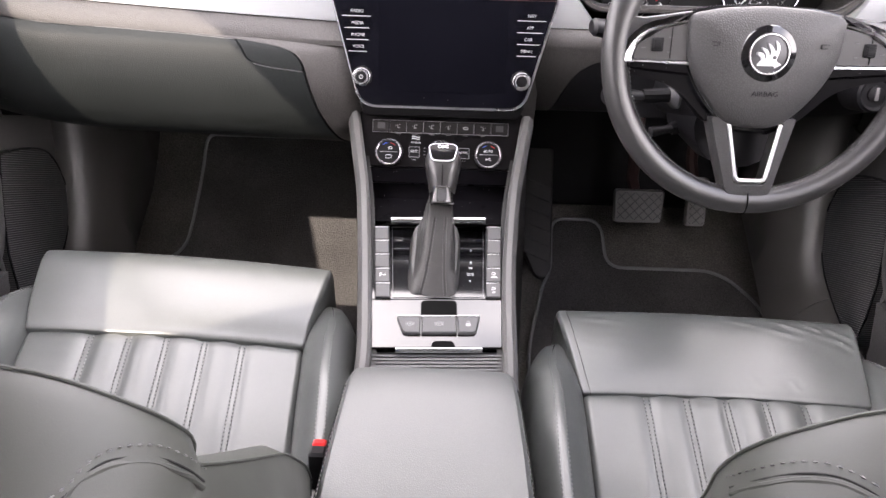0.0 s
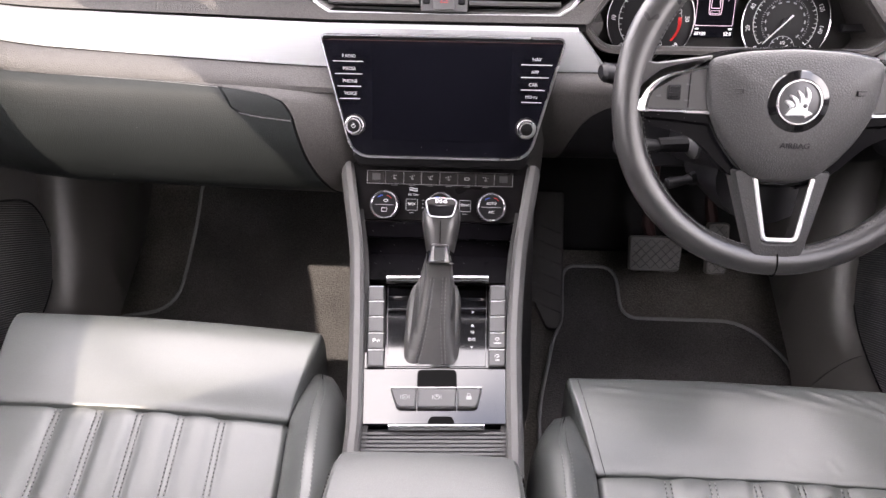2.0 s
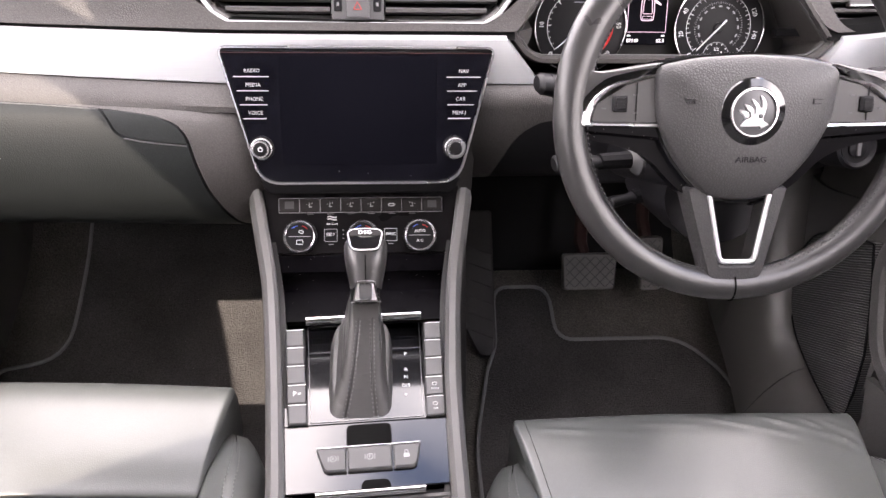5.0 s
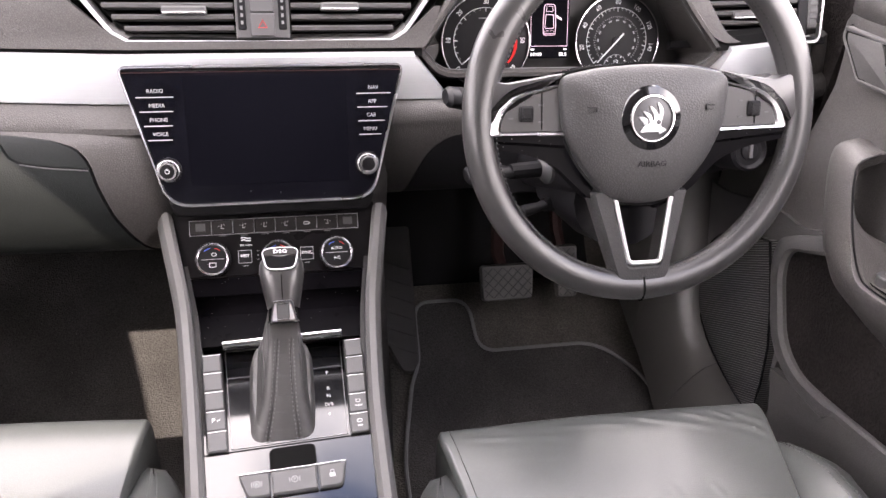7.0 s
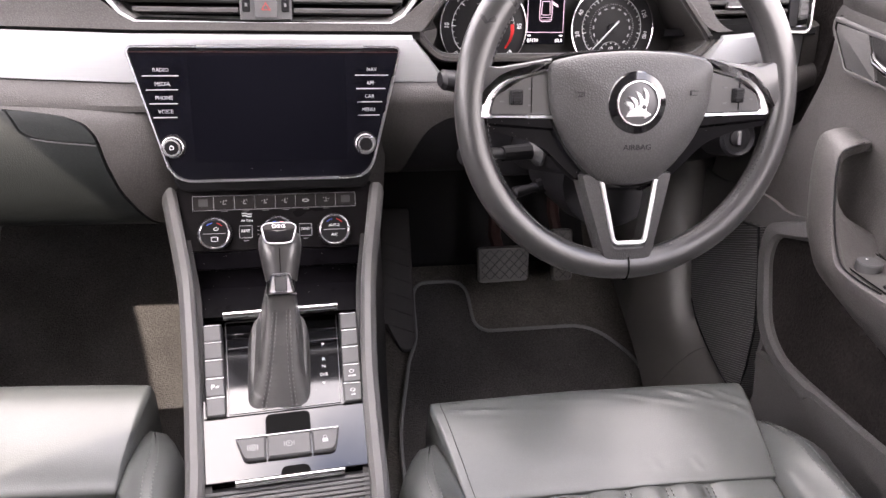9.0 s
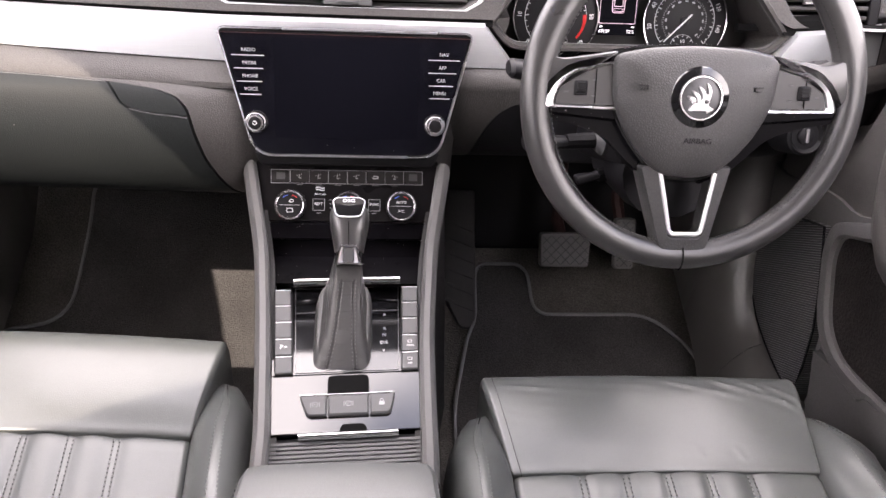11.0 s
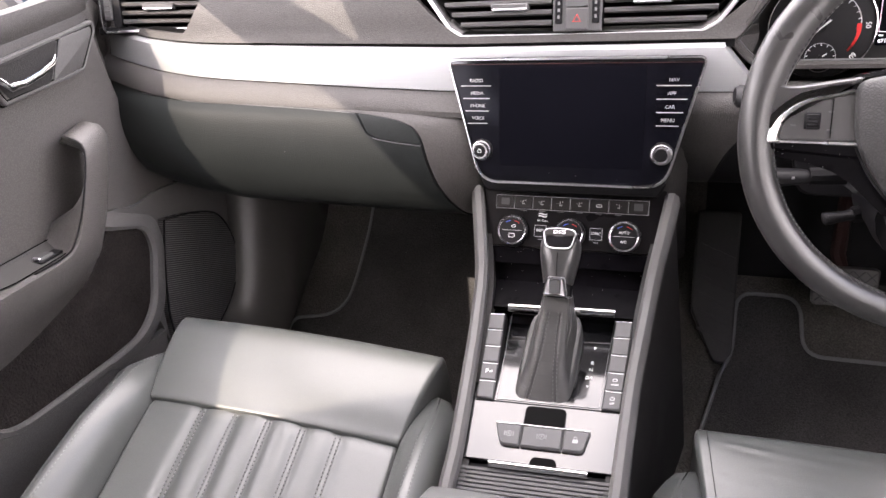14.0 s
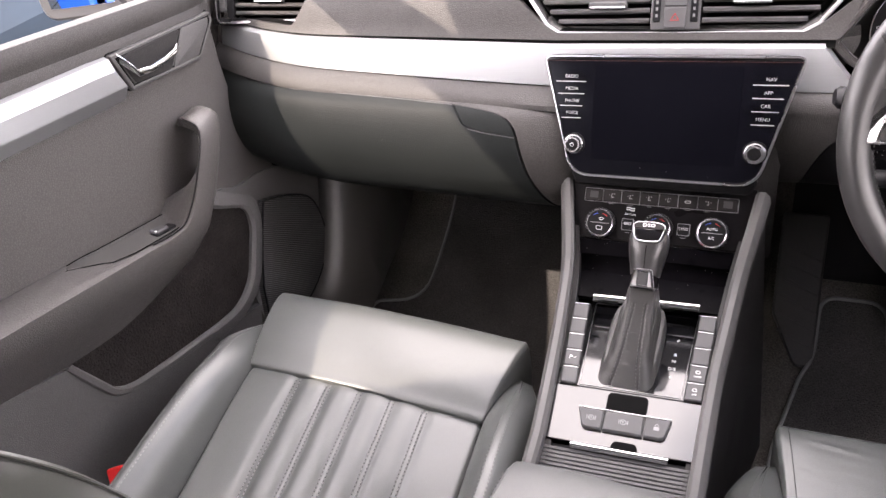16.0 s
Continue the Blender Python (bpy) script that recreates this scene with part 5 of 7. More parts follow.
        stitches(ridge_a[1:], 0.0056, 0.0038, 0.0009, 0.0006, (0, 0, 1), bm)
        stitches(ridge_b[1:], 0.0056, 0.0038, 0.0009, 0.0006, (0, 0, 1), bm)
        tagged(part("bolster_stitching", bm, THREAD, s_), kind="stuff")
    # backrest
    rings, edge, arc = [], {-1: [], 1: []}, {-1: [], 1: []}
    HW = [(0.33, 0.240), (0.45, 0.252), (0.53, 0.253), (0.60, 0.247), (0.65, 0.236), (0.685, 0.224), (0.70, 0.228), (0.722, 0.237), (0.744, 0.230), (0.761, 0.220), (0.782, 0.201), (0.801, 0.178), (0.812, 0.154), (0.828, 0.11), (0.855, 0.03)]
    BO = [(0.33, 0.06), (0.40, 0.115), (0.43, 0.138), (0.48, 0.136), (0.565, 0.111), (0.61, 0.085), (0.66, 0.056), (0.69, 0.040), (0.72, 0.046), (0.81, 0.044), (0.83, 0.028), (0.855, 0.004)]
    if worn:
        HW = [(0.33, 0.180), (0.60, 0.180), (0.653, 0.181), (0.702, 0.189), (0.737, 0.183), (0.767, 0.163), (0.80, 0.127), (0.82, 0.09), (0.855, 0.03)]
        BO = [(0.33, 0.03), (0.50, 0.05), (0.64, 0.046), (0.80, 0.044), (0.83, 0.028), (0.855, 0.004)]
    for k in range(60):
        z = lerp(0.33, 0.855, 1 - (1 - k / 59) ** 1.35)
        hw = spline_at(HW, z)
        yf = -0.445 - 0.25 * (z - 0.38) + by
        bol = spline_at(BO, z)
        thin = curve_at([(0.33, 0.11), (0.76, 0.10), (0.82, 0.07), (0.855, 0.03)], z)
        sec = [(0, 0), (0.45, 0.0), (0.58, 0.10 * bol), (0.70, 0.60 * bol), (0.80, 0.94 * bol), (0.88, bol), (0.955, 0.93 * bol), (0.992, 0.60 * bol), (1.0, -0.01), (0.985, -0.5 * thin), (0.93, -0.85 * thin), (0.8, -thin), (0.4, -1.05 * thin), (0, -1.05 * thin)]
        right = [at(a * hw, yf + b, z + bz, True) for a, b in sec]
        # the shoulder beside the door is slimmer
        left = [at(-a * hw * (1.0 if worn else 0.86), yf + (b if worn or b < 0 else b * lerp(1.0, 0.55, min(1, max(0, (a - 0.3) / 0.5)))), z + bz, True) for a, b in reversed(sec[1:-1])]
        rings.append(right + left)
        for s in (-1, 1):
            slim = 1.0 if worn or s > 0 else 0.55
            edge[s].append(at(s * 0.958 * hw * (1.0 if worn or s > 0 else 0.86), yf + 0.93 * bol * slim + 0.0010, z + bz, True))
            arc[s].append(at(s * 0.9965 * hw * (1.0 if worn or s > 0 else 0.86), yf + 0.32 * bol * slim, z + bz, True))
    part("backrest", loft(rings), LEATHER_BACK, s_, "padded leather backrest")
    for s in (-1, 1):
        part("piping", tube(edge[s][2:-1], 0.0011, 6), LEATHER_BACK, s_)
        bm = bmesh.new()
        stitches([p + Vector((-s * 0.008, 0.0002, 0.0)) for p in edge[s][2:-6]], 0.0058, 0.0036, 0.0004, 0.0003, (0, 0.8, 0.5), bm)
        tagged(part("backrest_stitching", bm, GAITER_THREAD, s_), kind="stuff")
    # the curved shoulder seam with its coarse stitches
    inward = -1 if xc > 0 else 1
    out = Vector((inward * 0.7, 0.03, 0.7))
    seam = smooth_path(shoulder, 5)
    part("shoulder_seam", tube([p - out * 0.0004 for p in seam], 0.0007, 6), HOLE, s_)
    part("shoulder_piping", tube([p + Vector((-inward * 0.0002, -0.0032, -0.0008)) - out * 0.0008 for p in seam], 0.0022, 8), LEATHER_BACK, s_)
    bm = bmesh.new()
    stitches([p + Vector((0.0, 0.0062, 0.0006)) for p in seam], 0.0062, 0.0042, 0.0008, 0.0001, out, bm)
    tagged(part("shoulder_stitching", bm, GAITER_THREAD, s_), kind="stuff")
    part("seat_base", box(xc - 0.20, xc + 0.20, y0 - 0.52, y0 - 0.07, 0.06, zs - 0.10, 0.02), BLACK, s_)
    for s in (-1, 1):
        part("seat_runner", box(xc + s * 0.17 - 0.02, xc + s * 0.17 + 0.02, y0 - 0.55, y0 - 0.05, 0.0, 0.07, 0.005), BLACK, s_)
    return s_


seat(-0.350, 0.845, 0.022, 0.985, "dark grey leather front passenger seat with ribbed stitching", False, 0.018, -0.036, 0.85,
     (-0.0925, -0.0432, 0.0055, 0.0545, 0.1030), 0.07, [(-0.157, 0.236, 0.794), (-0.154, 0.246, 0.790), (-0.152, 0.257, 0.788), (-0.146, 0.270, 0.782), (-0.139, 0.280, 0.772), (-0.131, 0.288, 0.760), (-0.1215, 0.294, 0.741), (-0.121, 0.305, 0.712)])
seat(0.368, 0.797, 0.0, 1.0, "dark grey leather driver's seat with a creased thigh panel", True, -0.003, 0.020, 0.45,
     (-0.103, -0.054, -0.005, 0.043, 0.092), 0.0, [(0.183, 0.310, 0.719), (0.190, 0.301, 0.741), (0.199, 0.295, 0.756), (0.207, 0.289, 0.767), (0.215, 0.282, 0.775), (0.221, 0.273, 0.781), (0.226, 0.264, 0.785)])


def buckle(x, y, z, turn, label):
    """A seat-belt buckle with its red release key on a stalk."""
    m = Matrix.Translation((x, y, z)) @ Matrix.Rotation(radians(turn), 4, "Z") @ Matrix.Rotation(radians(-20), 4, "X")
    b = thing("seat_belt_buckle", (x, y, z - 0.25), label, "seat belt buckle", "seat belt buckles")
    part("stalk", tube([(x, y - 0.02, z - 0.25), m @ Vector((0, 0, -0.03))], 0.010, 8), BLACK, b)
    part("case", prism(m, rounded(rect(-0.0092, 0.0092, -0.014, 0.014), 0.004), -0.055, 0.0, 0.003), BLACK, b)
    part("release_key", prism(m, rounded(rect(-0.0072, 0.0072, 0.001, 0.0115), 0.002), -0.01, 0.0025, 0.002), RED, b, "bright red release key")


buckle(-0.113, 0.520, 0.440, 0, "black seat belt buckle with a red key beside the armrest")

# ---- steering wheel ----
WC = (0.3665, 0.866, 0.7275)
WM = plane(WC, 24)
wheel = thing("steering_wheel", WC, "black leather three-spoke steering wheel with chrome-edged spokes", "steering wheel")
R = 0.1698
rings = []
for k in range(96):
    g = 2 * math.pi * k / 96
    # thicker at the thumb rests
    thumb = math.exp(-((math.degrees(g) % 360 - 25) / 16) ** 2) + math.exp(-((math.degrees(g) % 360 - 155) / 16) ** 2)
    rw, rh = 0.0155 + 0.0022 * thumb, 0.0140
    ring = []
    for j in range(16):
        q = 2 * math.pi * j / 16
        rr = R + rw * math.cos(q)
        ring.append(WM @ Vector((rr * math.cos(g), rr * math.sin(g), rh * math.sin(q) - 0.004)))
    rings.append(ring)
rings.append(rings[0])
part("rim", loft(rings, True, False), WHEEL_LEATHER, wheel, "worn smooth black leather rim")
bm = bmesh.new()
for off in (-0.0026, 0.0026):
    stitches([WM @ Vector(((R - 0.0150) * math.cos(g), (R - 0.0150) * math.sin(g), off + 0.002)) for g in [radians(a) for a in range(-88, 80, 3)]], 0.0050, 0.0040, 0.0009, 0.0003, (0, -0.9, 0.4), bm)
    stitches([WM @ Vector(((R - 0.0150) * math.cos(g), (R - 0.0150) * math.sin(g), off + 0.002)) for g in [radians(a) for a in range(100, 268, 3)]], 0.0050, 0.0040, 0.0009, 0.0003, (0, -0.9, 0.4), bm)
tagged(part("rim_stitching", bm, WHEEL_THREAD, wheel), kind="stuff")
part("rim_seam", tube([WM @ Vector(((R + 0.0162 * math.cos(q)) * math.cos(radians(-90)), (R + 0.0162 * math.cos(q)) * math.sin(radians(-90)), 0.0147 * math.sin(q) - 0.004)) for q in [radians(a) for a in range(-40, 221, 13)]], 0.0009, 6), VOID, wheel)
# airbag cover
HX = -0.0060
HUBO = [(-0.0940, 0.0420), (-0.0910, -0.0060), (-0.0760, -0.0370), (-0.0560, -0.0620), (-0.0360, -0.0800), (-0.0040, -0.0830), (0.0220, -0.0800), (0.0440, -0.0620), (0.0640, -0.0370), (0.0790, -0.0060), (0.0830, 0.0420), (0.0450, 0.0500), (-0.0050, 0.0530), (-0.0550, 0.0500)]
hub_o = rounded(HUBO, 0.012, 4)


def shrunk(o, f, cx=HX, cy=-0.005):
    return [Vector((cx + (p[0] - cx) * f, cy + (p[1] - cy) * f)) for p in o]


hub = part("airbag_cover", loft([[WM @ Vector((*p, h)) for p in o] for o, h in ((hub_o, -0.015), (hub_o, 0.006), (shrunk(hub_o, 0.985), 0.011), (shrunk(hub_o, 0.95), 0.0145), (shrunk(hub_o, 0.84), 0.0195), (shrunk(hub_o, 0.62), 0.0250), (shrunk(hub_o, 0.35), 0.0275), (shrunk(hub_o, 0.1), 0.0280))]), HUB, wheel, "grained grey airbag cover", 30)
EM = WM @ Matrix.Translation((-0.0075, 0.0015, 0.0268))
part("emblem_ring", lathe(EM, 0, 0, [(0.0310, -0.008), (0.0310, -0.0005), (0.0298, 0.0012), (0.0232, 0.0030), (0.0222, 0.0015)], 48), PIANO, hub, "glossy black ring round the emblem")
em = part("emblem_rim", ringwall(EM, circle(0, 0, 0.0226, 44), 0.0026, 0.0010, 0.0046), CHROME, hub, "round chrome emblem")
part("emblem_face", lathe(EM, 0, 0, [(0.0215, 0.0), (0.0215, 0.0022), (0.0200, 0.0026)], 40), BADGE_DARK, em)
for k in range(4):
    # a plain swept fan of blades over a level arrow
    g = radians(98 + 13 * k)
    base = Vector((0.0072 - 0.0046 * k, -0.0040 - 0.0008 * k))
    tip = base + Vector((math.cos(g), math.sin(g))) * (0.0188, 0.0172, 0.0146, 0.0108)[k]
    bend = (base + tip) / 2 + Vector((0.0028, 0.0010))
    blade = smooth_path([(*base, 0), (*bend, 0), (*tip, 0)], 4)
    part("emblem_blade", tube([EM @ Vector((p.x, p.y, 0.0028)) for p in blade], [0.0016, 0.0021, 0.0024, 0.0025, 0.0025, 0.0024, 0.0021, 0.0016, 0.0008], 8, flat=0.55, up=WM.to_3x3() @ Vector((0, 0, 1))), BADGE, em)
part("emblem_arrow", prism(EM, rounded([(-0.0125, -0.0130), (0.0070, -0.0130), (0.0070, -0.0155), (0.0150, -0.0112), (0.0085, -0.0078), (0.0100, 0.0020), (0.0055, 0.0050), (-0.0020, -0.0040), (-0.0100, -0.0075)], 0.0016, 3), 0.0020, 0.0040, 0.0010), BADGE, em)
part("emblem_eye", lathe(EM, 0.0058, -0.0035, [(0.0022, 0.002), (0.0022, 0.0043), (0.0018, 0.0045)], 16), BADGE_DARK, em)
part("lettering", letters(WM @ Matrix.Translation((-0.0050, -0.0420, 0.0258)) @ Matrix.Rotation(radians(5), 4, "X"), "AIRBAG", 0, 0, 0.0078, 0.0012, 1.1), BLACK, hub, "embossed word on the cover")
for s in (-1, 1):
    horn = merge(prism(WM, rect(HX + s * 0.0600 - 0.0045, HX + s * 0.0600 + 0.0045, 0.0125, 0.0133), 0.017, 0.0262, 0.0002), prism(WM, rect(HX + s * 0.0600 - 0.0030, HX + s * 0.0600 + 0.0030, 0.0085, 0.0092), 0.017, 0.0262, 0.0002),
                 prism(WM, rect(HX + s * 0.0560 - 0.0004, HX + s * 0.0560 + 0.0004, 0.0085, 0.0133), 0.017, 0.0262, 0.0001))
    part("horn_sign", horn, BLACK, hub)
    # side spoke: gloss carrier, chrome surround, keys
    side = lambda o: [(s * a + HX, b) for a, b in (o if s > 0 else o[::-1])]
    turn = lambda r: r if s > 0 else r[::-1]
    o = rounded(side([(0.076, -0.026), (0.158, -0.0185), (0.1605, -0.010), (0.152, 0.011), (0.133, 0.0285), (0.076, 0.0405)]), turn([0.002, 0.004, 0.004, 0.014, 0.014, 0.002]))
    spoke = part("side_spoke", prism(WM, o, -0.020, 0.0040, 0.003), LIDBLACK, wheel, "black spoke", 0)
    lowo = rounded(side([(0.020, -0.092), (0.052, -0.078), (0.088, -0.040), (0.120, -0.028), (0.163, -0.020), (0.163, -0.010), (0.060, -0.010), (0.030, -0.050)]), turn([0.004, 0.02, 0.03, 0.02, 0.004, 0.004, 0.01, 0.01]))
    part("under_spoke", prism(WM, lowo, -0.024, -0.002, 0.004), LIDBLACK, wheel, "black lower spoke edge")
    web = rounded(side([(0.083, 0.0408), (0.110, 0.0352), (0.134, 0.0292), (0.1525, 0.0115), (0.161, -0.006), (0.172, 0.010), (0.166, 0.040), (0.157, 0.0420), (0.140, 0.0365), (0.110, 0.0410), (0.083, 0.0455)]), turn([0.001, 0.01, 0.012, 0.012, 0.002, 0.004, 0.004, 0.006, 0.02, 0.01, 0.001]), 4)
    part("spoke_web", loft([[WM @ Vector((*p, h)) for p in q] for q, h in ((web, -0.016), (web, 0.0040), (inset(web, 0.0012), 0.0062), (inset(web, 0.0022), 0.0066))]), WHEEL_LEATHER, wheel, "leather web above the spoke")
    ko = rounded(side([(0.080, -0.0135), (0.1575, -0.0118), (0.1500, 0.0090), (0.1310, 0.0262), (0.080, 0.0375)]), turn([0.001, 0.004, 0.016, 0.014, 0.001]), 5)
    kp = rounded(side([(0.080, -0.0100), (0.1460, -0.0090), (0.1420, 0.0085), (0.1265, 0.0225), (0.080, 0.0342)]), turn([0.001, 0.004, 0.014, 0.013, 0.001]), 5)
    part("chrome_surround", loft([[WM @ Vector((*p, h)) for p in q] for q, h in ((ko, 0.001), (ko, 0.0060), ([Vector(a).lerp(Vector(b), 0.25) for a, b in zip(ko, kp)], 0.0076), ([Vector(a).lerp(Vector(b), 0.8) for a, b in zip(ko, kp)], 0.0066), (kp, 0.0040))], True, False), SATIN, spoke, "satin chrome surround")
    part("key_pad", prism(WM, kp, 0.0, 0.0058, 0.0012), SPOKE_KEY, spoke, "", 0)
    roller = part("roller", prism(WM, rounded(rect(s * 0.1190 + HX - 0.0066, s * 0.1190 + HX + 0.0066, 0.0005, 0.0155), 0.002), 0.003, 0.0105, 0.003), BLACK, spoke)
    for k in range(5):
        part("ridge", prism(WM, rect(s * 0.1190 + HX - 0.0048, s * 0.1190 + HX + 0.0048, 0.0015 + 0.0028 * k, 0.0026 + 0.0028 * k), 0.009, 0.0112, 0.0004), BLACK, roller)
    part("divider", prism(WM, rect(s * 0.1120 + 0.0022, s * 0.1120 + 0.0028, -0.0070, 0.0275), 0.0058, 0.0070, 0.0001), VOID, spoke)
    for a, b in ((0.1045, 0.0160), (0.1045, 0.0), (0.1340, 0.0040)):
        part("sign", prism(WM, rect(s * a + HX - 0.0022, s * a + HX + 0.0022, b - 0.0008, b + 0.0008), 0.0058, 0.0063, 0.0002), BUTTON, spoke)
# lower spoke: a grained fork round an open window with chrome flanks
lo = rounded([(-0.0575, -0.0700), (0.0455, -0.0700), (0.0255, -0.1650), (-0.0265, -0.1650)], [0.004, 0.004, 0.010, 0.010])
wo = rounded([(-0.0345, -0.0760), (0.0270, -0.0760), (0.0165, -0.1470), (-0.0175, -0.1470)], [0.002, 0.002, 0.005, 0.005])
mid_o = [a.lerp(b, 0.14) for a, b in zip(lo, wo)]
mid_i = [a.lerp(b, 0.86) for a, b in zip(lo, wo)]
fork = [[WM @ Vector((*p, h)) for p in o] for o, h in ((lo, -0.018), (lo, 0.002), (mid_o, 0.0075), (mid_i, 0.0085), (wo, 0.0065), (wo, -0.018))]
part("lower_spoke", loft(fork + fork[:1], True, False), HUB, wheel, "grained lower spoke with an open window")
for pts, name in (([(-0.0335, -0.0770), (-0.0185, -0.1385)], "chrome_flank"), ([(-0.0185, -0.1385), (-0.0165, -0.1420), (-0.0130, -0.1436), (0.0120, -0.1436), (0.0155, -0.1420), (0.0175, -0.1385)], "chrome_foot"), ([(0.0175, -0.1385), (0.0262, -0.0770)], "chrome_flank")):
    part(name, tube([WM @ Vector((a, b, 0.0072)) for a, b in pts], 0.0027, 10, up=WM.to_3x3() @ Vector((0, 0, 1))), TRIM, wheel, "satin chrome edge of the window")
part("gloss_collar", loft([[WM @ Vector((*p, h)) for p in o] for o, h in ((shrunk(hub_o, 1.08, HX, 0.012), -0.020), (shrunk(hub_o, 1.075, HX, 0.012), -0.004), (shrunk(hub_o, 1.03, HX, 0.004), 0.004), (shrunk(hub_o, 0.98, HX, 0.0), 0.005))]), PIANO, wheel, "glossy black collar under the airbag cover")
part("hub_back", lathe(WM, 0.002, 0, [(0.040, -0.06), (0.045, -0.02), (0.04, -0.012)], 24), BLACK, wheel)

# ---- steering column and stalks ----
column = thing("steering_column", (0.368, 1.0, 0.66), "black plastic steering column cover behind the wheel", "steering column")
CC = WM @ Matrix.Translation((0.0, -0.058, -0.10))
cy = [(0.058, 0.030, 0.055), (0.062, 0.032, 0.0), (0.066, 0.034, -0.06), (0.070, 0.036, -0.14)]
part("cover", loft([[CC @ Vector((hx * math.copysign(abs(math.cos(g)) ** 0.7, math.cos(g)), hy * math.copysign(abs(math.sin(g)) ** 0.7, math.sin(g)), h)) for g in [2 * math.pi * k / 24 for k in range(24)]] for hx, hy, h in cy]), BLACK, column)
part("lower_cover", loft([[CC @ Vector((0.055 * math.cos(g), -0.03 + 0.05 * math.sin(g) * (1 - 0.4 * (h < -0.05)), h)) for g in [2 * math.pi * k / 20 for k in range(20)]] for h in (0.05, 0.0, -0.08)]), BLACK, column)


def stalk(p0, p1, label, wide=0.016, signs=0):
    """A control stalk: arm, flattened grip and end key."""
    p0, p1 = Vector(p0), Vector(p1)
    st = thing("control_stalk", p0, label, "stalk", "steering column stalks")
    mid = p0.lerp(p1, 0.45)
    part("arm", tube([p0, mid], [0.010, 0.009], 10), BLACK, st)
    part("grip", tube([mid, p0.lerp(p1, 0.55), p0.lerp(p1, 0.85), p0.lerp(p1, 0.97), p1], [0.009, wide * 0.8, wide, wide, wide * 0.7], 14, flat=0.62), BLACK, st)
    part("end_key", tube([p0.lerp(p1, 0.86), p0.lerp(p1, 0.90)], wide * 1.03, 14, flat=0.64), BLACK, st)
    for k in range(signs):
        c = p0.lerp(p1, 0.62 + 0.10 * k) + Vector((0, -wide * 0.75, wide * 0.35))
        part("sign", prism(Matrix.Translation(c) @ plane((0, 0, 0), 24).to_3x3().to_4x4(), rect(-0.0013, 0.0013, -0.0012, 0.0012), -0.002, 0.0006, 0.0002), GREYPRINT, st)
    return st


stalk((0.315, 0.950, 0.700), (0.178, 0.938, 0.724), "black indicator stalk with a flattened end")
stalk((0.425, 0.955, 0.700), (0.548, 0.938, 0.733), "black wiper stalk with printed symbols", signs=3)
cruise = stalk((0.300, 0.944, 0.632), (0.205, 0.930, 0.634), "short black cruise stalk with a printed symbol", 0.014, 1)
part("collar", tube([(0.304, 0.944, 0.632), (0.299, 0.943, 0.632), (0.292, 0.942, 0.632)], [0.017, 0.0175, 0.010], 20), BUTTON, cruise, "round grey collar")
stalk((0.330, 0.950, 0.585), (0.278, 0.940, 0.578), "short black column lock lever", 0.009)
key = thing("ignition_switch", (0.583, 1.0, 0.619), "round ignition switch beside the steering column", "switch")
KM = plane((0.583, 0.990, 0.619), 24)
part("bezel", lathe(KM, 0, 0, [(0.026, -0.05), (0.025, 0.002), (0.022, 0.005), (0.018, 0.001)], 28), BLACK, key)
part("barrel", lathe(KM, 0, 0, [(0.011, -0.01), (0.011, 0.004), (0.009, 0.005)], 22), BLACK, key)
part("key_slot", prism(KM, rounded(rect(-0.0022, 0.0022, -0.0085, 0.0085), 0.001), 0.004, 0.0075, 0.0005), DARKMETAL, key)

# ---- instrument cluster ----
cluster = thing("instrument_cluster", (0.37, 1.12, 0.70), "hooded instrument cluster with two dials and a small screen", "instrument cluster")
HM = plane((0.370, 1.090, 0.710), 10)
hood = rounded([(-0.199, 0.005), (-0.170, -0.028), (0.182, -0.027), (0.2065, 0.000), (0.1455, 0.066), (0.105, 0.130), (-0.115, 0.130), (-0.1595, 0.066)], [0.010, 0.02, 0.02, 0.010, 0.02, 0.03, 0.03, 0.02], 5)
part("rim", ringwall(HM, hood, 0.009, -0.012, 0.004), DASH, cluster, "grained hood edge")
deep = [Vector((p.x * 0.93 + 0.002, p.y * 0.95 - 0.022 * (p.y < 0.02))) for p in hood]
part("well", loft([[HM @ Vector((*p, -0.002)) for p in inset(hood, 0.008)], [HM @ Vector((*p, -0.095)) for p in deep]], True, False), DASH, cluster)
part("back", prism(HM, deep, -0.106, -0.092, 0.001), SPOKE_KEY, cluster)
part("hood_line", ringwall(HM, inset(hood, 0.009), 0.0014, -0.006, -0.001), BUTTON, cluster)
GM = plane((0.368, 1.163, 0.700), 20)


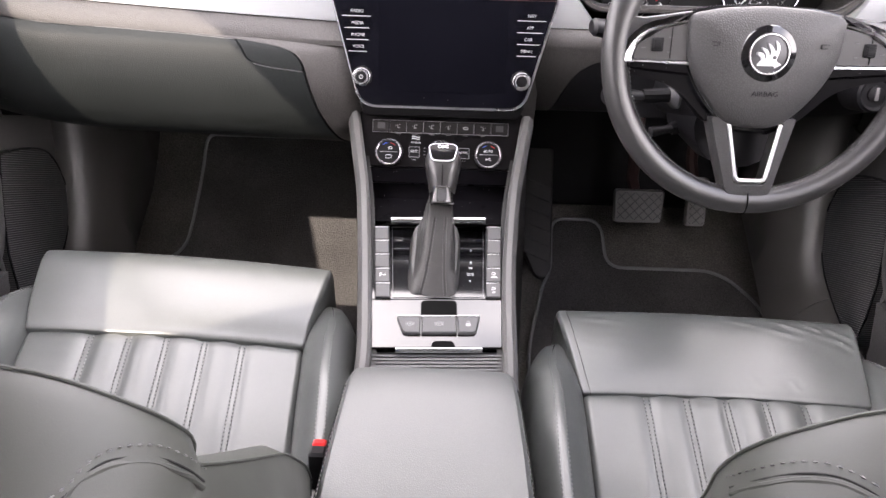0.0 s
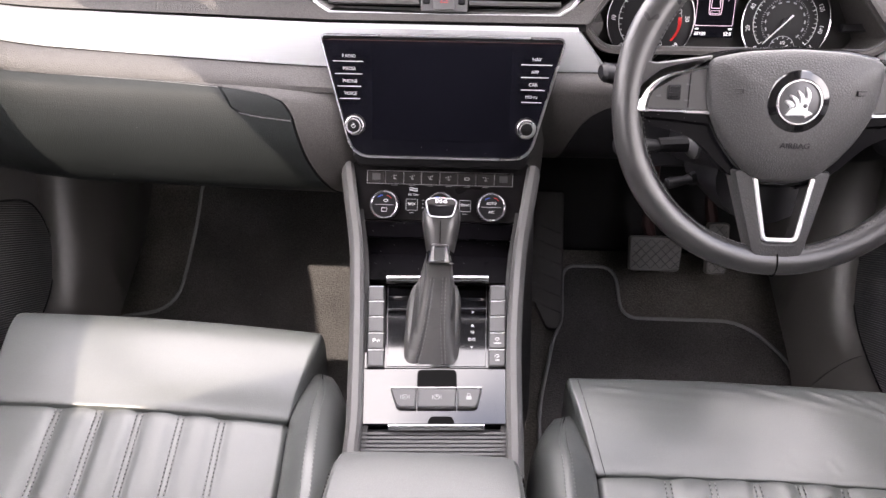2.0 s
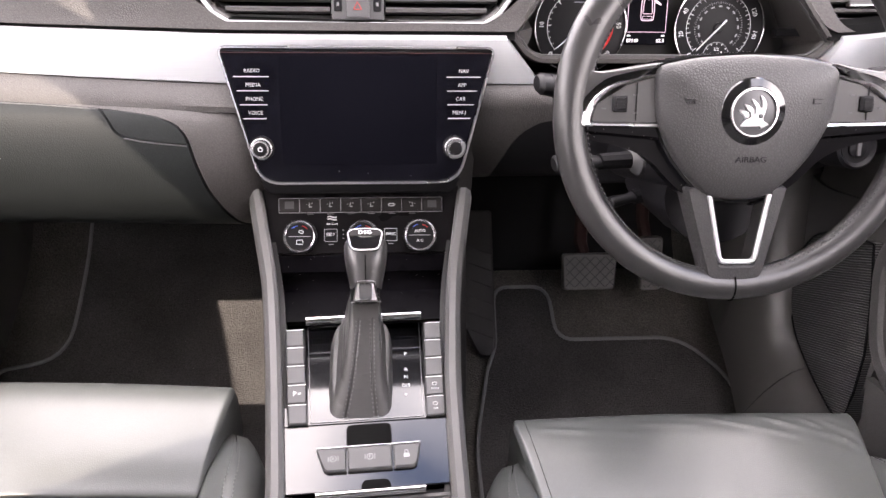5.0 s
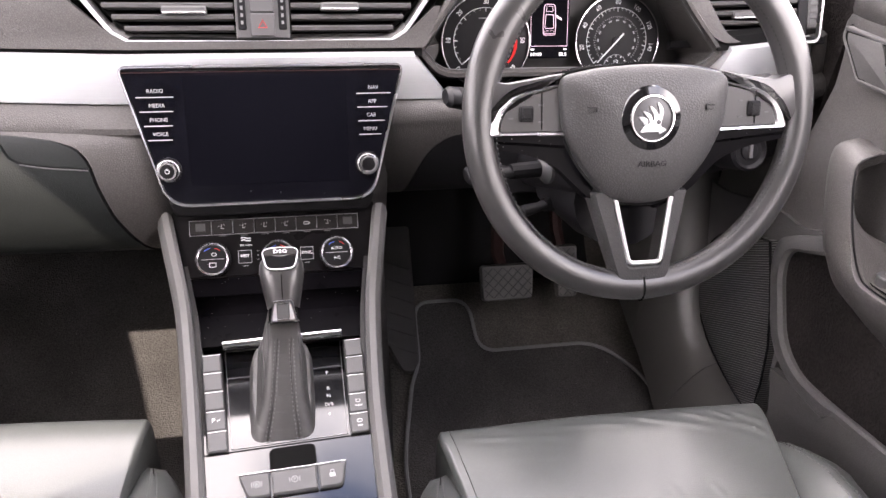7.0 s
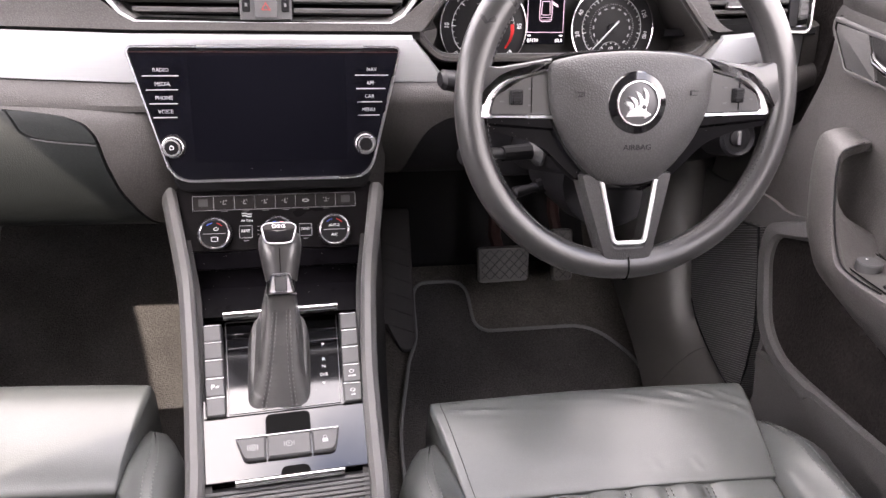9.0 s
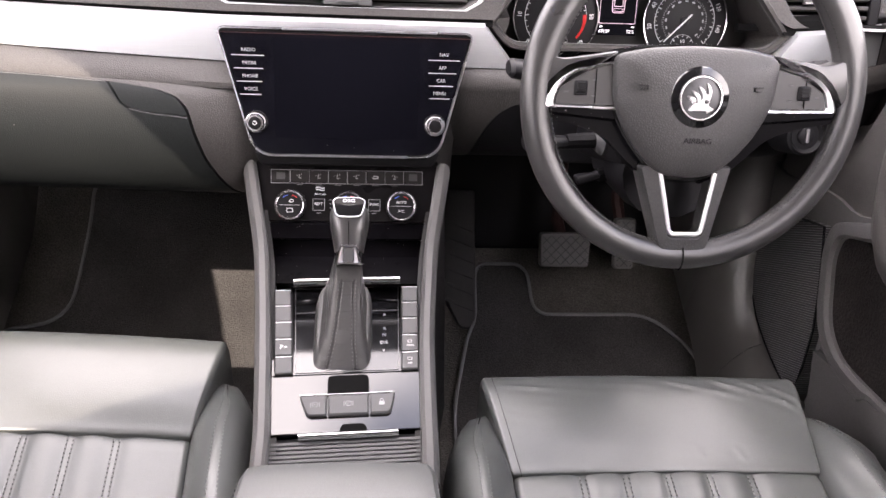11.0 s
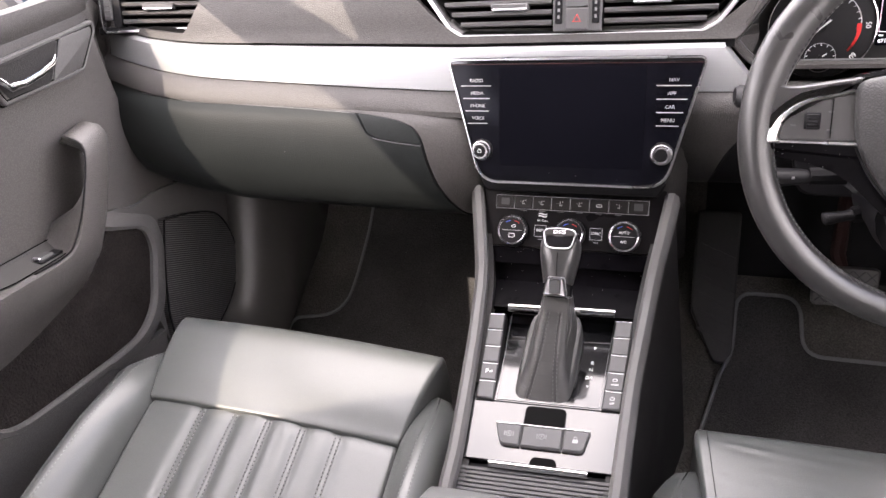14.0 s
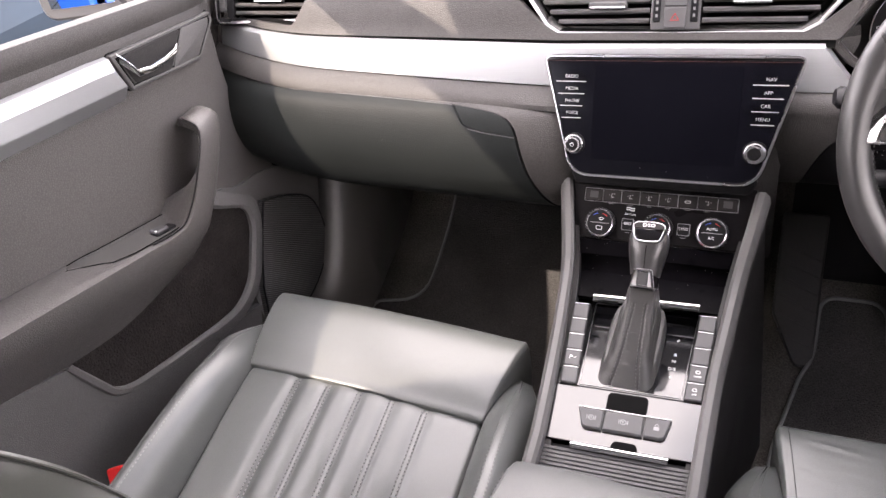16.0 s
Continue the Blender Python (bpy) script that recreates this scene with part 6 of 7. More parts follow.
def gauge(a, r, numbers, start, sweep, needle, red_from, small_at, fine):
    """A round instrument: bright bezel, outer numbers, a tick ring, a finer inner scale, needle and a small dial at its foot."""
    g = part("gauge", lathe(GM, a, 0.0, [(r, -0.006), (r, 0.000), (r * 0.93, 0.0008)], 56), BLACK, cluster, "round black dial")
    part("bezel", ringwall(GM, circle(a, 0, r * 1.035, 72), 0.0026, -0.002, 0.0046), CHROME, g, "bright dial ring")

    def spot(f, q):
        w = radians(start - sweep * f)
        return a + q * math.cos(w), q * math.sin(w)

    ticks = bmesh.new()
    count = (len(numbers) - 1) * 4
    for k in range(count + 1):
        f = k / count
        inner = 0.68 if k % 4 else 0.65
        if f <= red_from:
            tube([GM @ Vector((*spot(f, r * inner), 0.0012)), GM @ Vector((*spot(f, r * 0.735), 0.0012))], 0.0003 if k % 4 else 0.0005, 4, bm=ticks)
    tube([GM @ Vector((*spot(k / 40 * min(1.0, red_from), r * 0.735), 0.0012)) for k in range(41)], 0.00035, 4, bm=ticks)
    part("scale", ticks, WHITE, g)
    if red_from < 1:
        part("red_zone", tube([GM @ Vector((*spot(red_from + (1 - red_from) * k / 10, r * 0.695), 0.0013)) for k in range(11)], 0.0026, 4, flat=0.2), RED, g)
    for k, w in enumerate(numbers):
        x, y = spot(k / (len(numbers) - 1), r * 0.855)
        part("number", letters(GM @ Matrix.Translation((0, 0, 0.0012)), w, x, y, 0.0085, 0.0001, wide=0.9, turn=start - sweep * k / (len(numbers) - 1) - 90), WHITE, g)
    if fine:
        # the second, grey scale
        inner = bmesh.new()
        for k in range(49):
            f = k / 48
            tube([GM @ Vector((*spot(f, r * 0.555), 0.0012)), GM @ Vector((*spot(f, r * (0.52 if k % 4 else 0.50)), 0.0012))], 0.0003, 4, bm=inner)
        part("inner_scale", inner, GREYPRINT, g)
        for k in range(13):
            x, y = spot(k / 12, r * 0.455)
            part("number_bar", prism(GM @ Matrix.Translation((x, y, 0.0)) @ Matrix.Rotation(radians(start - sweep * k / 12 - 90), 4, "Z"), rect(-0.0022, 0.0022, -0.0009, 0.0009), 0.0006, 0.0012, 0.0001), GREYPRINT, g)
    else:
        part("number_bar", prism(GM, rect(a - 0.009, a + 0.009, 0.0290, 0.0302), 0.0006, 0.0012, 0.0001), GREYPRINT, g)
    tip = spot(needle, r * 0.68)
    tail = spot(needle, -r * 0.22)
    part("needle", tube([GM @ Vector((*tail, 0.004)), GM @ Vector((*tip, 0.004))], [0.0013, 0.0006], 6), WHITE, g)
    part("needle_hub", lathe(GM, a, 0, [(0.0062, 0.001), (0.0062, 0.0035), (0.005, 0.0045)], 20), BLACK, g)
    sa, sb = small_at
    part("small_face", lathe(GM, a + sa, sb, [(0.0170, 0.0004), (0.0170, 0.0014)], 30), BLACK, g)
    part("small_ring", ringwall(GM, circle(a + sa, sb, 0.0172, 36), 0.0006, 0.0008, 0.0018), GREYPRINT, g)
    sm = bmesh.new()
    for k in range(9):
        w = radians(200 - 27.5 * k)
        tube([GM @ Vector((a + sa + 0.0138 * math.cos(w), sb + 0.0138 * math.sin(w), 0.0016)), GM @ Vector((a + sa + 0.0166 * math.cos(w), sb + 0.0166 * math.sin(w), 0.0016))], 0.0004, 4, bm=sm)
    part("small_scale", sm, WHITE, g)
    part("small_needle", tube([GM @ Vector((a + sa - 0.002, sb - 0.002, 0.003)), GM @ Vector((a + sa + 0.007, sb + 0.005, 0.003))], [0.0010, 0.0005], 6), WHITE, g)
    part("small_hub", lathe(GM, a + sa, sb, [(0.0032, 0.001), (0.0032, 0.0034), (0.0022, 0.004)], 16), BLACK, g)
    return g


gauge(-0.0925, 0.0580, ["0", "10", "20", "30", "40", "50", "60"], 222, 264, 0.0, 0.82, (0.002, -0.035), False)
right = gauge(0.0893, 0.0580, ["0", "20", "40", "60", "80", "100", "120", "140", "160"], 223, 266, -0.012, 2.0, (0.0, -0.035), True)
part("fuel_word", letters(GM @ Matrix.Translation((0.0893, -0.035, 0.0016)), "1/2", 0, 0.0080, 0.0058), WHITE, right)
DM = GM @ Matrix.Translation((-0.0060, 0.0, 0.0))
disp = part("display", prism(DM, rounded(rect(-0.0275, 0.0275, -0.022, 0.064), 0.002), -0.004, 0.0006, 0.0004), DISPLAY, cluster, "small dark trip screen showing a car outline")
part("display_frame", ringwall(DM, rounded(rect(-0.0255, 0.0255, -0.0065, 0.0560), 0.001), 0.0005, 0.0004, 0.0010), LIT_PINK, disp)
car = rounded([(-0.0085, 0.0075), (0.0085, 0.0075), (0.0090, 0.024), (0.0075, 0.047), (-0.0075, 0.047), (-0.0090, 0.024)], 0.004)
part("car_outline", merge(ringwall(DM, car, 0.0007, 0.0006, 0.0012), ringwall(DM, rounded([(-0.0065, 0.016), (0.0065, 0.016), (0.0055, 0.034), (-0.0055, 0.034)], 0.002), 0.0006, 0.0006, 0.0012), ringwall(DM, rounded([(-0.0065, 0.0095), (0.0065, 0.0095), (0.0060, 0.0135), (-0.0060, 0.0135)], 0.001), 0.0004, 0.0006, 0.0012),
                          ringwall(DM, rounded([(-0.0050, 0.0375), (0.0050, 0.0375), (0.0040, 0.0445), (-0.0040, 0.0445)], 0.001), 0.0004, 0.0006, 0.0012), prism(DM, [(0.0095, 0.030), (0.0170, 0.0265), (0.0165, 0.029), (0.0095, 0.0335)], 0.0006, 0.0012, 0.0001)), LIT_PINK, disp)
for w, q in (("67139", -0.0175), ("52.5", 0.0195)):
    part("readout", letters(DM @ Matrix.Translation((0, 0, 0.0008)), w, q, -0.0170, 0.0062), LIT, disp)
for q in (-0.0225, 0.0225):
    part("unit_bar", prism(DM, rect(q - 0.0022, q + 0.0022, -0.0112, -0.0098), 0.0004, 0.0009, 0.0001), LIT, disp)


# ---- front doors ----
def door(s):
    """A front door's inner side: panel, armrest with pull, handle, pocket and speaker. s: 1 for the driver's side."""
    d = thing("front_door", (s * 0.72, 0.70, 0.17), "grey soft-touch front door panel with pull handle and speaker" + (", driver's side" if s > 0 else ""), "car door", "front doors")

    def face(y, z):
        return 0.705 - 0.012 * math.exp(-((z - 0.80) / 0.06) ** 2) + 0.020 * max(0, (y - 0.90) / 0.3) ** 2 + (0.9 * max(0.0, y - 1.058) - 0.45 * max(0.0, y - 1.10)) * min(1.0, max(0.0, (z - 0.52) / 0.08)) + (0.020 * min(1.0, max(0.0, (z - 0.55) / 0.15)) if s > 0 else 0.0)

    def low(z):
        """The driver's door hangs a little lower at its top."""
        return z - (0.026 * min(1.0, max(0.0, (z - 0.46) / 0.24)) if s > 0 else 0.0)

    def hm(y, z, h=0.0):
        """A place h metres inside the panel's face."""
        return Vector((s * (face(y, z) - h), y, low(z)))

    def sill(y):
        return 0.872 - 0.125 * (y - 0.71)

    def slab(o, levels):
        return loft([[hm(p.x, p.y, h) for p in (inset(o, i) if i else o)] for i, h in levels])

    # upper panel and the soft sill
    rows = []
    for i in range(41):
        y = lerp(0.20, 1.24, i / 40)
        rows.append([hm(y, lerp(curve_at([(0.2, 0.56), (0.9, 0.50), (1.0, 0.46), (1.24, 0.40)], y), sill(y) - 0.042, k / 16)) for k in range(17)])
    part("panel", thick(rows, (s * 0.012, 0, 0)), DOOR, d)
    rows = []
    for i in range(31):
        y = lerp(0.20, 1.24, i / 30)
        z = sill(y)
        rows.append([hm(y, z - 0.044, -0.002), hm(y, z - 0.036, 0.002), hm(y, z - 0.026, 0.006), hm(y, z - 0.014, 0.008), hm(y, z - 0.004, 0.005), hm(y, z + 0.000, -0.006), hm(y, z - 0.005, -0.03), hm(y, z - 0.015, -0.07), hm(y, z - 0.028, -0.115)])
    part("sill_roll", thick(rows, (0, 0, -0.03)), DASH, d, "soft grained sill below the window")
    part("outer_skin", thick([[(s * 0.825, y, z) for z in (-0.02, 0.45, sill(y) - 0.060)] for y in (0.2, 0.6, 0.9, 1.24)], (s * 0.01, 0, 0)), SHELL, d)

    # metal strip running back from the handle
    rows = []
    for i in range(17):
        y = lerp(0.20, 0.846, i / 16)
        sl = 0.010 * (i == 16)
        t, b = lerp(0.872, 0.805, i / 16), lerp(0.832, 0.7545, i / 16)
        rows.append([hm(y, b - 0.018, 0.000), hm(y, b - 0.016, 0.0050), hm(y, b - 0.004, 0.0120), hm(y, b + 0.003, 0.0160), hm(y, b + 0.005, 0.0165), hm(y - sl, lerp(b, t, 0.6), 0.0150), hm(y - sl, t - 0.003, 0.0110), hm(y - sl, t, 0.003)])
    part("metal_strip", thick(rows, (s * 0.01, 0, 0)), ALU, d, "brushed metal trim strip with a bevelled lower edge", 12)

    # handle bezel with cup, blank panel and lever
    bo = rounded([Vector(p) for p in [(1.052, 0.784), (1.053, 0.768), (1.008, 0.7265), (0.858, 0.7465), (0.838, 0.805)]], [0.006, 0.006, 0.006, 0.004, 0.004])
    part("handle_bezel", slab(bo, ((0, -0.004), (0, 0.011), (0.0015, 0.0125), (0.004, 0.0125), (0.006, 0.0105), (0.007, 0.0100))), DASH_LOW, d)
    cup = rounded([Vector(p) for p in [(0.974, 0.786), (0.940, 0.7415), (0.869, 0.7525), (0.852, 0.7970)]], 0.006)
    part("handle_cup", loft([[hm(p.x, p.y, h) for p in o] for o, h in ((inset(cup, -0.0015), 0.0108), (cup, 0.0112), (inset(cup, 0.004), 0.0104), (inset(cup, 0.012), 0.0060), (inset(cup, 0.020), 0.0040))]), DASH_SIDE, d, "hollow grip cup")
    part("bezel_joint", tube([hm(p.x, p.y, 0.0108) for p in inset(bo, 0.0065)], 0.0011, 5, closed=True), VOID, d)
    part("bezel_joint", tube([hm(p.x, p.y, 0.0035) for p in inset(bo, -0.001)], 0.0014, 5, closed=True), VOID, d)
    fl = rounded([Vector(p) for p in [(1.042, 0.778), (1.042, 0.768), (1.003, 0.733), (0.945, 0.7400), (0.979, 0.786)]], 0.003)
    part("blank_panel", slab(fl, ((0, 0.008), (0, 0.0112), (0.002, 0.0122))), DASH_LOW, d)
    lv = [(0.850, 0.797, 0.010, 0.0075), (0.858, 0.785, 0.014, 0.0075), (0.869, 0.767, 0.018, 0.0060), (0.890, 0.7635, 0.021, 0.0050), (0.920, 0.7635, 0.022, 0.0050), (0.945, 0.7650, 0.020, 0.0052), (0.958, 0.7685, 0.014, 0.0045)]
    rings = []
    for y, z, h, w in lv:
        rings.append([hm(y, z + w * math.cos(g), h + 0.004 * math.sin(g)) for g in [2 * math.pi * k / 12 for k in range(12)]])
    part("handle_lever", loft(rings), CHROME, d, "bright chrome door lever")

    # pull handle flowing into the armrest: sections from the pull's top, round the bend and back
    sec = [((0.708, 0.926, 0.652), (0.708, 0.930, 0.665), (0.708, 0.962, 0.665), (0.708, 0.985, 0.648)),
           ((0.672, 0.904, 0.664), (0.660, 0.894, 0.684), (0.656, 0.936, 0.684), (0.672, 0.965, 0.664)),
           ((0.648, 0.898, 0.652), (0.633, 0.888, 0.667), (0.639, 0.942, 0.660), (0.662, 0.958, 0.650)),
           ((0.646, 0.862, 0.611), (0.631, 0.848, 0.612), (0.638, 0.902, 0.596), (0.662, 0.926, 0.586)),
           ((0.694, 0.832, 0.570), (0.630, 0.806, 0.570), (0.641, 0.866, 0.548), (0.697, 0.900, 0.525)),
           ((0.692, 0.800, 0.562), (0.630, 0.776, 0.5665), (0.645, 0.832, 0.520), (0.690, 0.850, 0.478))]
    for y in (0.72, 0.62, 0.50, 0.36, 0.20):
        # straight armrest, rising to the rear
        zb = 0.5665 + 0.215 * (0.776 - y)
        sec.append(((0.702, y + 0.012, zb + 0.001), (0.630, y, zb), (0.649, y + 0.03, zb - 0.062), (0.690, y + 0.04, zb - (0.112 if y > 0.65 else 0.135))))
    def grab(p):
        return 0.022 * min(1.0, max(0.0, (p.z - 0.56) / 0.10)) if s > 0 else 0.0

    lines = [smooth_path([q[i] for q in sec], 5) for i in range(4)]
    rings = []
    for a, b, c, e in zip(*lines):
        n = Vector((-1, 0, 0))
        back = Vector((0.02 * min(1.0, max(0.0, (a.x - 0.655) / 0.03)), 0, 0))
        dip = Vector((0, 0, -0.009 * min(1.0, max(0.0, (b.y - 0.64) / 0.05)) * min(1.0, max(0.0, (0.83 - b.y) / 0.03))))
        ring = [a.lerp(e, 0.1) + back, a + dip * 0.1, a.lerp(b, 0.35) + dip * 0.5, a.lerp(b, 0.68) + dip, a.lerp(b, 0.76) + dip * 0.55, a.lerp(b, 0.88), b.lerp(c, 0.04) + n * 0.002, b.lerp(c, 0.18) + n * 0.004, b.lerp(c, 0.5) + n * 0.004, b.lerp(c, 0.82) + n * 0.003,
                c.lerp(e, 0.04), c.lerp(e, 0.25), c.lerp(e, 0.6), e, e.lerp(a, 0.2) + back]
        rings.append([Vector((s * (p.x + grab(p)), p.y, low(p.z))) for p in ring])
    part("armrest", loft(rings), DOOR, d, "moulded armrest rising into a pull handle", 50)
    edge = [b + (a - b) * 0.10 + Vector((-0.0022, 0, 0.001)) for a, b in list(zip(lines[0], lines[1]))[4:30]]
    part("trim_line", tube([(s * (p.x + grab(p)), p.y, low(p.z)) for p in edge], 0.0012, 5), BLACK, d)
    # tray behind the pull with the window switch
    pad = [(0.640, 0.690, 0.0010, 0.0015), (0.662, 0.672, 0.0020, 0.0000), (0.690, 0.658, 0.0008, -0.0055), (0.725, 0.6535, 0.0008, -0.0068), (0.765, 0.6535, 0.0008, -0.0068), (0.800, 0.6540, 0.0010, -0.0068), (0.822, 0.657, 0.0010, -0.0045)]

    def tray(y, f, lift=0.0):
        """A place on the tray: f runs from the door to the armrest's rim."""
        x1, h0, h1 = (curve_at([(q[0], q[j]) for q in pad], y) for j in (1, 2, 3))
        return Vector((s * lerp(0.699, x1, f), y + 0.010 * (1 - f), low(0.5665 + 0.215 * (0.776 - y) + lerp(h0, h1, f ** 0.9)) + lift))

    ys = [lerp(0.640, 0.822, k / 16) for k in range(17)]
    part("switch_plate", thick([[tray(y, f, 0.0012) for f in (0, 0.25, 0.5, 0.75, 1.0)] for y in ys], (0, 0, -0.004)), SILL, d, "smooth switch tray")
    part("plate_groove", tube([tray(y, 1.0, 0.0014) for y in ys], 0.0009, 5), VOID, d)
    part("plate_groove", tube([tray(y, 0.0, 0.0014) for y in ys], 0.0009, 5), VOID, d)
    part("plate_edge", tube([tray(y, 0.12, 0.0012) for y in ys[2:-4]], 0.0006, 5), BUTTON, d)
    at = tray(0.735 if s > 0 else 0.783, 0.62, 0.0010)
    wm = Matrix.Translation(at) @ Matrix.Rotation(radians(-12), 4, "X")
    sw = part("window_switch", prism(wm, rounded(rect(-0.012, 0.012, -0.020, 0.020), 0.004), -0.006, 0.0012, 0.001), BLACK, d)
    part("switch_key", prism(wm, rounded(rect(-0.008, 0.008, -0.016, 0.008), 0.003), 0.0, 0.0042, 0.002), BUTTON, sw)
    part("key_tip", prism(wm, rounded(rect(-0.006, 0.006, -0.0170, -0.0125), 0.0015), 0.001, 0.0048, 0.001), SATIN, sw)
    if s > 0:
        km = Matrix.Translation(tray(0.793, 0.60)) @ Matrix.Rotation(radians(-12), 4, "X")
        knob = part("mirror_knob", lathe(km, 0, 0, [(0.0145, -0.004), (0.0145, 0.0085), (0.0135, 0.0100), (0.0, 0.0102)], 24), BUTTON, d, "round grey mirror knob")
        part("knob_dot", lathe(km, 0.0, 0.006, [(0.0014, 0.009), (0.0014, 0.0106), (0.0, 0.0106)], 10), WHITE, knob)

    # map pocket, its frame and felt
    op = rounded([Vector(p) for p in [(0.895, 0.522), (0.968, 0.476), (0.966, 0.438), (0.915, 0.357), (0.868, 0.337), (0.815, 0.346), (0.697, 0.375), (0.640, 0.391), (0.612, 0.408), (0.575, 0.495), (0.60, 0.56), (0.86, 0.56)]], [0.02, 0.022, 0.03, 0.03, 0.03, 0.03, 0.05, 0.03, 0.02, 0.0, 0.0, 0.0], 5)
    c0 = Vector((0.79, 0.45))
    outer = []
    for p in op:
        v = p - c0
        wide = 0.030 if v.x > 0 else 0.014
        outer.append(p + v.normalized() * wide)
    lip = [(op, 0.010), (op, 0.026), ([a.lerp(b, 0.22) for a, b in zip(op, outer)], 0.0300), ([a.lerp(b, 0.8) for a, b in zip(op, outer)], 0.0290), (outer, 0.026), (outer, -0.004)]
    tip = min(range(len(op)), key=lambda q: op[q].x + 0.4 * op[q].y)
    part("pocket_frame", loft([[hm(o[q].x, o[q].y, h) for o, h in lip] for q in range(tip + 1)], False, False), DASH_LOW, d, "smooth moulded pocket frame")
    part("pocket_lining", loft([[hm(p.x, p.y, h) for p in o] for o, h in ((op, 0.020), (op, -0.040), (inset(op, 0.02), -0.045))]), FELT, d, "black felt lining of the map pocket")
    # lower panel under the pocket
    rows = []
    for i in range(57):
        y = lerp(0.20, 0.895, i / 56)
        hi = key_line([(0.20, 0.628), (0.45, 0.537), (0.519, 0.511), (0.572, 0.492), (0.588, 0.456), (0.604, 0.422), (0.622, 0.398), (0.645, 0.382), (0.72, 0.358), (0.80, 0.334), (0.87, 0.312), (0.92, 0.295), (0.97, 0.275)], y)
        rows.append([hm(y + 0.020 * (k / 8) ** 2 * (i / 56) ** 8, lerp(0.172, hi, k / 8), lerp(0.006, 0.0275, k / 8)) for k in range(9)])
    part("lower_panel", thick(rows, (s * 0.012, 0, 0)), DASH_LOW, d)
    part("panel_foot", thick([[hm(lerp(0.20, 0.62, i / 8), z, -0.002) for z in (0.44, 0.52, 0.60)] for i in range(9)], (s * 0.012, 0, 0)), DOOR, d)
    # speaker grille
    sp = smooth_path([(1.022, 0.452, 0), (1.10, 0.413, 0), (1.160, 0.365, 0), (1.178, 0.30, 0), (1.160, 0.245, 0), (1.105, 0.210, 0), (1.04, 0.196, 0), (0.97, 0.190, 0), (0.925, 0.192, 0)], 4)
    sp = [Vector((p.x, p.y)) for p in sp] + [Vector(p) for p in ((0.930, 0.25), (0.945, 0.315), (0.968, 0.365), (0.994, 0.41))]
    part("speaker_grille", slab(sp, ((0, -0.004), (0, 0.016), (0.003, 0.019), (0.006, 0.0195))), GRILLE, d, "dark ribbed speaker grille", 30)
    part("grille_border", tube([hm(p.x, p.y, 0.0185) for p in sp], 0.0020, 6, closed=True), BLACK, d)
    rows = []
    for i in range(15):
        y = lerp(0.93, 1.26, i / 14)
        rows.append([hm(y, lerp(0.172, curve_at([(0.93, 0.53), (1.0, 0.50), (1.26, 0.42)], y), k / 8), 0.006) for k in range(9)])
    part("lower_backing", thick(rows, (s * 0.02, 0, 0)), DASH_LOW, d)
    return d


door(-1)
door(1)

# ---- footwells ----
FP = smooth_path([(y, z, 0) for y, z in FLOOR], 12)


def ground_z(y):
    for a, b in zip(FP, FP[1:]):
        if a.x <= y <= b.x:
            return lerp(a.y, b.y, (y - a.x) / max(b.x - a.x, 1e-6))
    return 0.0


def floor_mat(outline, radius, label):
    """A velour mat that follows the floor, with bound edges."""
    o = rounded([Vector(p) for p in outline], radius, 6)
    dense = []
    for a, b in zip(o, o[1:] + o[:1]):
        k = max(1, int((b - a).length / 0.03))
        dense += [a.lerp(b, i / k) for i in range(k)]
    c = sum(dense, Vector((0, 0))) / len(dense)
    m = thing("floor_mat", (c.x, c.y, ground_z(c.y)), label, "floor mat", "floor mats")
    bm = bmesh.new()
    flat = [bm.verts.new((p.x, p.y, 0)) for p in dense]
    bm.faces.new(flat)
    for q in FP:
        bmesh.ops.bisect_plane(bm, geom=list(bm.verts) + list(bm.edges) + list(bm.faces), plane_co=(0, q.x, 0), plane_no=(0, 1, 0))
    bmesh.ops.triangulate(bm, faces=bm.faces)
    for v in bm.verts:
        v.co.z = ground_z(v.co.y) + 0.003
    ext = bmesh.ops.extrude_face_region(bm, geom=list(bm.faces))
    for v in [g for g in ext["geom"] if isinstance(g, bmesh.types.BMVert)]:
        v.co.z += 0.006
    part("velour", bm, MAT, m)
    part("binding", tube([(p.x, p.y, ground_z(p.y) + 0.012) for p in dense], 0.0036, 6, closed=True), PIPING, m, "grey bound edge")
    return m


floor_mat([(0.165, 0.55), (0.172, 1.05), (0.206, 1.195), (0.226, 1.240), (0.230, 1.350), (0.338, 1.350), (0.343, 1.248), (0.580, 1.248), (0.655, 1.165), (0.665, 0.55)], [0.02, 0.05, 0.01, 0.02, 0.03, 0.035, 0.035, 0.05, 0.04, 0.02], "black velour driver's floor mat with grey bound edge")
floor_mat([(-0.66, 0.55), (-0.66, 1.215), (-0.548, 1.235), (-0.540, 1.40), (-0.532, 1.47), (-0.165, 1.47), (-0.150, 0.55)], [0.02, 0.02, 0.06, 0.05, 0.02, 0.02, 0.02], "black velour passenger floor mat with grey bound edge")

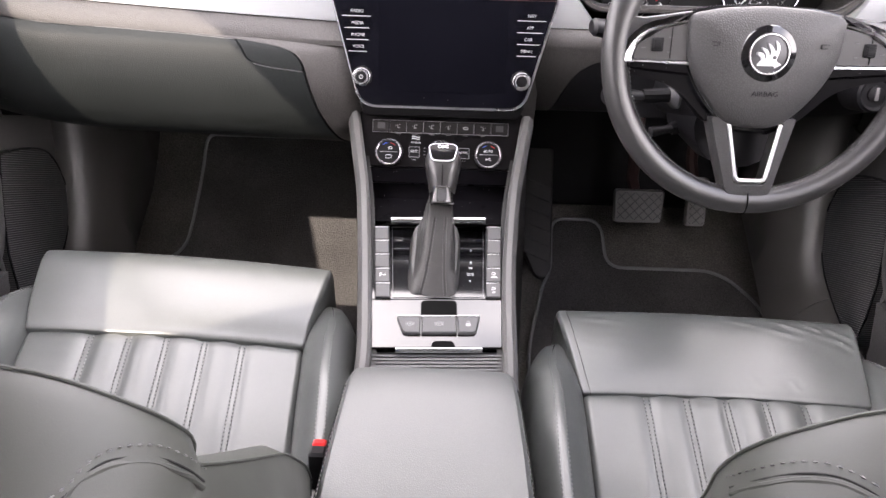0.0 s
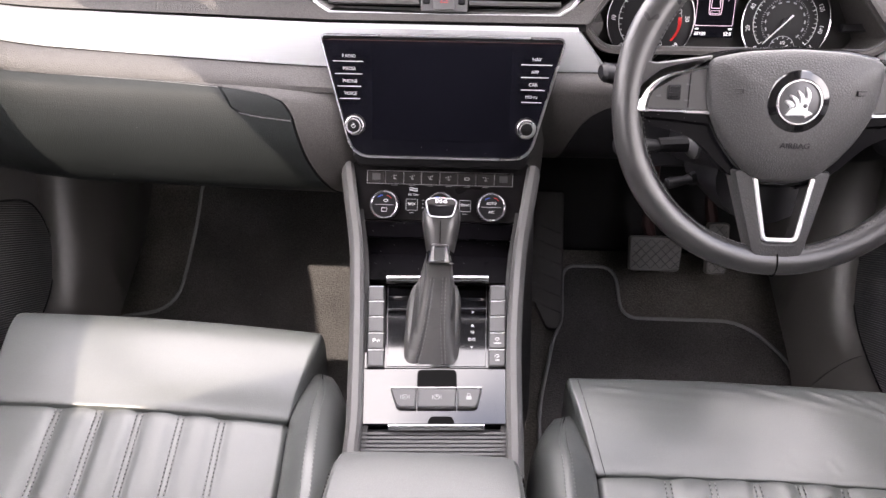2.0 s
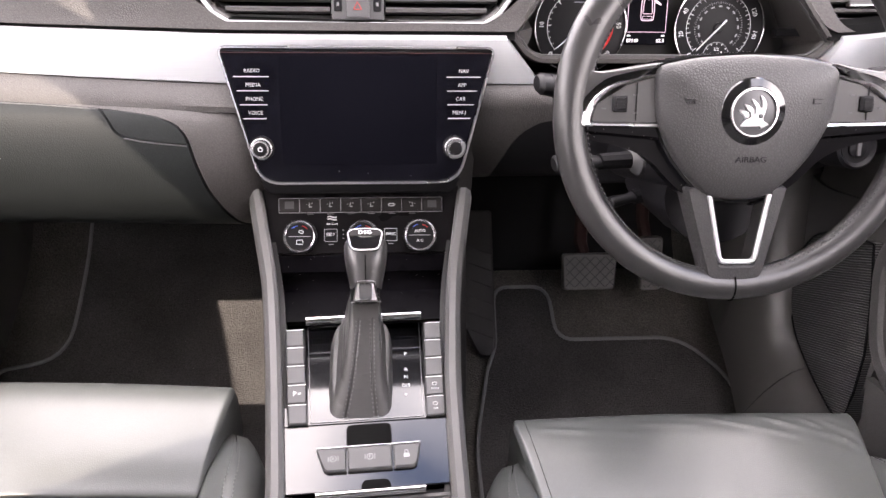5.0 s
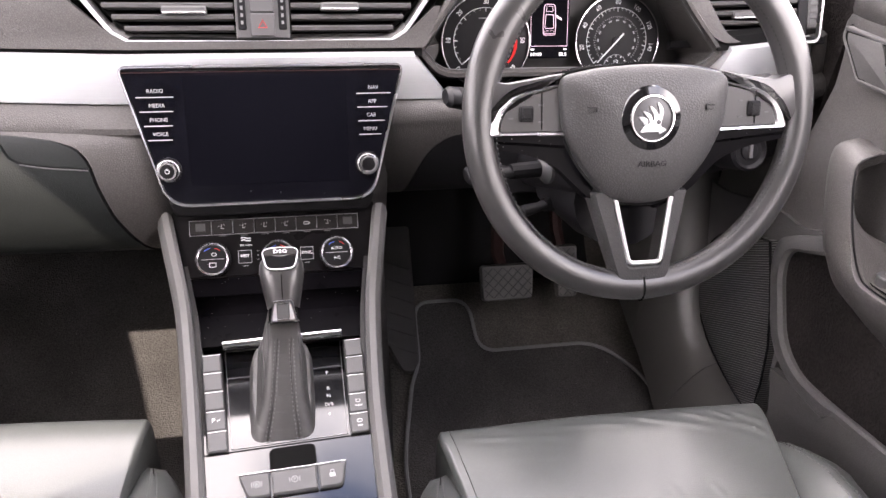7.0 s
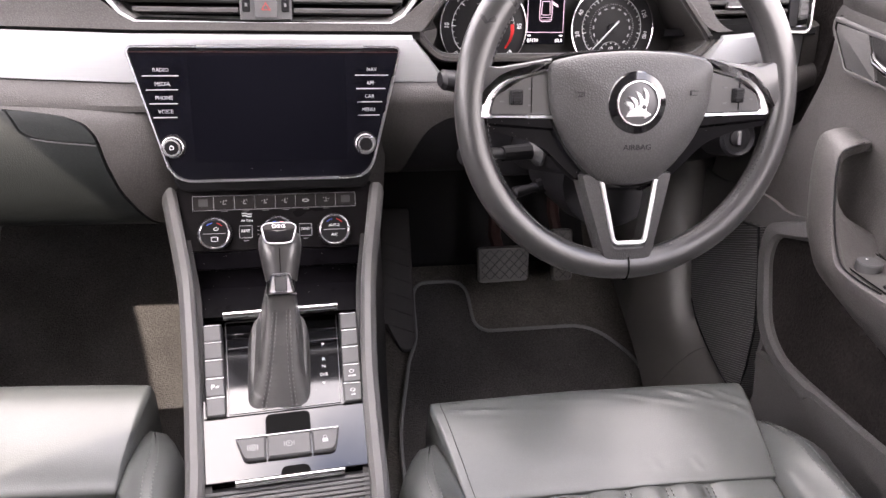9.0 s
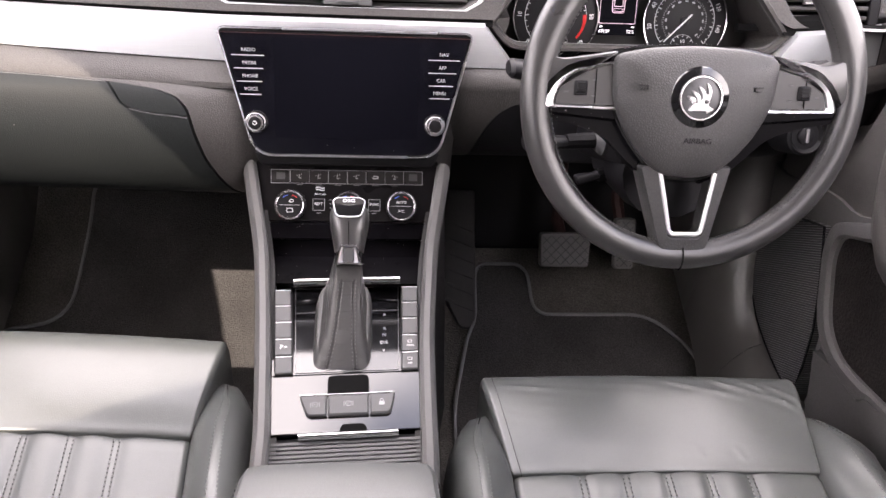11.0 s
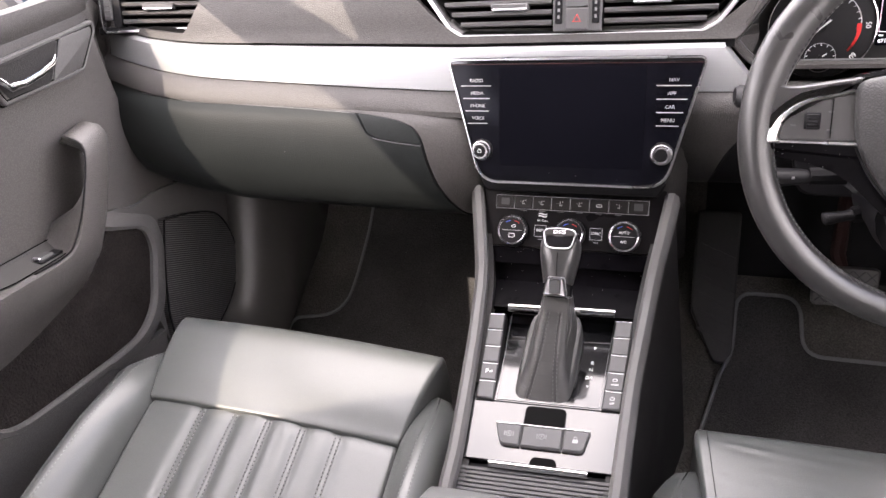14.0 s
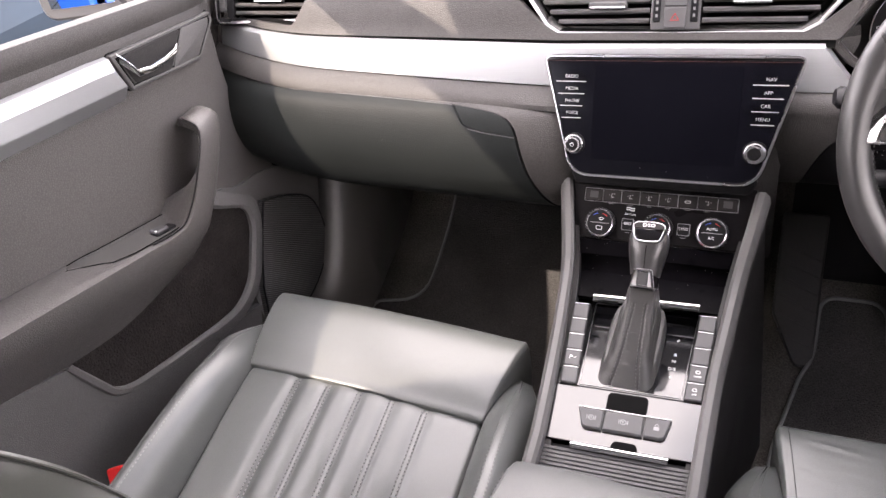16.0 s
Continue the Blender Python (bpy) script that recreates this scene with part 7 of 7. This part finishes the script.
rest = thing("footrest", (0.19, 1.30, 0.05), "black ribbed rubber footrest beside the console", "footrest")
FM = Matrix.Translation((0.195, 1.225, 0.052)) @ Matrix.Rotation(radians(40), 4, "X")
fo = [(0.0, -0.002), (0.024, -0.004), (0.030, 0.02), (0.034, 0.28), (-0.045, 0.28), (-0.045, 0.09)]
part("plate", prism(FM, rounded(fo, 0.008), -0.02, 0.008, 0.004), REST_RUBBER, rest)
for k in range(6):
    part("rib", prism(FM, rounded([(-0.034, 0.055 + 0.032 * k), (0.028, 0.030 + 0.032 * k), (0.028, 0.036 + 0.032 * k), (-0.034, 0.061 + 0.032 * k)], 0.001), 0.006, 0.0105, 0.001), REST_RUBBER, rest)


# dark sheet added over the carpet in place of the shade behind the pedals
pad = [[(x, y, ground_z(y) + 0.010) for x in [lerp(0.165, 0.60, i / 8) for i in range(9)]] for y in [lerp(1.385, 1.60, k / 10) for k in range(11)]]
solo("toe_shade_sheet", thick(pad, (0, 0, -0.006)), KNEE_SHADE, "matt black sheet standing in for the shade behind the pedals", "toe board", "structure")


def pedal(name, m, w, h, label, arm_to):
    """A pedal with a diamond-ribbed rubber pad."""
    p = thing(name, m.translation, label, "pedal", "pedals")
    o = rounded([(-w * 0.98, -h), (w * 0.90, -h), (w, h), (-w, h)], 0.008)
    part("pad", prism(m, o, -0.012, 0.003, 0.003), PEDAL, p)
    part("backing", prism(m, inset(o, 0.003), -0.018, -0.012, 0.001), STEEL, p)
    lines = []
    step = 0.0185
    k = -int((w + h) / step) - 1
    while k * step < w + h:
        for q in (1, -1):
            c = k * step
            pts = []
            for x in (-w + 0.006, w - 0.006):
                y = q * x + c
                pts.append(Vector((x, y)))
            a, b = pts
            t0, t1 = 0.0, 1.0
            dy = b.y - a.y
            lo, hi = (-h + 0.006 - a.y) / dy, (h - 0.006 - a.y) / dy
            t0, t1 = max(t0, min(lo, hi)), min(t1, max(lo, hi))
            if t1 - t0 > 0.05:
                lines.append((a.lerp(b, t0), a.lerp(b, t1)))
        k += 1
    for a, b in lines:
        part("rib", tube([m @ Vector((*a, 0.0028)), m @ Vector((*b, 0.0028))], 0.0011, 5), RUBBER, p)
    part("arm", tube([m @ Vector((0, h * 0.2, -0.018)), m @ Vector((-0.012, h * 1.6, -0.020)), arm_to], 0.012, 8), RUST, p, "red-brown painted lever")
    return p


pedal("brake_pedal", plane((0.388, 1.270, 0.212), 32), 0.050, 0.033, "rubber brake pedal with diamond-pattern ribs", (0.40, 1.50, 0.48))
pedal("accelerator_pedal", plane((0.512, 1.300, 0.205), 30), 0.021, 0.050, "narrow accelerator pedal with ribbed rubber pad", (0.52, 1.50, 0.40))

# ---- outside the passenger's window ----
mirror = thing("door_mirror", (-0.90, 1.05, 0.78), "black door mirror seen through the passenger's window", "door mirror")
MM = Matrix.Translation((-1.000, 1.105, 0.830)) @ Matrix.Rotation(radians(14), 4, "Z") @ plane((0, 0, 0), 0).to_3x3().to_4x4()
mo = rounded([(-0.095, -0.072), (0.080, -0.072), (0.092, 0.06), (-0.085, 0.06)], 0.03, 6)
part("shell", loft([[MM @ Vector((*p, h)) for p in o] for o, h in ((inset(mo, 0.05), -0.10), (inset(mo, 0.02), -0.075), (inset(mo, 0.003), -0.03), (mo, 0.0), (inset(mo, 0.006), 0.006))]), SILL, mirror)
part("glass", prism(MM, inset(mo, 0.022), 0.0, 0.0075, 0.001), MIRROR, mirror, "mirror glass reflecting a blue car")
part("foot", tube([(-0.90, 1.10, 0.82), (-0.84, 1.07, 0.78)], 0.022, 10), BLACK, mirror)


def parked_car(y0, paint, label):
    """A car standing alongside: its side, glass, wheels and door gaps."""
    c = thing("parked_car", (-2.6, y0 + 1.6, -0.34), label, "car", "parked cars")
    rows = []
    for y in (-0.8, -0.7, -0.2, 0.6, 1.6, 2.6, 3.3, 3.8):
        tap = 0.10 * max(0, (y - 2.6) / 1.2) ** 2
        low = 0.0 if y > -0.75 else 0.10
        rows.append([(-1.86 - a - tap - low, y0 + y, z) for a, z in ((0.06, -0.14), (0.0, 0.05), (-0.02, 0.25), (0.0, 0.45), (0.03, 0.56), (0.10, 0.62), (0.6, 0.66), (1.5, 0.66))])
    part("body", thick(rows, (0, 0, -0.05)), paint, c)
    for y in (-0.82, 3.82):
        part("bumper", box(-3.36, -1.98, y0 + y - 0.06, y0 + y + 0.06, -0.12, 0.58, 0.05), paint, c)
    rows = [[(-1.99 - a, y0 + y, z) for a, z in ((0.0, 0.60), (0.14, 0.85), (0.30, 1.05), (0.9, 1.10))] for y in (-0.8, 0.2, 1.2, 1.9)]
    part("glasshouse", thick(rows, (0, 0, -0.03)), PIANO, c)
    for y in (0.1, 2.9):
        wm = Matrix.Translation((-1.90, y0 + y, -0.03)) @ Matrix.Rotation(radians(90), 4, "Y")
        w = part("wheel", lathe(wm, 0, 0, [(0.31, -0.10), (0.31, 0.06), (0.27, 0.075), (0.20, 0.06)], 28), RUBBER, c)
        part("rim", lathe(wm, 0, 0, [(0.20, 0.0), (0.20, 0.062), (0.06, 0.05)], 24), SATIN, w)
    for y in (0.75, 1.75):
        part("door_gap", tube([(-1.862, y0 + y, 0.05), (-1.842, y0 + y, 0.25), (-1.862, y0 + y, 0.45), (-1.892, y0 + y, 0.56)], 0.006, 6), VOID, c)
    return c


parked_car(0.0, PAINT, "dark slate-blue car parked alongside, seen through the window")
parked_car(-5.2, BLUEPAINT, "bright blue parked car seen in the door mirror")

# ---- seat adjuster by the door ----
tab = thing("seat_release_tab", (-0.60, 0.50, 0.30), "red seat release tab beside the passenger seat's outer bolster", "seat release")
part("tab", prism(Matrix.Translation((-0.634, 0.520, 0.352)) @ Matrix.Rotation(radians(60), 4, "Z") @ plane((0, 0, 0), 40).to_3x3().to_4x4(), rounded([(-0.020, -0.05), (0.012, -0.05), (0.016, 0.004), (-0.006, 0.010)], 0.005), -0.008, 0.004, 0.002), RED, tab)
